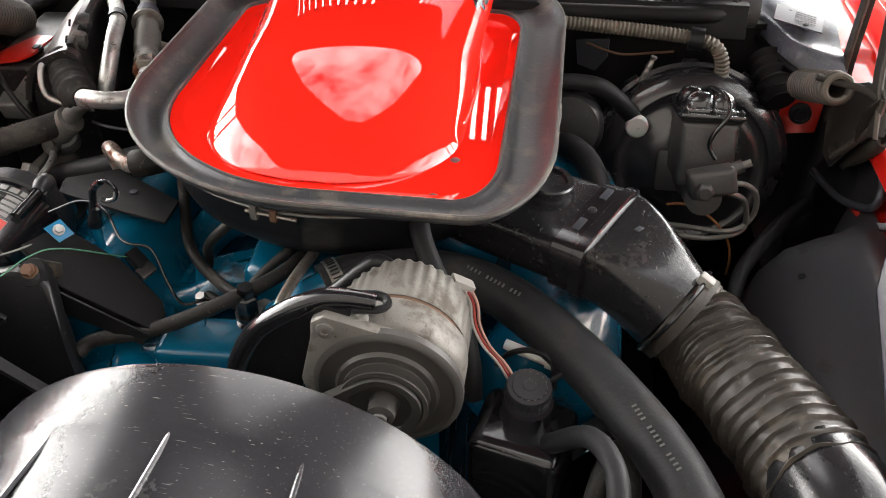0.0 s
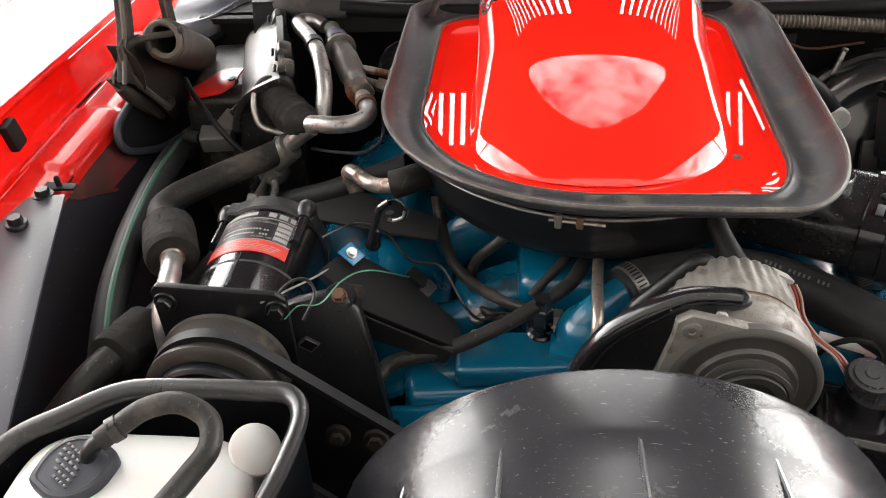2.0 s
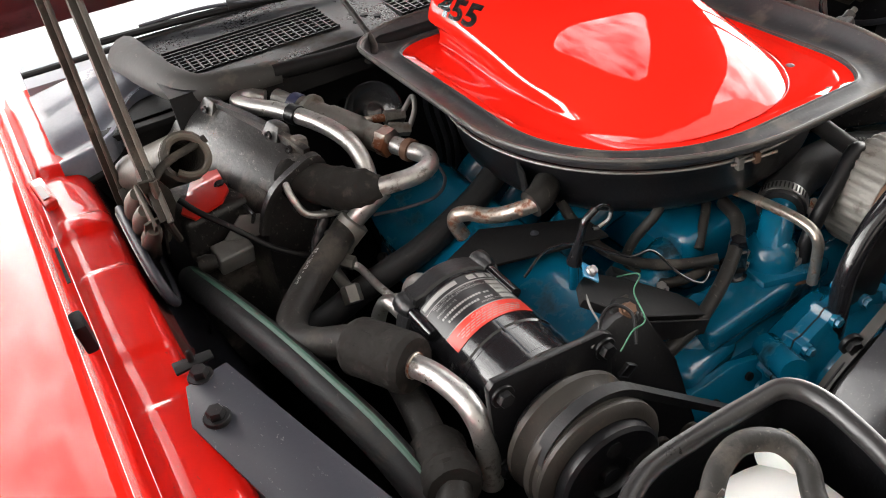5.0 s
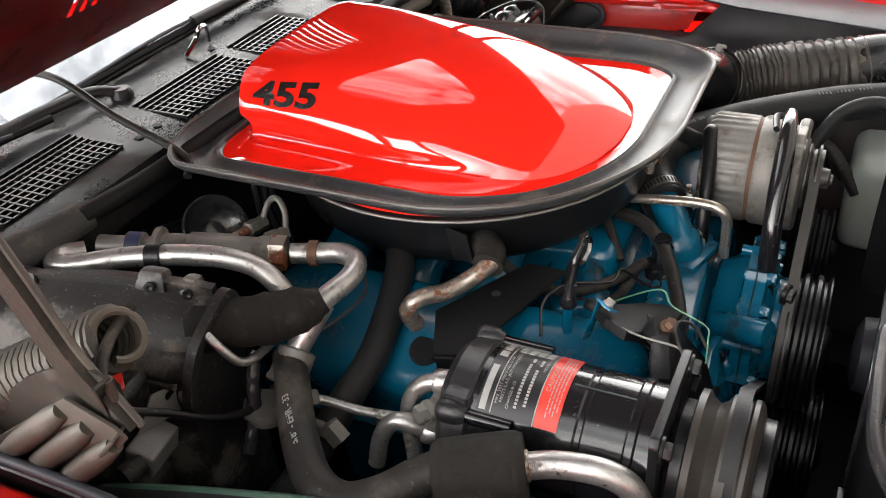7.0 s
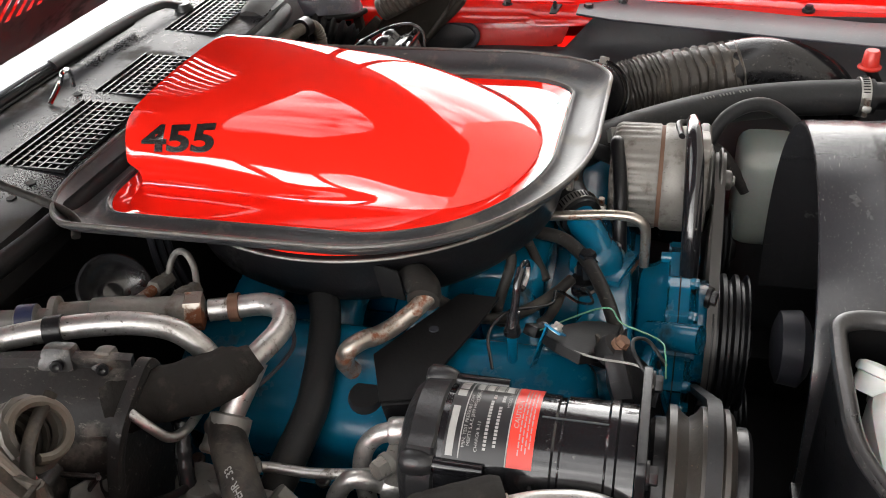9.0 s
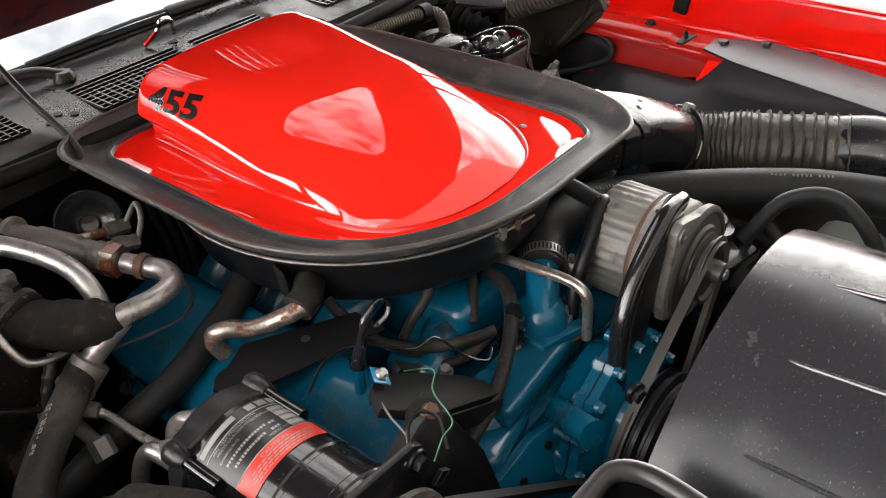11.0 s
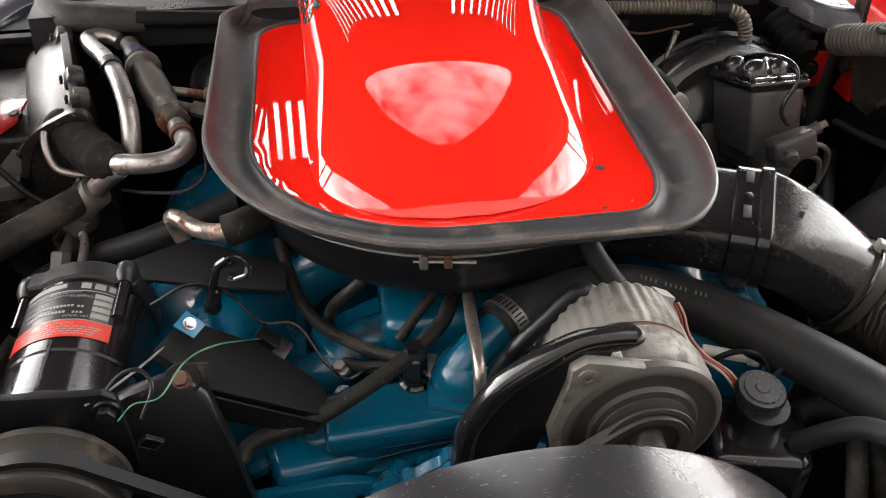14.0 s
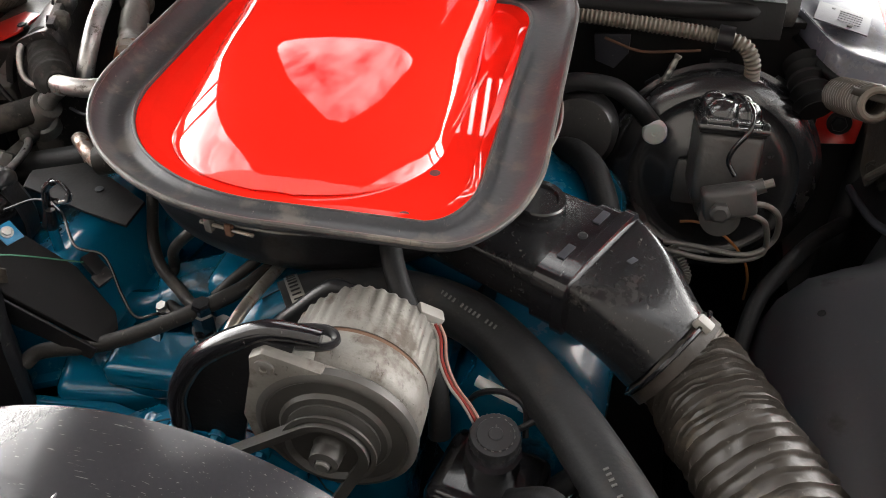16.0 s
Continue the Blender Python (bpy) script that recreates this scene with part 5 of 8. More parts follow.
def pulley(t, at, r, grooves, depth, material, axis=(0, -1, 0)):
    prof, h = [(0, 0), (r * 0.45, 0)], 0.0
    for _ in range(grooves):
        prof += [(r, h), (r, h + 0.002), (r - 0.008, h + 0.0055), (r - 0.008, h + 0.0085), (r, h + 0.012), (r, h + 0.014)]
        h += 0.0145
    prof += [(r * 0.9, h), (r * 0.82, h - depth), (r * 0.35, h - depth), (r * 0.30, h + 0.004), (r * 0.2, h + 0.01), (0, h + 0.01)]
    return part("pulley", lathe(prof, at, axis, 40), material, t)


fan = thing("water_pump_pulley", (0.0, -0.36, 0.60), "black fan pulley and clutch hub on the water pump", "pulley")
pulley(fan, (0.0, -0.276, 0.685), 0.085, 3, 0.012, BLACK)
part("hub", lathe([(0.03, 0.0), (0.045, 0.006), (0.048, 0.03), (0.035, 0.04), (0.02, 0.045), (0.018, 0.07), (0, 0.07)], (0.0, -0.355, 0.685), (0, -1, 0), 28), BLACK_GREY, fan)
crank = thing("crank_pulley", (0.0, -0.33, 0.42), "black crankshaft pulley low on the engine", "pulley")
pulley(crank, (0.0, -0.28, 0.50), 0.085, 4, 0.01, BLACK)

# ---- fan shroud ----
shroud = thing("fan_shroud", (0.01, -0.42, 0.45), "scuffed black plastic fan shroud with a stepped round top", "fan shroud")
SC = Vector((0.010, 0.0, 0.712))


def shroud_shell(rows, a0=-25, a1=205, n=80):
    bm = bmesh.new()
    rings = []
    for y, r in rows:
        rings.append([Vector((SC.x + r * math.cos(radians(q)), y, SC.z + r * math.sin(radians(q)))) for q in (a0 + (a1 - a0) * k / n for k in range(n + 1))])
    ring_loft(bm, rings, False, False)
    return bm


bm = shroud_shell([(-0.358, 0.246), (-0.359, 0.2495), (-0.364, 0.2505), (-0.39, 0.2515), (-0.417, 0.2526), (-0.422, 0.2524), (-0.427, 0.2516), (-0.45, 0.2522), (-0.50, 0.256), (-0.56, 0.266)])
bmesh.ops.solidify(bm, geom=bm.faces[:], thickness=0.004)
part("ring", bm, SHROUD, shroud)
for q in (48, 68, 90, 112, 132):
    c = Vector((SC.x + 0.250 * math.cos(radians(q)), 0, SC.z + 0.250 * math.sin(radians(q))))
    d = Vector((math.cos(radians(q)), 0, math.sin(radians(q))))
    part("rib", tube([c + Vector((0, -0.424, 0)) - d * 0.001, c + Vector((0, -0.44, 0)) + d * 0.0014, c + Vector((0, -0.55, 0)) + d * 0.0145], 0.0022, 8, 4), SHROUD, shroud)
radiator = thing("radiator", (0.05, -0.60, 0.42), "black radiator behind the fan shroud", "radiator")
part("core", box((0.66, 0.05, 0.44), (0.03, -0.60, 0.64), 0.006), BLACK_DULL, radiator)
part("tank", box((0.09, 0.07, 0.46), (0.43, -0.595, 0.65), 0.012), BLACK, radiator)
part("tank", box((0.06, 0.07, 0.46), (-0.33, -0.595, 0.65), 0.012), BLACK, radiator)
part("inlet", tube([(0.43, -0.57, 0.833), (0.428, -0.52, 0.835), (0.425, -0.49, 0.8348)], 0.021, 18, 4), BLACK, radiator)
solo("radiator_hose", tube([(0.030, -0.113, 0.833), (0.060, -0.094, 0.836), (0.110, -0.078, 0.836), (0.170, -0.076, 0.834), (0.225, -0.092, 0.826), (0.285, -0.150, 0.826), (0.338, -0.220, 0.828), (0.385, -0.300, 0.830), (0.412, -0.390, 0.832), (0.424, -0.500, 0.835)], 0.0265, 24, 8), RUBBER, "thick black rubber upper radiator hose", "hose")


RAD = bpy.data.objects["radiator_hose"]
HOSE_INK = mat("worn_hose_print", (0.085, 0.085, 0.080), 0.5, vary=0.5, scale=120, bump=0.0)
for a, b, count in (((0.186, -0.078, 0.832), (0.243, -0.108, 0.826), 14), ((0.358, -0.252, 0.829), (0.392, -0.318, 0.8305), 15)):
    a, b = Vector(a), Vector(b)
    d = (b - a).normalized()
    q = Vector((0, 0, 1)).cross(d).normalized()
    for k in range(count):
        if k % 6 == 4:
            continue
        up = Vector((0, 0, 1)) * 0.95 + q * -0.30
        part("print_bar", box((0.0020, 0.0046, 0.0008), a.lerp(b, k / (count - 1)) + up.normalized() * 0.0267, 0, (math.degrees(math.atan2(0.3, 0.95)), 0, math.degrees(math.atan2(d.y, d.x)))), HOSE_INK, RAD)


def hose_clamp(c, d, r, label="stainless worm-drive hose clamp"):
    t = thing("hose_clamp", Vector(c) - Vector((0, 0, r)), label, "hose clamp", "hose clamps")
    d = Vector(d).normalized()
    s = d.cross(Vector((0, 0, 1))).normalized()
    n = s.cross(d)
    part("band", lathe([(r - 0.003, -0.007), (r + 0.001, -0.007), (r + 0.0014, 0.0), (r + 0.001, 0.007), (r - 0.003, 0.007)], c, d, 36), STEEL, t)
    for k in range(-6, 7):
        q = radians(90 + 9 * k)
        p = Vector(c) + (r + 0.0016) * (math.cos(q) * s + math.sin(q) * n)
        rot = Matrix((s * -math.sin(q) + n * math.cos(q), d, s * math.cos(q) + n * math.sin(q))).transposed().to_4x4()
        b = box((0.0016, 0.009, 0.0008), (0, 0, 0), 0)
        bmesh.ops.transform(b, matrix=Matrix.Translation(p) @ rot, verts=b.verts)
        part("slot", b, BLACK_DULL, t)
    p = Vector(c) + (r + 0.006) * (s * 0.8 - n * 0.1).normalized()
    part("screw_housing", box((0.016, 0.014, 0.010), p, 0.003, (10, 20, 0)), STEEL, t)
    part("screw", tube([p - n * 0.012, p + n * 0.016], 0.004, 6, 2), RUSTY, t)


hose_clamp((0.043, -0.105, 0.8340), (0.55, 0.36, 0.1), 0.0278)
hose_clamp((0.4235, -0.485, 0.8347), (0.05, -1, 0), 0.0285)
solo("heater_pipe", tube([(0.010, -0.060, 0.843), (0.008, -0.085, 0.848), (0.005, -0.120, 0.854), (0.003, -0.155, 0.858), (0.002, -0.178, 0.856), (0.001, -0.190, 0.845), (0.001, -0.192, 0.820), (0.001, -0.192, 0.790)], 0.0062, 12, 8), RUSTY, "thin bare steel pipe streaked with rust", "pipe")
sensor = thing("temperature_sensor", (-0.052, -0.124, 0.78), "black temperature sensor on the intake crossover", "sensor")
part("nut", lathe([(0.016, 0.0), (0.016, 0.006), (0.013, 0.008), (0.013, 0.012), (0.016, 0.014), (0.016, 0.018), (0, 0.018)], (-0.052, -0.126, 0.783), (0, 0, 1), 24), BLACK_GLOSS, sensor)
part("plug", lathe([(0.0115, 0.0), (0.0125, 0.002), (0.0125, 0.026), (0.0105, 0.028), (0.0105, 0.036), (0.0090, 0.040), (0, 0.040)], (-0.0515, -0.1285, 0.799), (0, 0, 1), 6), BLACK_GLOSS, sensor)

# ---- alternator and its arm ----
FAN_GREY = mat("dusty_fan_steel", (0.063, 0.06, 0.0555), 0.48, 0.4, vary=0.25, scale=25, bump=0.25, dirt=(0.065, 0.0559, 0.0468), dirt_amount=0.3)
alt = thing("alternator", (0.134, -0.21, 0.77), "dusty cast aluminium alternator with cooling fins", "alternator")
AX, AZ, AR = 0.136, 0.846, 0.068
part("rear_case", lathe([(0, 0.0), (AR * 0.80, 0.0), (AR * 0.95, 0.004), (AR, 0.010), (AR, 0.058), (AR * 0.985, 0.060), (0, 0.060)], (AX, -0.152, AZ), (0, -1, 0), 288, wobble=lambda q, h: 1 - 0.035 * (0.5 + 0.5 * math.tanh(4 * math.sin(q * 2 * math.pi * 36))) * (h < 0.045)), ALUM_CAST, alt)
part("stator", lathe([(0, 0.058), (AR * 0.97, 0.058), (AR * 0.97, 0.065), (0, 0.065)], (AX, -0.152, AZ), (0, -1, 0), 64), RUST, alt, "rusty laminated stator seam")
part("front_case", lathe([(0, 0.065), (AR * 0.99, 0.065), (AR * 1.02, 0.069), (AR * 1.02, 0.095), (AR * 0.97, 0.102), (AR * 0.80, 0.108), (0, 0.108)], (AX, -0.152, AZ), (0, -1, 0), 64, wobble=lambda q, h: 1 + 0.03 * max(0, math.sin(q * 2 * math.pi * 4)) ** 8), ALUM_CAST, alt)
part("mounting_ear", slab([(0.092, -0.258, 0.890), (0.070, -0.258, 0.903), (0.066, -0.258, 0.915), (0.072, -0.258, 0.926), (0.088, -0.258, 0.929), (0.118, -0.258, 0.914), (0.118, -0.258, 0.900)][::-1], 0.014, 0.003), ALUM_CAST, alt)
part("mounting_leg", slab([(0.078, -0.252, 0.905), (0.068, -0.252, 0.895), (0.060, -0.252, 0.845), (0.068, -0.252, 0.835), (0.078, -0.252, 0.86)][::-1], 0.012, 0.003), ALUM_CAST, alt)
part("front_flange", slab([(x, -0.258, z) for x, z in ((0.068, 0.902), (0.070, 0.922), (0.082, 0.930), (0.098, 0.926), (0.125, 0.918), (0.165, 0.908), (0.192, 0.885), (0.203, 0.850), (0.185, 0.800), (0.10, 0.795), (0.062, 0.812), (0.055, 0.850))], 0.012, 0.0025), ALUM_CAST, alt)
part("bolt", lathe([(0.0085, 0.0), (0.0085, 0.002), (0.006, 0.003), (0.0035, 0.003), (0.003, 0.0015), (0, 0.0015)], (0.083, -0.270, 0.9145), (0, -1, 0), 24), ALUM_DARK, alt)
part("fan", lathe([(0, 0.0), (AR * 1.0, 0.0), (AR * 1.04, 0.003), (AR * 1.04, 0.010), (AR * 0.99, 0.0135), (AR * 0.94, 0.014), (AR * 0.90, 0.0115), (AR * 0.72, 0.0115), (AR * 0.68, 0.015), (AR * 0.55, 0.016), (0, 0.016)], (AX, -0.259, AZ), (0, -1, 0), 56), FAN_GREY, alt, "dusty grey steel cooling fan")
altp = pulley(alt, (AX, -0.275, AZ), 0.041, 1, 0.005, FAN_GREY)
part("shaft_nut", lathe([(0.0135, 0), (0.0125, 0.010), (0.0075, 0.012), (0.0068, 0.009), (0, 0.009)], (AX, -0.292, AZ), (0, -1, 0), 28), FAN_GREY, altp)
part("shaft_end", lathe([(0.0062, 0.006), (0.0062, 0.014), (0.005, 0.015), (0, 0.0145)], (AX, -0.292, AZ), (0, -1, 0), 18), ALUM_DARK, altp, "dull steel shaft end")
plug = part("connector", box((0.026, 0.014, 0.018), (0.188, -0.150, 0.876), 0.002, (0, 35, 20)), WIRE_WHITE, alt, "grey plastic wiring connector")
alt.location += Vector((-0.008, 0.012, -0.002))
arm = thing("alternator_bracket", (0.03, -0.25, 0.77), "curved satin black alternator adjusting bracket", "bracket")


part("arm", tube([(0.117, -0.236, 0.931), (0.094, -0.237, 0.934), (0.070, -0.238, 0.932), (0.039, -0.240, 0.916), (0.010, -0.241, 0.893), (-0.008, -0.242, 0.867), (-0.019, -0.243, 0.842), (-0.022, -0.244, 0.816), (-0.024, -0.246, 0.745)], 0.0105, 20, 8, radius=lambda d, L: 0.003 if d is None else 0.0075 + 0.0035 * min(1.0, d / 0.08)), BLACK_GLOSS, arm, "rounded glossy edge of the bracket", 50)
part("web", slab([(x, -0.242, z) for x, z in ((0.098, 0.928), (0.070, 0.930), (0.040, 0.914), (0.012, 0.890), (-0.006, 0.862), (-0.018, 0.820), (-0.022, 0.752), (0.030, 0.752), (0.036, 0.80), (0.049, 0.845), (0.070, 0.885), (0.092, 0.910))][::-1], 0.006, 0.002), BLACK, arm)
strap = thing("alternator_strap", (0.04, -0.20, 0.77), "curved black steel stay behind the alternator", "bracket")
part("strap", tube([(0.112, -0.147, 0.897), (0.104, -0.147, 0.902), (0.093, -0.148, 0.901), (0.068, -0.154, 0.879), (0.042, -0.158, 0.852), (0.024, -0.160, 0.818), (0.018, -0.162, 0.780)], 0.0088, 14, 6), BLACK, strap)
slotp = [(0.085, -0.224, 0.925), (0.116, -0.220, 0.925), (0.126, -0.228, 0.923), (0.118, -0.238, 0.924), (0.085, -0.243, 0.925)]
part("slotted_end", tube(slotp, 0.0045, 8, 6, flat=0.8), BLACK, arm)
part("bolt", hexbolt((-0.028, -0.272, 0.772), (-0.3, -1, 0), 0.009, 0.008), BLACK, arm)
for k, (dx, mt) in enumerate(((0.0, WIRE_RED), (0.004, WIRE_PINK), (-0.003, WIRE_WHITE))):
    solo("alternator_wire", tube([(0.190 + dx, -0.149, 0.878), (0.196 + dx, -0.154, 0.866), (0.200 + dx, -0.166, 0.850), (0.212 + dx, -0.182, 0.838), (0.230 + dx, -0.198, 0.830), (0.244 + dx, -0.208, 0.812)], 0.0016, 8, 8), mt, ("red" if k == 0 else "faded pink" if k == 1 else "pale") + " wire from the alternator connector", "wire", "alternator wires")
wp = thing("wire_connector", (0.254, -0.16, 0.80), "white plastic inline wire connector", "connector")
part("body", tube([(0.229, -0.149, 0.812), (0.252, -0.157, 0.810), (0.274, -0.163, 0.807)], 0.0055, 10, 4, flat=0.7), WHITE, wp)
part("end", tube([(0.273, -0.163, 0.807), (0.282, -0.166, 0.806)], 0.0075, 10, 2), WHITE, wp)
solo("looped_wire", tube([(0.222, -0.168, 0.80), (0.236, -0.170, 0.820), (0.258, -0.172, 0.828), (0.278, -0.180, 0.822), (0.282, -0.196, 0.80)], 0.003, 8, 8), BLACK, "black wire looped over the connector", "wire")
solo("looped_wire", tube([(0.275, -0.20, 0.815), (0.300, -0.19, 0.825), (0.322, -0.195, 0.815), (0.325, -0.215, 0.79)], 0.003, 8, 8), BLACK, "thin black wire beside the pump reservoir", "wire")

# power steering pump
ps = thing("power_steering_pump", (0.25, -0.23, 0.68), "black power steering pump reservoir with a ribbed cap", "pump")
part("reservoir", box((0.095, 0.085, 0.11), (0.255, -0.232, 0.735), 0.016, (0, 0, -14), seg=3), BLACK_GLOSS, ps)
part("neck", lathe([(0.026, 0), (0.0245, 0.012), (0.0245, 0.03), (0, 0.03)], (0.256, -0.222, 0.785), (0.05, -0.12, 1), 28), BLACK_GLOSS, ps)
cap = part("cap", lathe([(0.0205, 0.0), (0.0225, 0.002), (0.0225, 0.010), (0.0212, 0.012), (0.0170, 0.012), (0.0162, 0.0135), (0.0068, 0.0135), (0.006, 0.0145), (0, 0.0145)], (0.257, -0.217, 0.814), (0.05, -0.12, 1), 64, wobble=lambda q, h: 1 + 0.03 * math.sin(q * 2 * math.pi * 26) * (h < 0.011)), mat("worn_cap_plastic", (0.017, 0.017, 0.0185), 0.36, vary=0.5, scale=60, bump=0.3, specks=0.6), ps, "worn grey-black ribbed filler cap with worn raised lettering")
for k in range(16):
    q = 2 * math.pi * k / 16
    part("letter_bar", box((0.0022, 0.0009, 0.0006), (0.2578 + 0.0166 * math.cos(q), -0.2186 + 0.0166 * math.sin(q), 0.8268 + 0.0021 * math.sin(q)), 0, (0, 0, math.degrees(q) + 90)), ALUM_DARK, cap)
pulley(ps, (0.235, -0.280, 0.665), 0.06, 2, 0.01, BLACK_DULL)
solo("steering_hose", tube([(0.30, -0.205, 0.72), (0.335, -0.18, 0.735), (0.365, -0.185, 0.74), (0.395, -0.215, 0.73), (0.405, -0.27, 0.70)], 0.012, 14, 8), RUBBER, "black rubber power steering hose", "hose", "steering hoses")
solo("steering_hose", tube([(0.318, -0.33, 0.72), (0.326, -0.29, 0.775), (0.342, -0.255, 0.790), (0.358, -0.262, 0.775), (0.362, -0.31, 0.72)], 0.0095, 14, 8), RUBBER_OLD, "grey-black rubber hose bent in a tight loop", "hose", "steering hoses")
solo("bottle", box((0.12, 0.09, 0.16), (0.37, -0.36, 0.70), 0.03, seg=4), MILKY, "milky plastic bottle behind the fan shroud", "bottle")
solo("shroud_hose", tube([(0.28, -0.255, 0.79), (0.315, -0.29, 0.845), (0.335, -0.345, 0.855), (0.33, -0.40, 0.81), (0.325, -0.42, 0.74)], 0.010, 14, 8), RUBBER, "black rubber hose arching behind the shroud", "hose")
HT0, HT1 = Vector((0.308, 0.0, 0.808)), Vector((0.319, -0.040, 0.786))
solo("heat_tube", tube([HT0, HT1], 0.02, 24, 6, radius=lambda s, L: 0.0006 if s is None else 0.018 + 0.0012 * math.sin(s * 2 * math.pi / 0.003)), STEEL, "small bright ribbed metal heat tube", "tube")


def belt(name, a, ra, b, rb, y, label, rubber=None):
    """A V-belt round two pulleys in the plane y."""
    a, b = Vector((a[0], y, a[1])), Vector((b[0], y, b[1]))
    d = (b - a)
    base, off = math.atan2(d.z, d.x), math.asin(max(-1, min(1, (ra - rb) / d.length)))
    pts = []
    for k in range(25):
        q = base + math.pi / 2 - off + (math.pi + 2 * off) * k / 24
        pts.append(a + ra * Vector((math.cos(q), 0, math.sin(q))))
    for k in range(25):
        q = base - math.pi / 2 + off + (math.pi - 2 * off) * k / 24
        pts.append(b + rb * Vector((math.cos(q), 0, math.sin(q))))
    bm = bmesh.new()
    rings = []
    n = len(pts)
    mid = (a + b) / 2
    for i, p in enumerate(pts):
        t = (pts[(i + 1) % n] - pts[i - 1]).normalized()
        nn = Vector((t.z, 0, -t.x))
        if nn.dot(p - mid) < 0:
            nn = -nn
        yy = Vector((0, 1, 0))
        rings.append([p + nn * 0.003 + yy * 0.006, p + nn * 0.003 - yy * 0.006, p - nn * 0.006 - yy * 0.0035, p - nn * 0.006 + yy * 0.0035])
    ring_loft(bm, rings + [rings[0]], False)
    return solo(name, bm, rubber or RUBBER, label, "belt", "drive belts")


belt("drive_belt", (AX - 0.008, AZ - 0.002), 0.032, (0.0, 0.685), 0.081, -0.2755, "dusty grey rubber drive belt from the alternator to the fan pulley", FAN_GREY)
belt("drive_belt", (-0.362, 0.835), 0.062, (0.0, 0.50), 0.081, -0.262, "black rubber drive belt from the compressor to the crank pulley")

# ---- air conditioning compressor ----
comp = thing("compressor", (-0.366, -0.10, 0.765), "gloss black cylindrical air conditioning compressor with a label", "compressor")
CX, CZ, CR = -0.366, 0.827, 0.062
part("shell", lathe([(0, 0.030), (CR, 0.030), (CR, 0.135), (CR - 0.0015, 0.137), (CR - 0.0015, 0.141), (CR, 0.143), (CR, 0.178), (CR + 0.0015, 0.180), (CR + 0.0015, 0.186), (CR, 0.188), (CR, 0.202), (0, 0.202)], (CX, 0.0, CZ), (0, -1, 0), 72), BLACK_GLOSS, comp, "", 22)
part("rear_head", lathe([(0, -0.026), (CR * 0.75, -0.026), (CR * 0.93, -0.021), (CR + 0.002, -0.013), (CR + 0.003, 0.008), (CR + 0.0005, 0.010), (0, 0.010)], (CX, -0.030, CZ), (0, -1, 0), 96, wobble=lambda q, h: 1 + 0.10 * max(0, math.cos(q * 2 * math.pi * 4 + 3.4)) ** 14 * (h > -0.02)), CAST_BLACK, comp, "", 30)
for q, far in ((143, -0.082), (48, -0.088)):
    c = Vector((CX + (CR + 0.002) * math.cos(radians(q)), 0.0, CZ + (CR + 0.002) * math.sin(radians(q))))
    part("ear", lathe([(0, 0.0), (0.008, 0.0), (0.0115, 0.004), (0.012, 0.010), (0.0112, 0.020), (0.0085, 0.026), (0.0075, 0.028), (0, 0.028)], c + Vector((0, -0.012, 0)), (0, -1, 0), 28), CAST_BLACK, comp)
    part("through_bolt", tube([c + Vector((0, -0.030, 0)), c + Vector((0, -0.05, -0.001)), c + Vector((0, far, -0.001))], 0.0068, 14, 3), BLACK_GLOSS, comp)
part("weld_seam", box((0.0016, 0.062, 0.0012), (CX - 0.004, -0.155, CZ + CR), 0.0004), BLACK_GREY, comp)
part("port_block", box((0.044, 0.018, 0.040), (CX - 0.006, -0.001, CZ - 0.002), 0.006), ALUM_DARK, comp, "bare metal port block")
part("front_plate", slab([(-0.434, -0.203, 0.905), (-0.428, -0.203, 0.912), (-0.31, -0.203, 0.903), (-0.300, -0.203, 0.896), (-0.30, -0.203, 0.80), (-0.33, -0.203, 0.765), (-0.40, -0.203, 0.765), (-0.432, -0.203, 0.80)], 0.008, 0.002), BLACK, comp, "flat black mounting plate")
for x, z in ((-0.421, 0.893), (-0.310, 0.885), (-0.425, 0.80)):
    part("bolt", hexbolt((x, -0.212, z), (0, -1, 0), 0.008, 0.008), BLACK, comp)
part("clutch_coil", lathe([(0, 0.0), (0.050, 0.0), (0.054, 0.004), (0.054, 0.016), (0, 0.016)], (CX, -0.212, CZ), (0, -1, 0), 48), BLACK, comp)
clutch = part("clutch_pulley", lathe([(0, 0.0), (0.058, 0.0), (0.0655, 0.002), (0.0655, 0.008), (0.060, 0.012), (0.056, 0.018), (0.060, 0.024), (0.0665, 0.028), (0.0665, 0.036), (0.0645, 0.038), (0.0645, 0.044), (0.0665, 0.046), (0.0665, 0.050), (0.062, 0.054), (0.054, 0.056), (0.052, 0.050), (0, 0.050)], (CX, -0.225, CZ), (0, -1, 0), 72), CLUTCH, comp, "grimy brown-black clutch pulley", 28)
part("clutch_plate", lathe([(0, 0), (0.051, 0.0), (0.053, 0.003), (0.053, 0.014), (0.050, 0.017), (0.022, 0.017), (0.020, 0.010), (0.010, 0.010), (0.009, 0.016), (0, 0.016)], (CX, -0.276, CZ), (0, -1, 0), 56), BLACK, clutch)
for k in range(3):
    q = radians(90 + 120 * k)
    part("rivet", lathe([(0.008, 0), (0.008, 0.001), (0.005, 0.0015), (0, 0.0015)], (CX + 0.036 * math.cos(q), -0.2925, CZ + 0.036 * math.sin(q)), (0, -1, 0), 16), BLACK_DULL, clutch)


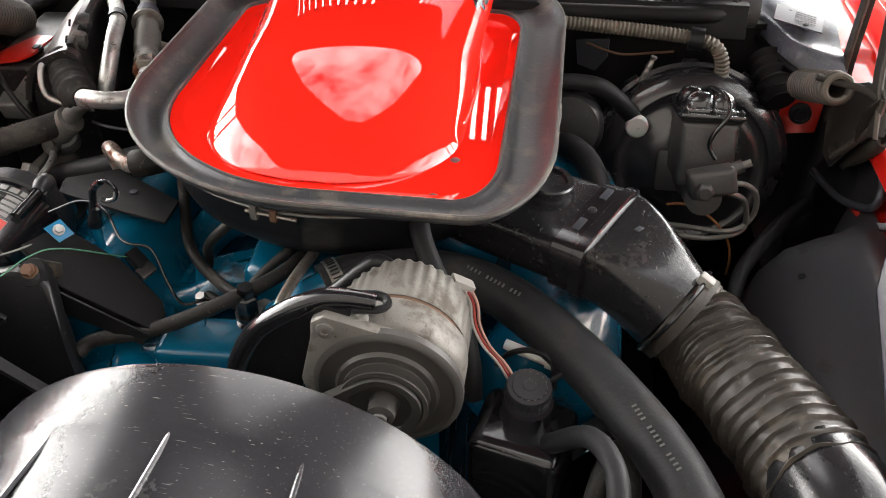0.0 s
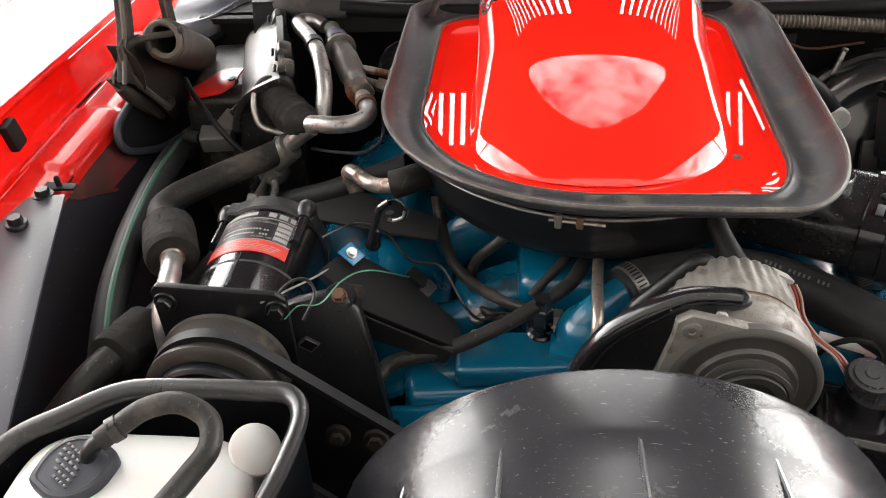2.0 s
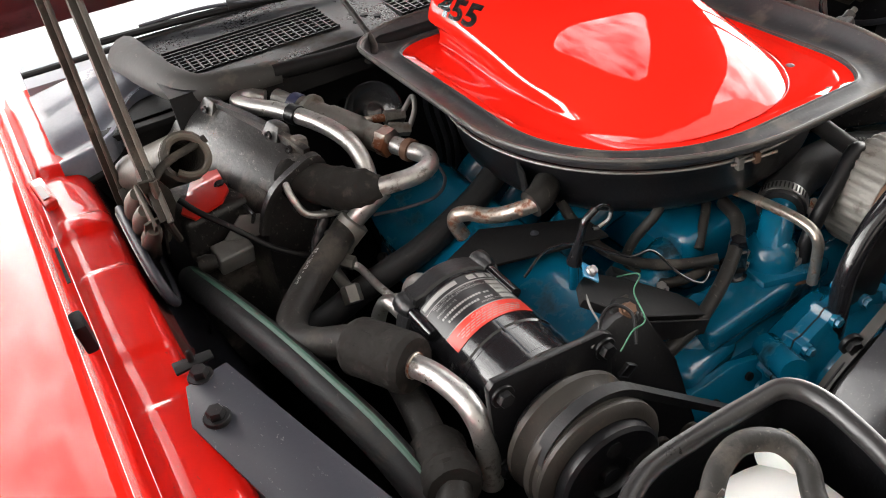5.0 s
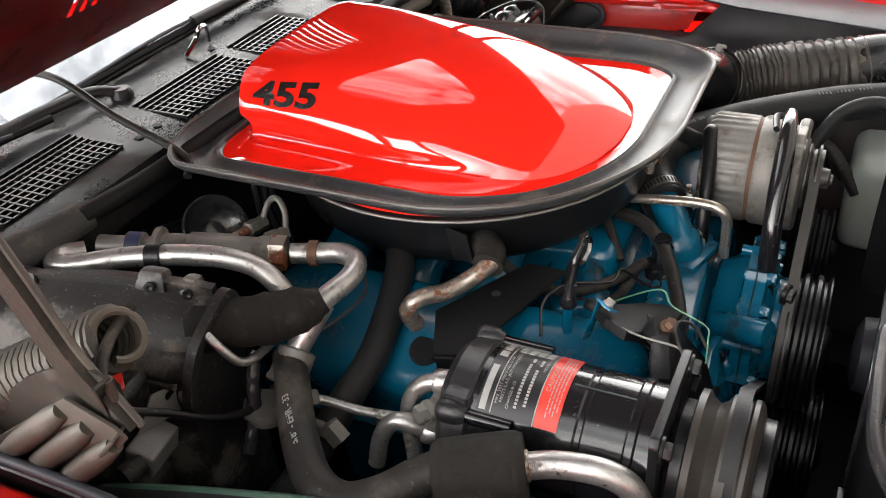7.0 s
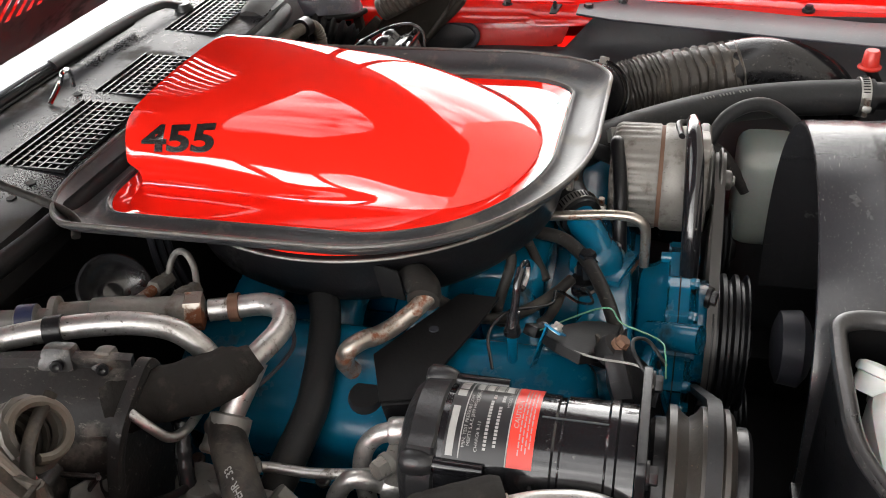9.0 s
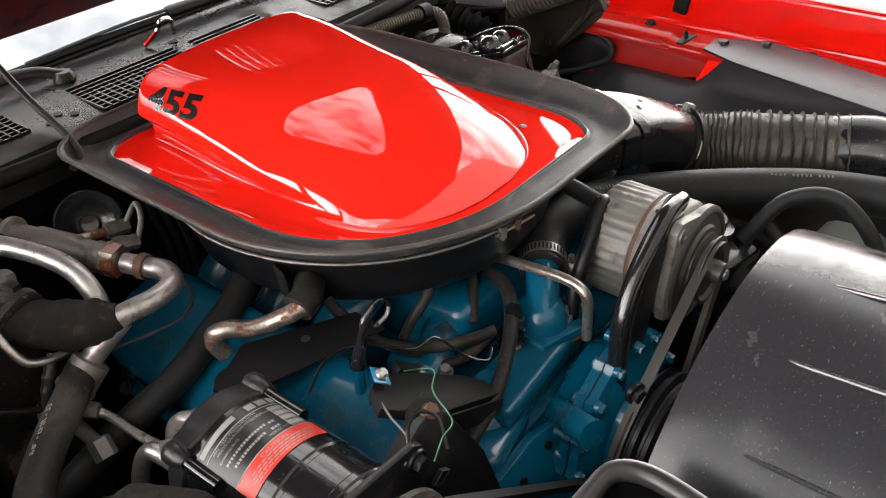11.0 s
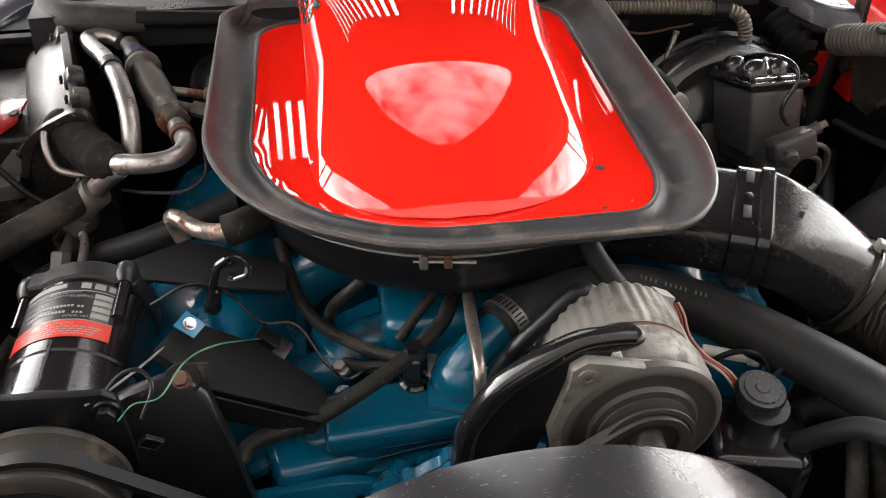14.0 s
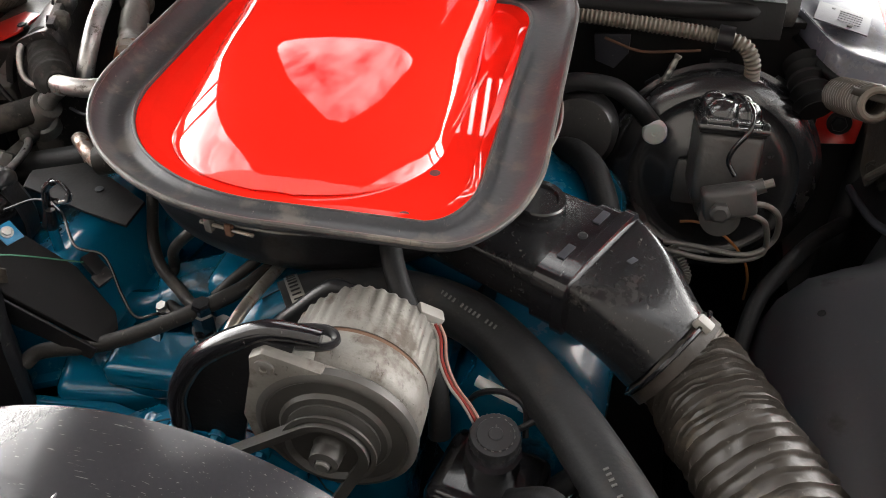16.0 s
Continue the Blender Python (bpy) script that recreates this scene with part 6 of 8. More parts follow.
def on_shell(parent, name, a0, a1, y0, y1, material, lift, label=""):
    """A thin patch wrapped on the compressor shell between two angles (degrees) and two stations along it."""
    bm = bmesh.new()
    rings = []
    for k in range(13):
        q = radians(a0 + (a1 - a0) * k / 12)
        rings.append([Vector((CX + r * math.cos(q), y, CZ + r * math.sin(q))) for y, r in ((y0, CR + lift), (y1, CR + lift), (y1, CR - 0.0005), (y0, CR - 0.0005))])
    ring_loft(bm, rings)
    return part(name, bm, material, parent, label)


lab = on_shell(comp, "label", 50, 138, -0.046, -0.121, LABEL_BLACK, 0.0006, "black and red paper label with white print")
on_shell(lab, "red_band", 50, 138, -0.1000, -0.121, LABEL_RED, 0.0010)
on_shell(lab, "border", 50, 138, -0.0986, -0.0996, INK, 0.0010)
on_shell(lab, "title_bar", 94, 135, -0.0485, -0.0545, INK, 0.0010)
on_shell(lab, "rule", 52, 136, -0.0590, -0.0600, INK, 0.0010)
for k, (a, w) in enumerate(((53, 6), (62, 9), (74, 8))):
    on_shell(lab, "logo_block", a, a + w, -0.0485, -0.0560, INK, 0.0010)
for k in range(4):
    on_shell(lab, "field", 54, 69, -0.0630 - 0.0088 * k, -0.0690 - 0.0088 * k, INK, 0.0010)
    on_shell(lab, "field_edge", 54, 69, -0.0703 - 0.0088 * k, -0.0707 - 0.0088 * k, INK, 0.0010)


def shell_print(body, size, mid, y):
    """Small letters wrapped round the shell, reading from the outer side inward."""
    letters = text_mesh(body, size, 0.0)
    for v in letters.verts:
        q = radians(mid) - v.co.x / CR
        v.co = Vector((CX + (CR + 0.0014) * math.cos(q), y + v.co.y * 0.9, CZ + (CR + 0.0014) * math.sin(q)))
    return part("print", letters, INK, lab)


shell_print("CAUTION", 0.0066, 94, -0.1048)
shell_print("MIN. TEST PRESSURE LOW", 0.0044, 104, -0.0628)
shell_print("MEETS S.A.E. J639 HIGH SIDE", 0.0044, 101, -0.0668)
shell_print("CODE NO.", 0.0042, 79, -0.0680)
shell_print("CHARGE R-12", 0.0042, 118, -0.0735)
shell_print("MODEL NO.", 0.0042, 80, -0.0950)
for a0, a1, y in ((84, 130, -0.0790), (76, 82, -0.0800), (90, 128, -0.0870), (76, 86, -0.0880)):
    for k in range(int((a1 - a0) / 3)):
        on_shell(lab, "print_bar", a0 + 3 * k, a0 + 3 * k + 2.0, y, y - 0.0026, INK, 0.0010)
for k in range(4):
    a0, a1 = 58 + 2 * k, 132 - 5 * (k % 2)
    for j in range(int((a1 - a0) / 6)):
        on_shell(lab, "print_bar", a0 + 6 * j, a0 + 6 * j + 4.6, -0.1080 - 0.0030 * k, -0.1089 - 0.0030 * k, INK, 0.0013)

# compressor brackets on the engine
brk = thing("compressor_bracket", (-0.26, -0.19, 0.70), "black pressed steel compressor bracket with a large bolt", "bracket")
part("face", slab([(-0.318, -0.197, 0.872), (-0.300, -0.192, 0.878), (-0.274, -0.184, 0.881), (-0.248, -0.182, 0.879), (-0.236, -0.185, 0.866), (-0.220, -0.215, 0.82), (-0.205, -0.232, 0.74), (-0.21, -0.24, 0.66), (-0.31, -0.24, 0.66), (-0.318, -0.225, 0.78)][::-1], 0.02, 0.006), BLACK, brk)
part("boss", lathe([(0.016, -0.016), (0.017, -0.004), (0.015, 0.0), (0, 0.0)], (-0.2555, -0.178, 0.876), (0.05, -0.55, 0.83), 22), BLACK_DULL, brk)
part("bolt", hexbolt((-0.2555, -0.1795, 0.8785), (0.05, -0.55, 0.83), 0.0068, 0.008, 1.2), RUST, brk, "brown rusted bolt head")
part("square_hole", box((0.017, 0.004, 0.015), (-0.284, -0.213, 0.843), 0.0008, (12, 40, 8)), BLACK_DULL, brk, "square punched hole")
part("hole_rim", tube([(-0.284 + 0.0105 * math.cos(q), -0.2155 - 0.002 * math.sin(q), 0.843 + 0.0105 * math.sin(q)) for q in (math.pi / 2 * k + 0.1 for k in range(5))], 0.0007, 6, 1), BLACK_GREY, brk)
for x, z in ((-0.262, 0.74), (-0.222, 0.735)):
    part("bolt", hexbolt((x, -0.242, z), (0, -1, 0.1), 0.008, 0.007, 1.7), HINGE_DARK, brk)
strut = thing("bracket_strut", (-0.19, -0.14, 0.78), "thin black sheet steel strut from the bracket to the intake", "bracket")
part("sheet", slab([(-0.282, -0.146, 0.884), (-0.268, -0.122, 0.884), (-0.245, -0.106, 0.874), (-0.196, -0.108, 0.842), (-0.146, -0.134, 0.813), (-0.136, -0.150, 0.808), (-0.141, -0.176, 0.809), (-0.236, -0.169, 0.852)][::-1], 0.010, 0.0015), BLACK_DULL, strut, "", 18)
part("side_flange", slab([(-0.265, -0.150, 0.874), (-0.236, -0.171, 0.848), (-0.143, -0.179, 0.806), (-0.152, -0.181, 0.792), (-0.232, -0.178, 0.822), (-0.262, -0.150, 0.856)], 0.0025, 0.0008), BLACK, strut, "", 18)
part("lug", slab([(-0.250, -0.160, 0.879), (-0.236, -0.154, 0.872), (-0.238, -0.158, 0.846), (-0.248, -0.163, 0.848)], 0.003, 0.0008), HINGE_DARK, strut)
part("threaded_stud", tube([(-0.262, -0.140, 0.860), (-0.252, -0.152, 0.861)], 0.0042, 8, 3), mat("dull_brass", (0.30, 0.17, 0.06), 0.45, 0.7, vary=0.25), strut, "dull brass threaded stud")
rear = thing("rear_bracket", (-0.26, 0.02, 0.80), "black steel strap bracket behind the compressor", "bracket")
part("strap", slab([(x, y, 0.850 + 0.05 * (x + 0.25)) for x, y in ((-0.335, 0.035), (-0.275, 0.060), (-0.170, -0.005), (-0.170, -0.048), (-0.228, -0.031), (-0.326, 0.004))][::-1], 0.004, 0.001), BLACK_DULL, rear)
part("leg", slab([(-0.334, 0.034, 0.843), (-0.326, 0.005, 0.843), (-0.320, 0.006, 0.800), (-0.328, 0.030, 0.800)], 0.004, 0.001), BLACK, rear)
part("hole", lathe([(0.005, 0), (0.005, 0.001), (0.003, 0.0012), (0, 0.0012)], (-0.232, 0.008, 0.8522), (0, 0, 1), 14), BLACK_GREY, rear)
tab = thing("blue_bracket_tab", (-0.25, -0.11, 0.86), "light blue painted steel tab with a zinc bolt", "bracket")
part("tab", slab([(-0.265, -0.125, 0.892), (-0.254, -0.109, 0.894), (-0.239, -0.114, 0.880), (-0.249, -0.129, 0.878)][::-1], 0.002, 0.0006), mat("bright_blue_paint", (0.008, 0.16, 0.32), 0.35, vary=0.15, coat=0.3, dirt=(0.02, 0.08, 0.13), dirt_amount=0.2), tab)
part("stem", slab([(-0.254, -0.109, 0.891), (-0.246, -0.111, 0.885), (-0.236, -0.090, 0.80), (-0.243, -0.084, 0.80)], 0.002, 0.0006), BLUE, tab)
part("bolt", hexbolt((-0.2520, -0.1195, 0.8872), (0.55, -0.45, 0.7), 0.0048, 0.006, 1.3), ALUM, tab)
dip = thing("dipstick", (-0.235, -0.078, 0.80), "black handled oil dipstick with a bright wire loop", "dipstick")
part("tube", tube([(-0.240, -0.074, 0.80), (-0.239, -0.074, 0.866)], 0.0055, 12, 3), BLUE, dip)
part("grip", lathe([(0.008, 0), (0.009, 0.004), (0.007, 0.012), (0.006, 0.026), (0, 0.028)], (-0.239, -0.074, 0.862), (0.25, -0.05, 1), 16), BLACK_GLOSS, dip)
part("shaft", tube([(-0.237, -0.075, 0.880), (-0.231, -0.077, 0.900), (-0.226, -0.078, 0.915), (-0.214, -0.080, 0.926)], 0.0042, 10, 6), BLACK_GLOSS, dip)
part("loop", tube([(-0.228, -0.078, 0.908), (-0.221, -0.079, 0.922), (-0.207, -0.081, 0.928), (-0.197, -0.083, 0.920), (-0.200, -0.083, 0.908), (-0.212, -0.081, 0.902), (-0.218, -0.080, 0.903)], 0.0030, 10, 8, flat=0.6), BLACK_GLOSS, dip)
part("tip", tube([(-0.197, -0.0832, 0.916), (-0.200, -0.0832, 0.908), (-0.211, -0.0812, 0.9022)], 0.0034, 10, 6, flat=0.6), ALUM, dip, "bright bare metal end")
solo("green_wire", tube([(-0.300, -0.222, 0.883), (-0.285, -0.220, 0.898), (-0.265, -0.214, 0.897), (-0.249, -0.180, 0.899), (-0.225, -0.160, 0.896), (-0.196, -0.092, 0.834)], 0.0008, 8, 8), WIRE_GREEN, "thin green wire to a clip on the strut", "wire")
solo("black_wire", tube([(-0.318, -0.212, 0.89), (-0.300, -0.195, 0.905), (-0.282, -0.192, 0.908), (-0.272, -0.205, 0.90), (-0.282, -0.222, 0.882)], 0.0018, 8, 8), BLACK, "thin black wire looped at the switch", "wire")
solo("white_wire", tube([(-0.325, -0.212, 0.894), (-0.305, -0.200, 0.898), (-0.285, -0.160, 0.885), (-0.268, -0.128, 0.878)], 0.0011, 8, 8), WIRE_GREY, "thin grey wire by the compressor plate", "wire")
clip = thing("wire_clip", (-0.186, -0.096, 0.815), "chunky dusty black wire clip on the strut", "clip")
part("body", box((0.026, 0.016, 0.012), (-0.190, -0.090, 0.830), 0.002, (0, 33, -25)), BLACK, clip)
part("jaw", box((0.014, 0.020, 0.009), (-0.178, -0.098, 0.822), 0.002, (10, 33, -25)), PLASTIC_OLD, clip)
solo("ground_wire", tube([(-0.297, -0.066, 0.868), (-0.261, -0.056, 0.880), (-0.226, -0.069, 0.880), (-0.192, -0.105, 0.868), (-0.160, -0.108, 0.862), (-0.138, -0.128, 0.832), (-0.118, -0.142, 0.818), (-0.095, -0.132, 0.818), (-0.072, -0.122, 0.80)], 0.0016, 8, 8), BLACK_GLOSS, "thin black wire running across the brackets", "wire")

# vacuum and heater hoses over the intake
for label, r, pts in (
    ("grey-black vacuum hose running across the intake", 0.0082, [(-0.220, -0.197, 0.785), (-0.206, -0.183, 0.792), (-0.150, -0.172, 0.802), (-0.103, -0.155, 0.815), (-0.057, -0.130, 0.828), (-0.022, -0.098, 0.834), (-0.006, -0.060, 0.832)]),
    ("grey-black vacuum hose dropping to the intake", 0.0066, [(-0.178, 0.030, 0.862), (-0.173, 0.014, 0.841), (-0.160, -0.022, 0.815), (-0.140, -0.050, 0.803), (-0.112, -0.072, 0.797), (-0.085, -0.095, 0.800), (-0.062, -0.112, 0.806)]),
    ("grey-black vacuum hose looped on the intake", 0.0062, [(-0.085, -0.040, 0.862), (-0.102, -0.048, 0.850), (-0.126, -0.040, 0.820), (-0.133, -0.037, 0.792), (-0.128, -0.062, 0.780), (-0.114, -0.084, 0.778), (-0.088, -0.096, 0.782), (-0.060, -0.100, 0.788)]),
    ("grey-black vacuum hose beside the thermostat", 0.0058, [(-0.018, -0.044, 0.838), (-0.027, -0.054, 0.831), (-0.045, -0.068, 0.818), (-0.063, -0.082, 0.802)]),
):
    solo("vacuum_hose", tube(pts, r, 14, 8), RUBBER_OLD, label, "hose", "vacuum hoses")
solo("crankcase_hose", tube([(0.125, -0.06, 0.90), (0.135, -0.085, 0.885), (0.155, -0.115, 0.862), (0.180, -0.140, 0.838), (0.195, -0.165, 0.80), (0.20, -0.18, 0.76)], 0.011, 14, 8), RUBBER, "black rubber hose beside the alternator", "hose")
solo("heater_hose", tube([(-0.17, 0.16, 0.858), (-0.205, 0.138, 0.852), (-0.24, 0.126, 0.840), (-0.29, 0.116, 0.825), (-0.331, 0.112, 0.812), (-0.375, 0.117, 0.797), (-0.415, 0.123, 0.781), (-0.455, 0.128, 0.762), (-0.49, 0.15, 0.73)], 0.0168, 18, 8), RUBBER, "black rubber heater hose across the valve cover", "hose")
for x in (-0.17, -0.155, -0.14):
    solo("firewall_wire", tube([(x, 0.36, 0.90), (x - 0.005, 0.355, 0.85), (x + 0.005, 0.35, 0.78), (x, 0.35, 0.70)], 0.004, 8, 6), BLACK_GREY, "black spark plug wire behind the engine", "wire", "spark plug wires")

# compressor lines
solo("suction_hose", tube([(-0.392, 0.168, 0.850), (-0.423, 0.145, 0.845), (-0.471, 0.108, 0.840), (-0.512, 0.066, 0.838), (-0.524, 0.030, 0.840), (-0.512, -0.002, 0.848), (-0.490, -0.028, 0.858), (-0.476, -0.05, 0.865)], 0.0175, 20, 8), RUBBER_OLD, "thick dusty rubber suction hose with worn white print", "hose")
letters = text_mesh('5/8" - EHR - 33', 0.0105, 0.0, 0.0002)
h0, h1 = Vector((-0.425, 0.1435, 0.8455)), Vector((-0.505, 0.073, 0.838))
hd = (h1 - h0).normalized()
hs = Vector((0, 0, 1)).cross(hd).normalized()
hn = hd.cross(hs)
for v in letters.verts:
    q = radians(118) + v.co.y / 0.0178
    v.co = h0.lerp(h1, 0.5) - hd * v.co.x * 0.95 + 0.0181 * (math.sin(q) * hn + math.cos(q) * hs)
part("hose_print", letters, INK, bpy.data.objects["suction_hose"])
FA = [Vector((-0.486, -0.040, 0.862)), Vector((-0.455, -0.110, 0.869))]
fd = (FA[1] - FA[0]).normalized()
muff = thing("foam_sleeve", (-0.48, -0.06, 0.82), "cracked black foam sleeve round the suction line", "sleeve", "foam sleeves")
part("foam", lathe([(0.016, 0.0), (0.026, 0.001), (0.0295, 0.006)] + [(0.0300, 0.008 + ((FA[1] - FA[0]).length - 0.016) * k / 24) for k in range(25)] + [(0.0295, (FA[1] - FA[0]).length - 0.006), (0.027, (FA[1] - FA[0]).length), (0.016, (FA[1] - FA[0]).length)], FA[0], fd, 96, wobble=lambda q, h: 1 + 0.03 * noise.noise((q * 9, h * 60, 0)) - 0.05 * max(0.0, 1 - 14 * abs(noise.noise((q * 11, h * 90, 5)))) ), FOAM, muff)
part("pipe_end", lathe([(0.006, 0), (0.0135, 0), (0.0135, 0.004), (0.0125, 0.005), (0.006, 0.005)], FA[1] - fd * 0.002, fd, 24), RUSTY, muff)
solo("suction_pipe", tube([FA[1] - fd * 0.01, (-0.447, -0.135, 0.872), (-0.440, -0.172, 0.870), (-0.438, -0.195, 0.856), (-0.437, -0.203, 0.825), (-0.437, -0.205, 0.78)], 0.0115, 16, 8), ALUM, "bare aluminium suction pipe", "pipe")
solo("lower_hose", tube([(-0.445, 0.02, 0.785), (-0.450, -0.05, 0.80), (-0.462, -0.12, 0.815), (-0.475, -0.175, 0.822)], 0.0165, 16, 8), RUBBER_OLD, "dusty grey lower air conditioning hose", "hose")
FB = [Vector((-0.472, -0.165, 0.82)), Vector((-0.488, -0.235, 0.832))]
gd = (FB[1] - FB[0]).normalized()
muff2 = thing("foam_sleeve", (-0.48, -0.20, 0.79), "crumbling black foam sleeve on the lower line", "sleeve", "foam sleeves")
part("foam", lathe([(0.015, 0.0), (0.023, 0.002), (0.0265, 0.006)] + [(0.0265 + 0.0008 * (k % 2), 0.008 + 0.003 * k) for k in range(18)] + [(0.024, 0.066), (0.012, 0.068)], FB[0], gd, 64, wobble=lambda q, h: 1 + 0.07 * noise.noise((q * 9, h * 80, 4)) + 0.04 * noise.noise((q * 40, h * 260, 1))), FOAM, muff2)
solo("lower_hose", tube([FB[1] - gd * 0.01, (-0.505, -0.26, 0.822), (-0.535, -0.31, 0.79), (-0.56, -0.37, 0.74)], 0.0165, 16, 8), RUBBER_OLD, "dusty grey-black lower hose running forward", "hose")
gp = [(-0.575, 0.285, 0.78), (-0.578, 0.24, 0.806), (-0.565, 0.15, 0.826), (-0.548, 0.04, 0.842), (-0.532, -0.06, 0.846), (-0.515, -0.155, 0.838), (-0.50, -0.24, 0.80), (-0.49, -0.30, 0.74)]
gh = thing("striped_hose", (-0.54, 0.0, 0.74), "black rubber hose with a faded green stripe", "hose")
part("hose", tube(gp, 0.0175, 20, 8), RUBBER, gh)
part("stripe", tube([(x + 0.004, y, z + 0.0145) for x, y, z in gp], 0.0048, 8, 8, flat=0.9), GREEN, gh, "faded green stripe")
manifold = thing("compressor_fittings", (-0.40, 0.03, 0.80), "bare metal refrigerant fittings on the compressor", "fittings")
part("upper_port", lathe([(0, 0), (0.0115, 0), (0.0125, 0.004), (0.0125, 0.014), (0.011, 0.017), (0, 0.018)], (-0.372, -0.004, 0.852), (-0.2, 1, 0), 24), ALUM, manifold)
part("upper_pipe", tube([(-0.374, 0.006, 0.852), (-0.378, 0.022, 0.848), (-0.383, 0.034, 0.835), (-0.386, 0.039, 0.815), (-0.390, 0.038, 0.79), (-0.40, 0.03, 0.76)], 0.0088, 14, 8), ALUM, manifold)
part("lower_port", lathe([(0, 0), (0.0115, 0), (0.0125, 0.004), (0.0125, 0.014), (0.011, 0.017), (0, 0.018)], (-0.398, 0.000, 0.808), (-0.2, 1, 0.1), 24), ALUM, manifold)
part("lower_pipe", tube([(-0.402, 0.012, 0.811), (-0.407, 0.027, 0.820), (-0.411, 0.042, 0.821), (-0.416, 0.056, 0.80), (-0.425, 0.06, 0.77)], 0.0088, 14, 8), ALUM, manifold)
part("block", box((0.032, 0.016, 0.030), (-0.392, 0.004, 0.830), 0.005), ALUM_CAST, manifold)
part("bolt", hexbolt((-0.404, 0.008, 0.840), (-0.8, 0.5, 0.1), 0.010, 0.012, 1.1), ALUM_CAST, manifold)
part("service_pipe", tube([(-0.414, 0.135, 0.822), (-0.405, 0.12, 0.815), (-0.402, 0.08, 0.812), (-0.398, 0.03, 0.818), (-0.395, 0.008, 0.826)], 0.005, 10, 8), ALUM, manifold)
part("service_nut", lathe([(0.009, 0), (0.009, 0.016), (0.006, 0.018), (0, 0.018)], (-0.420, 0.142, 0.824), (0.6, -0.7, -0.2), 6), ALUM_DARK, manifold)

fit_t = thing("service_fitting", (-0.426, 0.186, 0.74), "dull grey metal service valve on the refrigerant line", "valve")
part("disc", lathe([(0, -0.010), (0.016, -0.010), (0.022, -0.006), (0.0225, 0.004), (0.020, 0.008), (0.010, 0.010), (0, 0.010)], (-0.426, 0.186, 0.801), (0.1, -0.3, 1), 28), ALUM_DARK, fit_t)
part("stem", tube([(-0.426, 0.186, 0.801), (-0.428, 0.142, 0.802), (-0.431, 0.098, 0.802)], 0.0075, 12, 4), ALUM_DARK, fit_t)
part("nut", lathe([(0.012, -0.008), (0.012, 0.012), (0.009, 0.014), (0, 0.014)], (-0.431, 0.098, 0.802), (0.1, 0.6, 0.6), 6), ALUM_DARK, fit_t)

# heater box and lines above it
hb = thing("heater_box", (-0.48, 0.35, 0.62), "weathered black heater and evaporator box with raised bosses", "heater box")
bm = bmesh.new()
rings = []
for k in range(15):
    y = 0.226 + 0.246 * k / 14
    f = k / 14
    lx, lz = -0.452 - 0.066 * f, 0.901 - 0.008 * f + 0.006 * math.sin(math.pi * f)
    rx, rz = -0.402 - 0.066 * f, 0.921 + 0.010 * math.sin(math.pi * f * 0.8)
    sec = [(lx - 0.032, 0.60), (lx - 0.030, lz - 0.10), (lx - 0.024, lz - 0.045), (lx - 0.013, lz - 0.016), (lx - 0.005, lz - 0.005), (lx + 0.004, lz + 0.001)]
    sec += [(lx + (rx - lx) * q, lz + (rz - lz) * q + 0.004 * math.sin(math.pi * q)) for q in (0.25, 0.5, 0.75)]
    sec += [(rx - 0.004, rz + 0.001), (rx + 0.004, rz - 0.004), (rx + 0.010, rz - 0.016), (rx + 0.012, rz - 0.06), (rx + 0.012, 0.60)]
    rings.append([Vector((x, y, z)) for x, z in sec])
ring_loft(bm, rings, False, False)
bm.verts.ensure_lookup_table()
bm.faces.new([v for v in bm.verts[:len(rings[0])]])
part("case", bm, HEATER, hb, "", 32)
part("face_flange", ribbon([(-0.483, 0.2235, 0.845), (-0.474, 0.2225, 0.872), (-0.462, 0.2215, 0.892), (-0.448, 0.2210, 0.9045), (-0.426, 0.2210, 0.9155), (-0.404, 0.2215, 0.9235), (-0.394, 0.2225, 0.914), (-0.390, 0.2235, 0.890)], [0.006, 0.006, 0.006], 0.003, (0, 1, 0)), HEATER, hb)
part("ridge", ribbon([(-0.404, 0.232, 0.925), (-0.414, 0.270, 0.931), (-0.432, 0.34, 0.935), (-0.453, 0.42, 0.932)], [0.005, 0.005], 0.004, (1, 0, 0)), HEATER, hb)
for x, y, z, n in ((-0.456, 0.428, 0.930, 0.036), (-0.416, 0.294, 0.934, 0.036), (-0.405, 0.258, 0.926, 0.022)):
    b = part("boss", box((0.026, n, 0.022), (x, y, z), 0.006, (6, 18, 14), seg=2, taper=0.72), HEATER, hb)
    part("screw", lathe([(0.0055, 0), (0.0055, 0.003), (0.003, 0.0032), (0, 0.001)], (x - 0.0135, y - 0.006, z + 0.001), (-0.9, -0.35, 0.25), 10), BLACK, b)
part("lower_case", box((0.125, 0.20, 0.26), (-0.512, 0.366, 0.745), 0.012, (0, 0, 4), seg=3), HEATER, hb)
for pts in (((-0.487, 0.232, 0.870), (-0.487, 0.300, 0.862)), ((-0.487, 0.232, 0.870), (-0.4885, 0.262, 0.835), (-0.4885, 0.290, 0.822))):
    part("pressed_bead", tube(pts, 0.0028, 8, 4), HEATER, hb)
part("seam", ribbon([(-0.4615, 0.232, 0.890), (-0.480, 0.32, 0.889), (-0.505, 0.42, 0.884)], [0.003, 0.003], 0.0014, (0.3, 0, 1)), HEATER, hb)
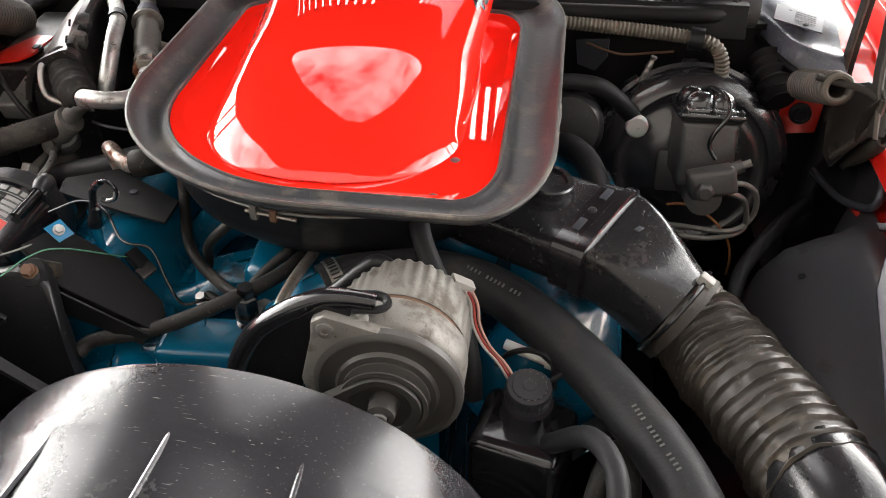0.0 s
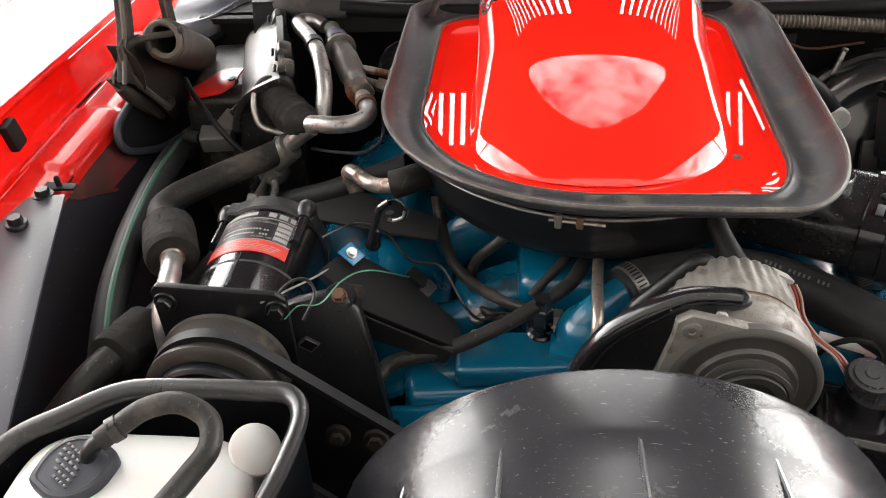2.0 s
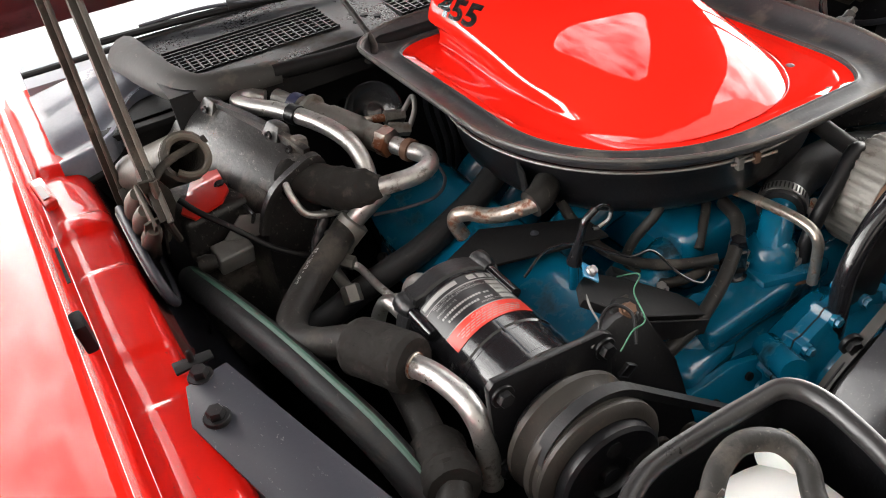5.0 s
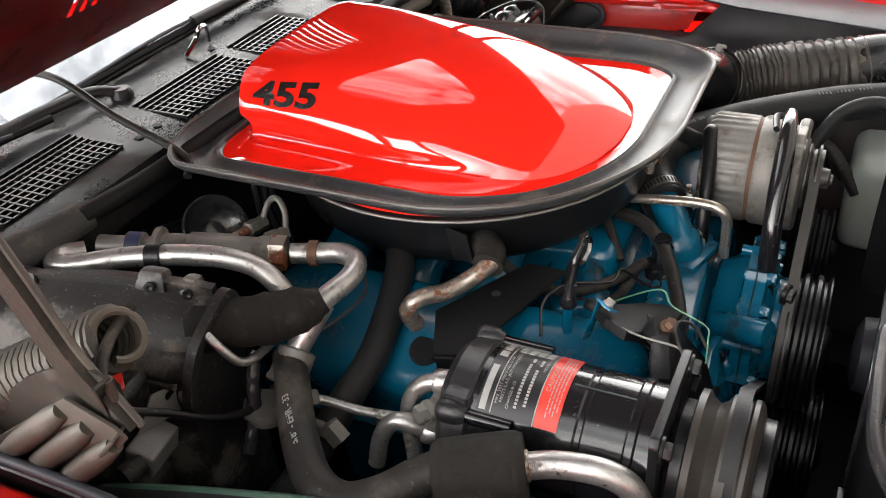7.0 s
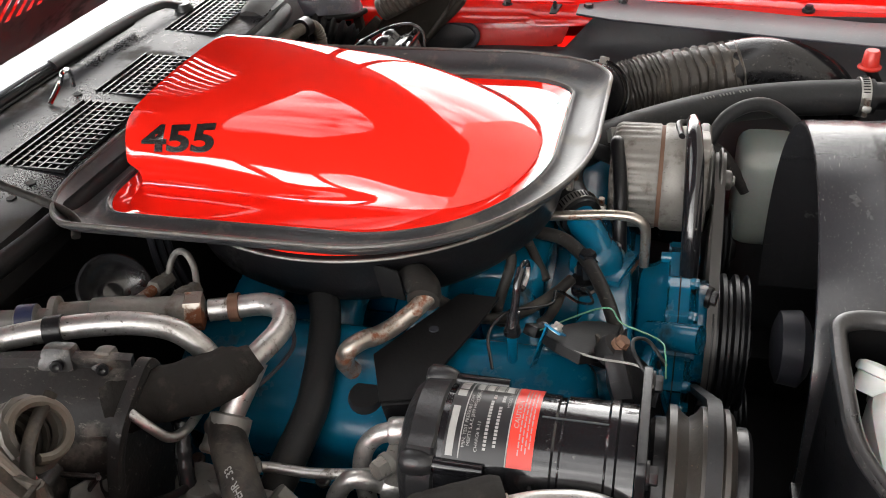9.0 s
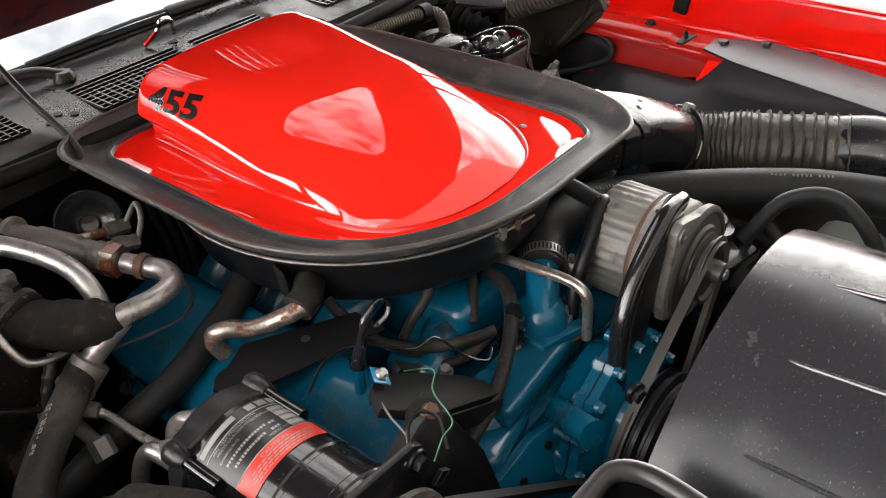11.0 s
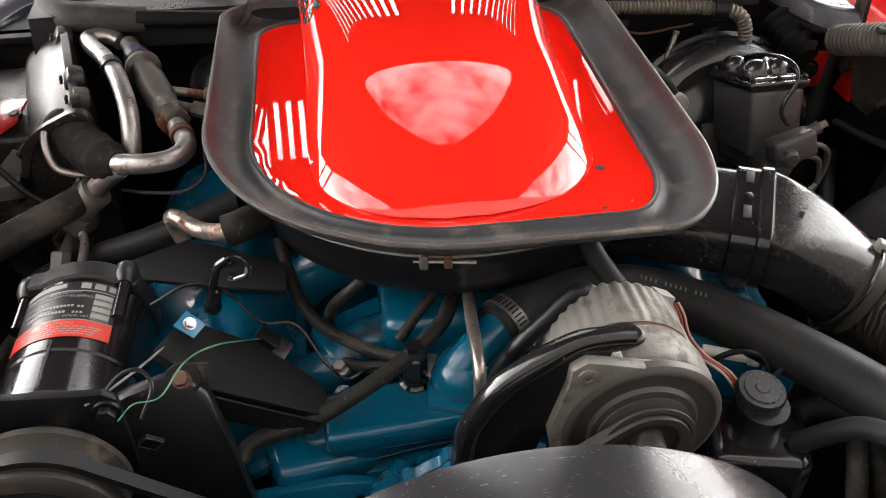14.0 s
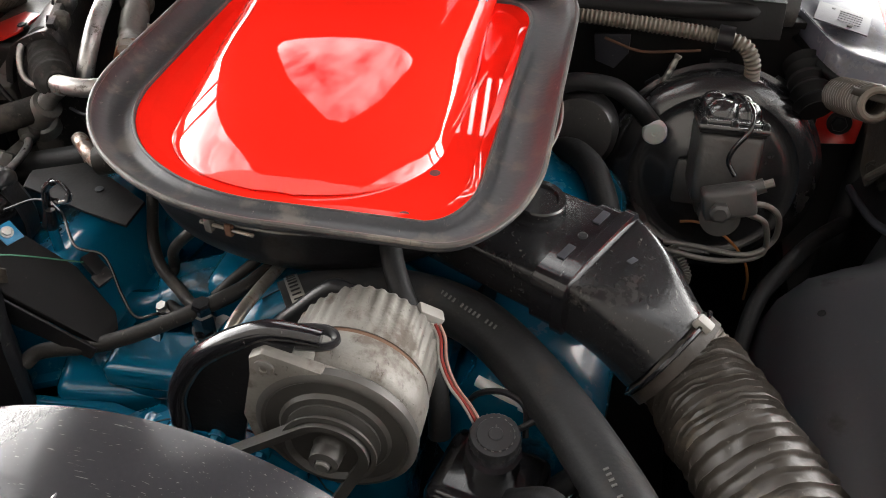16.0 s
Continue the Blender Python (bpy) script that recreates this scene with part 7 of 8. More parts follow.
part("red_bracket", slab([(-0.562, 0.276, 0.8785), (-0.551, 0.254, 0.878), (-0.512, 0.266, 0.880), (-0.497, 0.282, 0.884), (-0.494, 0.335, 0.886), (-0.525, 0.345, 0.883)][::-1], 0.004, 0.001), RED_DULL, hb, "exposed red painted bracket")
part("bracket_screw", hexbolt((-0.502, 0.300, 0.8865), (-0.1, -0.1, 1), 0.006, 0.004), BLACK, hb)
RELAY = mat("dusty_zinc", (0.20, 0.20, 0.195), 0.45, 0.3, vary=0.3, scale=35, bump=0.3, dirt=(0.10, 0.09, 0.08), dirt_amount=0.3)
relay = thing("relay", (-0.535, 0.245, 0.79), "small dusty metal relay box on a bracket", "relay")
part("box", box((0.046, 0.030, 0.030), (-0.522, 0.246, 0.820), 0.004, (18, 0, 6), seg=3), RELAY, relay)
part("plate", slab([(-0.530, 0.252, 0.835), (-0.500, 0.250, 0.866), (-0.462, 0.232, 0.862), (-0.470, 0.236, 0.834)][::-1], 0.003, 0.001), RELAY, relay)
part("bolt", hexbolt((-0.474, 0.232, 0.850), (0, -1, 0.2), 0.006, 0.005), RELAY, relay)
part("boot", lathe([(0.011, 0), (0.012, 0.01), (0.009, 0.022), (0, 0.022)], (-0.566, 0.240, 0.826), (0.9, -0.2, 0), 16), RUBBER_OLD, relay)
solo("relay_cable", tube([(-0.560, 0.268, 0.905), (-0.545, 0.250, 0.890), (-0.515, 0.220, 0.868), (-0.480, 0.200, 0.835), (-0.44, 0.19, 0.812), (-0.41, 0.20, 0.805)], 0.004, 10, 8), BLACK, "black cable from the heater box", "cable")
solo("relay_cable", tube([(-0.575, 0.215, 0.815), (-0.585, 0.21, 0.80), (-0.58, 0.205, 0.77), (-0.588, 0.21, 0.74)], 0.0025, 8, 8), BLACK, "thin cable hanging from the relay", "cable")
solo("tinned_harness", tube([(-0.405, 0.20, 0.86), (-0.425, 0.195, 0.83), (-0.44, 0.19, 0.80), (-0.46, 0.19, 0.77)], 0.008, 10, 8, radius=lambda s, L: 0.003 if s is None else 0.008 + 0.002 * noise.noise((s * 130, 0, 0))), mat("wrinkled_tape", (0.03, 0.03, 0.032), 0.25, 0.2, vary=0.4, bump=0.6), "shiny tape-wrapped wiring harness beside the heater box", "harness")

lines = thing("refrigerant_pipe", (-0.38, 0.28, 0.88), "bright bent aluminium refrigerant pipe above the heater box", "pipe")
part("pipe", tube([(-0.385, 0.425, 0.917), (-0.405, 0.437, 0.922), (-0.424, 0.425, 0.925), (-0.415, 0.395, 0.927), (-0.395, 0.36, 0.929), (-0.374, 0.315, 0.929), (-0.357, 0.265, 0.927), (-0.347, 0.228, 0.917), (-0.345, 0.203, 0.897), (-0.348, 0.188, 0.872)], 0.0112, 18, 8), ALUM, lines)
part("band", lathe([(0.0108, 0), (0.0135, 0), (0.0135, 0.016), (0.0108, 0.016)], (-0.382, 0.334, 0.929), (0.35, -0.93, 0), 24), BLACK, lines, "black rubber band")
valve = thing("suction_valve", (-0.33, 0.29, 0.88), "dull grey metal suction throttling valve", "valve")
v0, v1 = Vector((-0.372, 0.415, 0.918)), Vector((-0.293, 0.215, 0.899))
vd = (v1 - v0).normalized()
part("body", lathe([(0, 0), (0.012, 0), (0.012, 0.03), (0.016, 0.032), (0.016, 0.05), (0.012, 0.052), (0.012, 0.062), (0.023, 0.064), (0.023, 0.070), (0.0165, 0.072), (0.0165, 0.100), (0.019, 0.102), (0.019, 0.150), (0.0165, 0.153), (0.0165, 0.175), (0.018, 0.177), (0.018, 0.190), (0, 0.190)], v0, vd, 32), ALUM_DARK, valve)
part("blue_band", lathe([(0.0121, 0), (0.0168, 0), (0.0168, 0.016), (0.0121, 0.016)], v0 + vd * 0.033, vd, 28), mat("dark_blue_band", (0.02, 0.025, 0.06), 0.4, vary=0.2), valve)
part("rust_nut", lathe([(0.012, 0), (0.0195, 0.001), (0.0195, 0.018), (0.013, 0.020)], v0 + vd * 0.188, vd, 6), RUSTY, valve, "rusty union nut")
for k, (root, tip) in enumerate((((-0.318, 0.300, 0.906), (-0.268, 0.297, 0.896)), ((-0.306, 0.268, 0.903), (-0.280, 0.262, 0.897)))):
    root, tip = Vector(root), Vector(tip)
    d = (tip - root).normalized()
    part("nipple", tube([root, tip], 0.0058, 10, 2), RUSTY if k == 0 else ALUM_DARK, valve, "rust-brown stub" if k == 0 else "")
    part("union_nut", lathe([(0.005, -0.002), (0.0095, 0.0), (0.0098, 0.012), (0.0085, 0.020), (0.0092, 0.022), (0.0088, 0.028), (0.005, 0.030)], tip, d, 6), ALUM_DARK, valve)
solo("capillary_tube", tube([(-0.242, 0.2945, 0.896), (-0.232, 0.293, 0.908), (-0.230, 0.284, 0.919), (-0.233, 0.272, 0.920), (-0.240, 0.262, 0.909), (-0.252, 0.256, 0.894)], 0.0036, 10, 8), ALUM_DARK, "small bent capillary tube on the valve", "tube")
ub = thing("return_pipe", (-0.31, 0.17, 0.87), "bare aluminium U-bend with flaking black paint", "pipe")
part("bend", tube([v1 - vd * 0.004, (-0.284, 0.192, 0.899), (-0.278, 0.165, 0.901), (-0.288, 0.142, 0.902), (-0.312, 0.134, 0.902), (-0.34, 0.140, 0.900), (-0.365, 0.152, 0.895)], 0.0115, 18, 8), ALUM, ub)
part("clip", lathe([(0.011, 0), (0.0145, 0), (0.0145, 0.010), (0.011, 0.010)], (-0.287, 0.200, 0.899), (0.3, -0.95, 0), 24), RUST, ub)
part("drop", tube([(-0.350, 0.145, 0.893), (-0.372, 0.152, 0.875), (-0.395, 0.163, 0.850)], 0.0118, 16, 6), ALUM, ub)
part("ferrule", lathe([(0.015, 0), (0.0195, 0.002), (0.0195, 0.03), (0.021, 0.032), (0.021, 0.036), (0.018, 0.038)], (-0.386, 0.160, 0.857), (-0.72, 0.05, -0.60), 24), ALUM_DARK, ub)
lag = lambda s, L: 0.004 if s is None else 0.0255 + 0.003 * noise.noise((s * 45, 0, 0)) + 0.0015 * noise.noise((s * 160, 2, 0)) - 0.012 * max(0, (s / L - 0.8) / 0.2)
solo("lagged_pipe", tube([(-0.432, 0.250, 0.892), (-0.413, 0.222, 0.893), (-0.390, 0.190, 0.890), (-0.364, 0.158, 0.893), (-0.350, 0.144, 0.898)], 0.026, 20, 8, radius=lag), FOAM, "black tar-wrapped pipe from the evaporator", "pipe")
solo("thin_pipe", tube([(-0.438, 0.232, 0.905), (-0.444, 0.216, 0.904), (-0.443, 0.203, 0.890), (-0.436, 0.193, 0.872), (-0.420, 0.189, 0.864), (-0.398, 0.191, 0.858), (-0.372, 0.196, 0.852)], 0.0046, 12, 8), ALUM, "thin bare aluminium pipe with an S-bend", "pipe")
solo("sensor_wire", tube([(-0.262, 0.185, 0.885), (-0.262, 0.155, 0.868), (-0.285, 0.140, 0.858), (-0.325, 0.145, 0.856), (-0.36, 0.165, 0.85)], 0.0022, 8, 8), BLACK_GREY, "thin wire hanging below the U-bend", "wire")
vac = thing("vacuum_actuator", (-0.25, 0.385, 0.85), "black dished round vacuum actuator on the firewall", "actuator")
part("can", lathe([(0, -0.020), (0.018, -0.018), (0.030, -0.006), (0.038, 0.004), (0.0405, 0.010), (0.0405, 0.014), (0.038, 0.0155), (0.035, 0.010), (0.028, 0.001), (0.014, -0.004), (0.010, 0.002), (0, 0.003)], (-0.254, 0.362, 0.874), (-0.30, -0.70, 0.65), 48), BOOSTER, vac)
part("stem", tube([(-0.250, 0.384, 0.878), (-0.248, 0.44, 0.85), (-0.248, 0.492, 0.83)], 0.012, 12, 4), BLACK, vac)

# ---- washer bottle in its tray ----
tray = thing("bottle_tray", (-0.36, -0.50, 0.70), "black plastic tray round the washer bottle", "tray")
rim = [(-0.262, -0.62, 0.918), (-0.258, -0.50, 0.921), (-0.246, -0.43, 0.924), (-0.243, -0.385, 0.925), (-0.256, -0.362, 0.926), (-0.285, -0.358, 0.925), (-0.34, -0.357, 0.924), (-0.395, -0.360, 0.922), (-0.44, -0.382, 0.915), (-0.48, -0.405, 0.905), (-0.50, -0.47, 0.90), (-0.50, -0.62, 0.895)]
part("rim", tube(rim, 0.0085, 10, 6, flat=0.8), PLASTIC_OLD, tray)
bm = bmesh.new()
path = spline(rim, 6)
ring_loft(bm, [[p, Vector((p.x * 0.97 - 0.011, p.y, 0.74)), Vector((p.x * 0.95 - 0.018, p.y, 0.70))] for p in path], False, False)
bmesh.ops.solidify(bm, geom=bm.faces[:], thickness=0.003)
part("wall", bm, BLACK, tray)
part("floor", box((0.26, 0.27, 0.01), (-0.37, -0.49, 0.705), 0.002), BLACK, tray)
bottle = thing("washer_bottle", (-0.37, -0.48, 0.71), "white translucent plastic washer bottle with a dark cap", "bottle")
bm = bmesh.new()
rows = []
for h, a, b in ((0.712, 0.085, 0.075), (0.72, 0.095, 0.085), (0.85, 0.098, 0.089), (0.884, 0.097, 0.089), (0.895, 0.093, 0.086), (0.901, 0.083, 0.077), (0.9035, 0.06, 0.055), (0.904, 0.02, 0.02)):
    rows.append([Vector((-0.372 + a * math.copysign(abs(math.cos(q)) ** 0.45, math.cos(q)), -0.468 + b * math.copysign(abs(math.sin(q)) ** 0.45, math.sin(q)), h)) for q in (2 * math.pi * (k + 0.5) / 48 for k in range(48))])
ring_loft(bm, rows)
part("tank", bm, WHITE, bottle)
part("knob", lathe([(0.018, -0.012), (0.018, 0.004), (0.0205, 0.005), (0.0215, 0.008), (0.0205, 0.012), (0.016, 0.0145), (0.008, 0.0155), (0, 0.0155)], (-0.285, -0.393, 0.892), (0.55, -0.35, 0.75), 32), WHITE, bottle)
part("web", box((0.05, 0.016, 0.03), (-0.295, -0.41, 0.88), 0.005, (0, 0, 40)), WHITE, bottle)
capb = part("cap", lathe([(0.027, 0.0), (0.029, 0.003), (0.029, 0.012), (0.027, 0.015), (0.024, 0.0155), (0.023, 0.0145), (0, 0.015)], (-0.411, -0.430, 0.900), (0.03, -0.10, 1), 48, wobble=lambda q, h: 1 + 0.13 * max(0, math.cos(q * 2 * math.pi * 2 + 0.8)) ** 6), BLACK_GREY, bottle, "dark grey cap with raised lettering")
for k in range(6):
    wide = 0.030 - 0.004 * abs(k - 2.5)
    for j in range(4):
        part("letter_bar", box((wide / 5, 0.0022, 0.0012), (-0.414 + wide * (j - 1.5) / 4 * 0.82, -0.447 + 0.0058 * k + 0.57 * wide * (1.5 - j) / 4, 0.9152 + 0.0005 * k), 0.0003, (0, 0, -35)), PLASTIC_OLD, capb)
part("nipple", tube([(-0.402, -0.424, 0.911), (-0.399, -0.421, 0.922), (-0.391, -0.416, 0.927), (-0.383, -0.411, 0.931)], 0.0065, 12, 5), BLACK, bottle)
solo("overflow_hose", tube([(-0.392, -0.417, 0.927), (-0.381, -0.409, 0.932), (-0.360, -0.396, 0.941), (-0.334, -0.391, 0.944), (-0.309, -0.401, 0.938), (-0.303, -0.422, 0.930), (-0.315, -0.443, 0.921), (-0.335, -0.485, 0.914), (-0.345, -0.53, 0.908)], 0.0088, 16, 8), RUBBER_OLD, "grey-black rubber overflow hose looped over the bottle", "hose")
clip = thing("hose_spring_clip", (-0.383, -0.410, 0.92), "tarnished spring clip on the overflow hose", "clip")
cq = Vector((0.84, 0.48, 0.28)).normalized()
part("band", lathe([(0.0088, -0.004), (0.0104, -0.004), (0.0104, 0.004), (0.0088, 0.004)], (-0.381, -0.409, 0.932), cq, 24), CLUTCH, clip)
for k in (-0.003, 0.003):
    part("tang", box((0.002, 0.003, 0.009), Vector((-0.379, -0.415, 0.9425)) + cq * k, 0.0005, (20, 10, 30)), CLUTCH, clip)

# ---- brakes ----
bo = thing("brake_booster", (0.465, 0.43, 0.62), "large round black brake booster on the firewall", "brake booster")
BO = (0.468, 0.440, 0.707)
BA = Vector((0, -0.946, 0.325))
part("shell", lathe([(0, 0.0), (0.10, 0.0), (0.128, 0.01), (0.140, 0.03), (0.142, 0.052), (0.148, 0.054), (0.148, 0.064), (0.142, 0.067), (0.139, 0.088), (0.130, 0.100), (0.112, 0.106), (0.104, 0.101), (0.088, 0.103), (0.072, 0.112), (0.050, 0.116), (0, 0.116)], BO, BA, 96), BOOSTER, bo)
for q in (60, 95, 130):
    d = Vector((math.cos(radians(q)), 0.325 * math.sin(radians(q)), 0.946 * math.sin(radians(q))))
    part("tab", box((0.022, 0.008, 0.008), Vector(BO) + d * 0.1485 + BA * 0.059, 0.002, (0, 90 - q, 0)), BLACK, bo)
part("check_valve", lathe([(0.010, 0), (0.0155, 0.0), (0.0165, 0.004), (0.0165, 0.012), (0.014, 0.015), (0.004, 0.015), (0.003, 0.012), (0, 0.012)], (0.382, 0.349, 0.800), (0, -1, 0.15), 24), WHITE, bo, "white plastic vacuum check valve")
solo("booster_hose", tube([(0.245, 0.335, 0.855), (0.273, 0.338, 0.866), (0.320, 0.340, 0.862), (0.352, 0.345, 0.838), (0.378, 0.352, 0.806)], 0.0125, 16, 8), RUBBER, "black rubber vacuum hose to the booster", "hose")
mc = thing("master_cylinder", (0.46, 0.28, 0.76), "black painted cast master cylinder with a bailed cover", "master cylinder")
MC_CAST = mat("worn_black_casting", (0.052, 0.051, 0.050), 0.36, vary=0.5, scale=28, bump=0.8, fine=150, dirt=(0.0649, 0.059, 0.0519), dirt_amount=0.26, specks=0.5, speck=(0.09, 0.08, 0.07))


def mc_tilt(bm):
    """Leans a piece of the master cylinder nose-up with its bore."""
    bmesh.ops.rotate(bm, cent=(0.463, 0.28, 0.864), matrix=Matrix.Rotation(radians(-19.5), 3, "X"), verts=bm.verts)
    return bm


part("body", mc_tilt(box((0.070, 0.112, 0.088), (0.463, 0.280, 0.816), 0.008, (0, 0, 0), seg=3, taper=1.06)), MC_CAST, mc)
part("foot", mc_tilt(box((0.054, 0.100, 0.030), (0.463, 0.282, 0.768), 0.010, (0, 0, 0), seg=3)), MC_CAST, mc)
part("bore", mc_tilt(tube([(0.463, 0.375, 0.762), (0.463, 0.30, 0.762), (0.464, 0.212, 0.762)], 0.024, 22, 4)), MC_CAST, mc)
part("flange", mc_tilt(box((0.095, 0.012, 0.060), (0.463, 0.350, 0.765), 0.006)), MC_CAST, mc)
for x, z, w in ((0.445, 0.835, 0.016), (0.476, 0.828, 0.010), (0.482, 0.822, 0.006)):
    part("cast_mark", mc_tilt(box((w, 0.003, 0.004), (x, 0.2245, z), 0.001, (0, 8, 0))), MC_CAST, mc)
part("gasket", mc_tilt(box((0.076, 0.120, 0.005), (0.463, 0.280, 0.8615), 0.002)), BLACK_DULL, mc)
cover = part("cover", mc_tilt(slab([(0.4225, 0.216, 0.8705), (0.5035, 0.216, 0.8705), (0.5035, 0.344, 0.8705), (0.4225, 0.344, 0.8705)], 0.006, 0.002)), BOOSTER, mc, "pressed black cover with domes")
part("cover_step", mc_tilt(box((0.066, 0.112, 0.006), (0.463, 0.280, 0.8725), 0.0025)), BOOSTER, cover)
for x, y, r in ((0.447, 0.318, 0.019), (0.452, 0.265, 0.022), (0.480, 0.262, 0.018), (0.478, 0.312, 0.019)):
    part("dome", mc_tilt(lathe([(r, 0.0), (r * 0.97, 0.005), (r * 0.86, 0.011), (r * 0.62, 0.0165), (r * 0.3, 0.0192), (0, 0.020)], (x, y, 0.8745), (0, 0, 1), 28)), BOOSTER, cover)
for x, y in ((0.428, 0.221), (0.463, 0.220), (0.498, 0.221), (0.498, 0.338), (0.428, 0.338)):
    part("stud", mc_tilt(lathe([(0.004, 0), (0.004, 0.005), (0.001, 0.008), (0, 0.008)], (x, y, 0.870), (0, 0, 1), 10)), BLACK, cover)
part("bail", tube([(0.462, 0.345, 0.862), (0.465, 0.305, 0.888), (0.472, 0.262, 0.907), (0.479, 0.228, 0.910), (0.478, 0.209, 0.897), (0.464, 0.203, 0.874), (0.461, 0.199, 0.858), (0.471, 0.194, 0.843)], 0.0030, 10, 8), BLACK_GLOSS, mc)
pv = thing("proportioning_valve", (0.475, 0.20, 0.76), "black cast proportioning valve below the master cylinder", "valve")
part("body", box((0.060, 0.030, 0.036), (0.466, 0.166, 0.827), 0.007, (-15, -12, 8), seg=3), MC_CAST, pv)
part("boss", lathe([(0.012, 0), (0.012, 0.010), (0.008, 0.013), (0, 0.013)], (0.456, 0.150, 0.823), (0, -1, 0.2), 6), MC_CAST, pv)
part("plunger", tube([(0.479, 0.172, 0.837), (0.502, 0.174, 0.849)], 0.0085, 12, 3), MC_CAST, pv)
part("tip", tube([(0.501, 0.174, 0.8485), (0.511, 0.174, 0.854)], 0.005, 8, 2), ALUM_CAST, pv)
for k, pts in enumerate(([(0.488, 0.168, 0.824), (0.510, 0.172, 0.822), (0.528, 0.176, 0.804), (0.530, 0.180, 0.766), (0.500, 0.165, 0.752), (0.440, 0.175, 0.748), (0.405, 0.18, 0.745)],
                         [(0.488, 0.164, 0.814), (0.514, 0.170, 0.797), (0.520, 0.175, 0.748), (0.47, 0.165, 0.738), (0.40, 0.17, 0.742)])):
    solo("brake_line", tube(pts, 0.0036, 10, 8), ALUM_DARK, "bent bare steel brake line", "brake line", "brake lines")
solo("coiled_brake_line", tube([(0.415, 0.178, 0.742), (0.436, 0.155, 0.72), (0.425, 0.13, 0.715), (0.405, 0.135, 0.72)], 0.008, 12, 8, radius=lambda s, L: 0.0007 if s is None else 0.0065 + 0.0012 * math.sin(s * 2 * math.pi / 0.004)), ALUM_DARK, "spring-wrapped brake line coil", "brake line")
cond = lambda s, L: 0.0009 if s is None else 0.0098 + 0.0010 * math.sin(s * 2 * math.pi / 0.006)
solo("wiring_conduit", tube([(0.217, 0.424, 0.922), (0.297, 0.424, 0.918), (0.377, 0.421, 0.914), (0.447, 0.415, 0.910), (0.480, 0.408, 0.903), (0.494, 0.404, 0.884), (0.498, 0.404, 0.860)], 0.013, 18, 8, radius=cond), mat("dusty_conduit_plastic", (0.112, 0.098, 0.078), 0.5, vary=0.4, scale=30, bump=0.2, dirt=(0.12, 0.09, 0.06), dirt_amount=0.3), "dusty corrugated wiring conduit along the firewall", "conduit")
solo("conduit_clip", lathe([(0.013, -0.010), (0.0165, -0.010), (0.0165, 0.010), (0.013, 0.010)], (0.455, 0.414, 0.909), (0.9, -0.1, -0.05), 20), BLACK, "black clip on the wiring conduit", "clip")
wm = thing("wiper_motor", (0.33, 0.43, 0.76), "grey-black wiper motor canister on the firewall", "motor")
part("can", lathe([(0, 0), (0.045, 0), (0.052, 0.008), (0.052, 0.06), (0.045, 0.07), (0, 0.07)], (0.284, 0.365, 0.786), (-0.05, -1, 0.40), 36), PLASTIC_OLD, wm)
part("bracket", slab([(0.285, 0.452, 0.88), (0.335, 0.452, 0.885), (0.335, 0.452, 0.855), (0.318, 0.452, 0.83), (0.29, 0.452, 0.84)][::-1], 0.006), BLACK_GREY, wm)
solo("thin_wire", tube([(0.30, 0.44, 0.882), (0.35, 0.438, 0.868), (0.40, 0.44, 0.872), (0.43, 0.44, 0.876)], 0.002, 8, 8), RUST, "thin brown wire along the firewall", "wire")
solo("crossover_hose", tube([(0.250, 0.285, 0.790), (0.282, 0.245, 0.818), (0.312, 0.205, 0.815), (0.335, 0.165, 0.775), (0.340, 0.14, 0.74)], 0.017, 16, 8), RUBBER, "black rubber hose over the rear of the valve cover", "hose")
solo("foil_harness", tube([(0.402, 0.43, 0.872), (0.392, 0.42, 0.85), (0.385, 0.415, 0.83), (0.388, 0.41, 0.81)], 0.005, 8, 8, radius=lambda s, L: 0.002 if s is None else 0.0045 + 0.002 * noise.noise((s * 200, 0, 0))), STEEL, "tape-wrapped wire hanging by the booster", "wire")
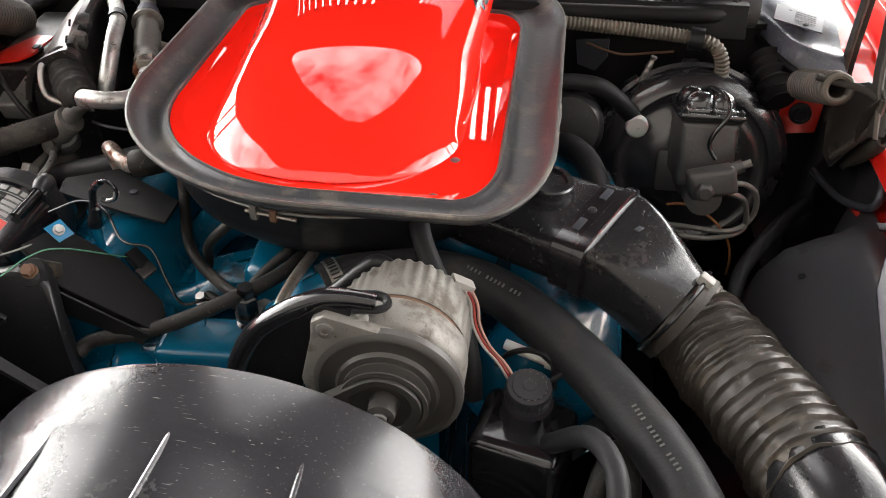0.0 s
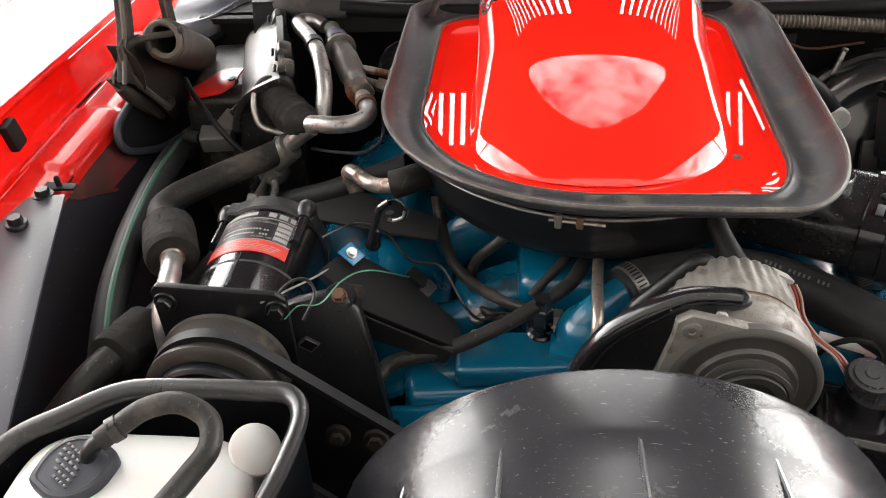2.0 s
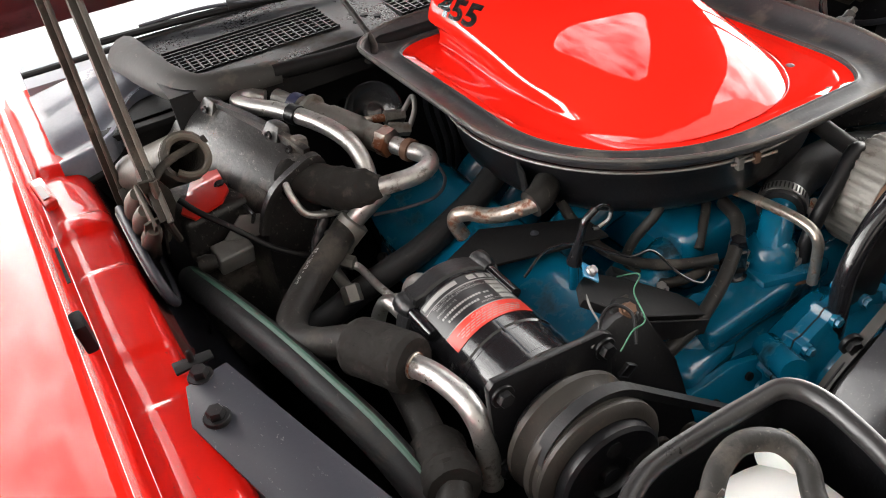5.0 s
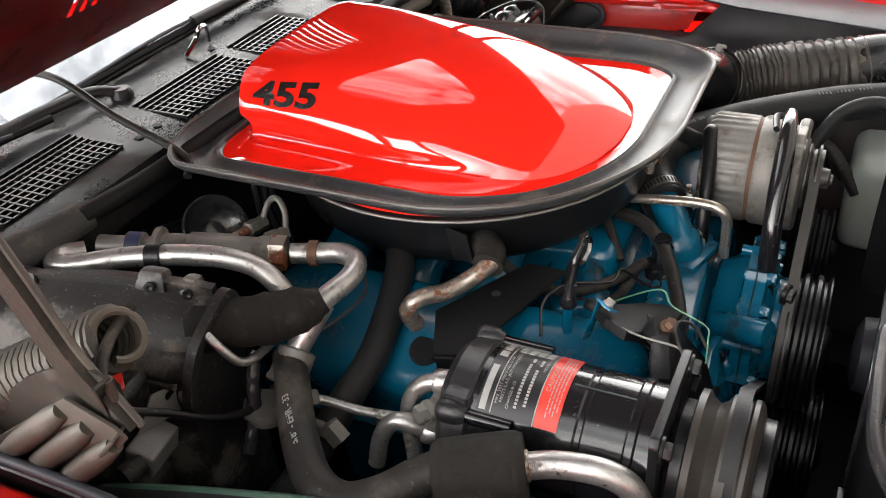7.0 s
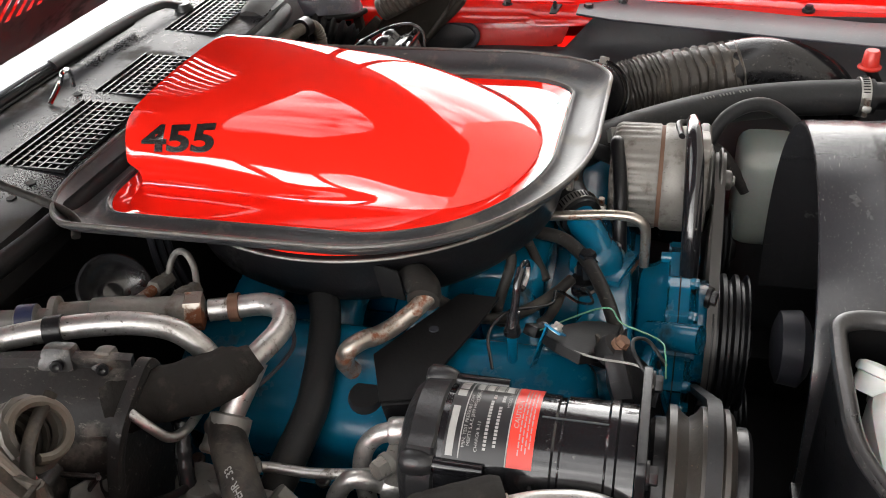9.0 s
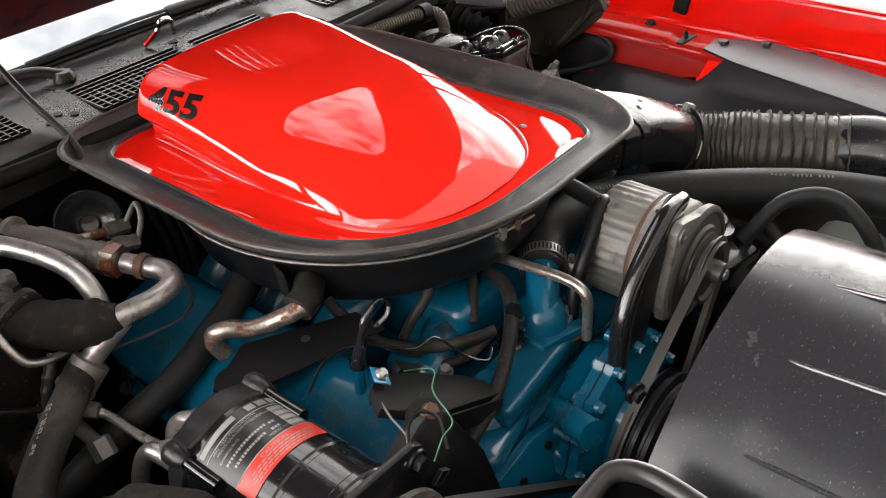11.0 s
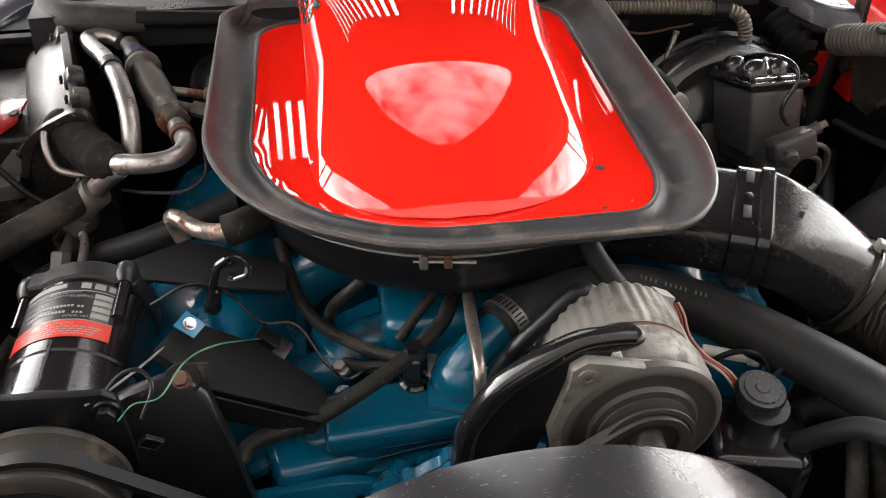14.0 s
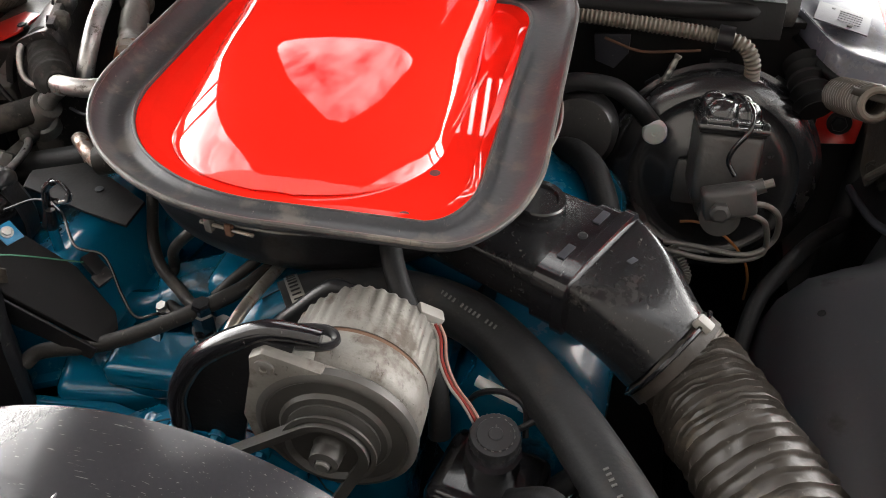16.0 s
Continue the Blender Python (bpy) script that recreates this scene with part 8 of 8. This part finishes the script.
solo("fender_cable", tube([(0.654, 0.348, 0.683), (0.605, 0.275, 0.705), (0.556, 0.190, 0.718), (0.522, 0.132, 0.712), (0.505, 0.075, 0.68), (0.50, 0.03, 0.63)], 0.0105, 12, 8), RUBBER, "black rubber hose along the inner fender", "hose")
for x, y, z in ((0.395, 0.02, 0.76), (0.41, 0.06, 0.75)):
    solo("lower_wire", tube([(x, y, z), (x + 0.02, y + 0.05, z - 0.01), (x + 0.01, y + 0.10, z - 0.015)], 0.004, 8, 6), BLACK, "black wire below the brake lines", "wire", "lower wires")
solo("orange_wire", tube([(0.422, 0.20, 0.764), (0.437, 0.195, 0.770), (0.455, 0.19, 0.770), (0.483, 0.185, 0.755), (0.505, 0.18, 0.730), (0.515, 0.18, 0.700), (0.519, 0.19, 0.66)], 0.0017, 8, 8), mat("faded_orange_wire", (0.28, 0.10, 0.025), 0.5, vary=0.2), "thin faded orange wire below the master cylinder", "wire")
reg = thing("regulator", (0.665, -0.36, 0.80), "small regulator box with a grey lid and maroon base", "regulator")
part("base", box((0.060, 0.085, 0.040), (0.662, -0.372, 0.826), 0.006, (0, 0, 4), seg=2), mat("maroon_plastic", (0.05, 0.012, 0.014), 0.4, vary=0.3), reg)
part("lid", box((0.066, 0.092, 0.010), (0.662, -0.372, 0.852), 0.003, (0, 0, 4), seg=2), ALUM_DARK, reg)
capr = thing("terminal_cap", (0.485, -0.50, 0.73), "red plastic cap on a dark cable end", "cap")
part("cap", lathe([(0.017, 0.0), (0.0175, 0.003), (0.013, 0.005), (0.0115, 0.026), (0.009, 0.029), (0, 0.029)], Vector((0.485, -0.50, 0.855)), (0, 0, 1), 20), mat("red_plastic", (0.42, 0.02, 0.012), 0.35, vary=0.12), capr)
part("cable", tube([Vector((0.485, -0.50, 0.855)), Vector((0.485, -0.50, 0.855)) + Vector((0.01, -0.04, -0.06)), Vector((0.485, -0.50, 0.855)) + Vector((0.02, -0.10, -0.12))], 0.008, 10, 5), BLACK_DULL, capr)
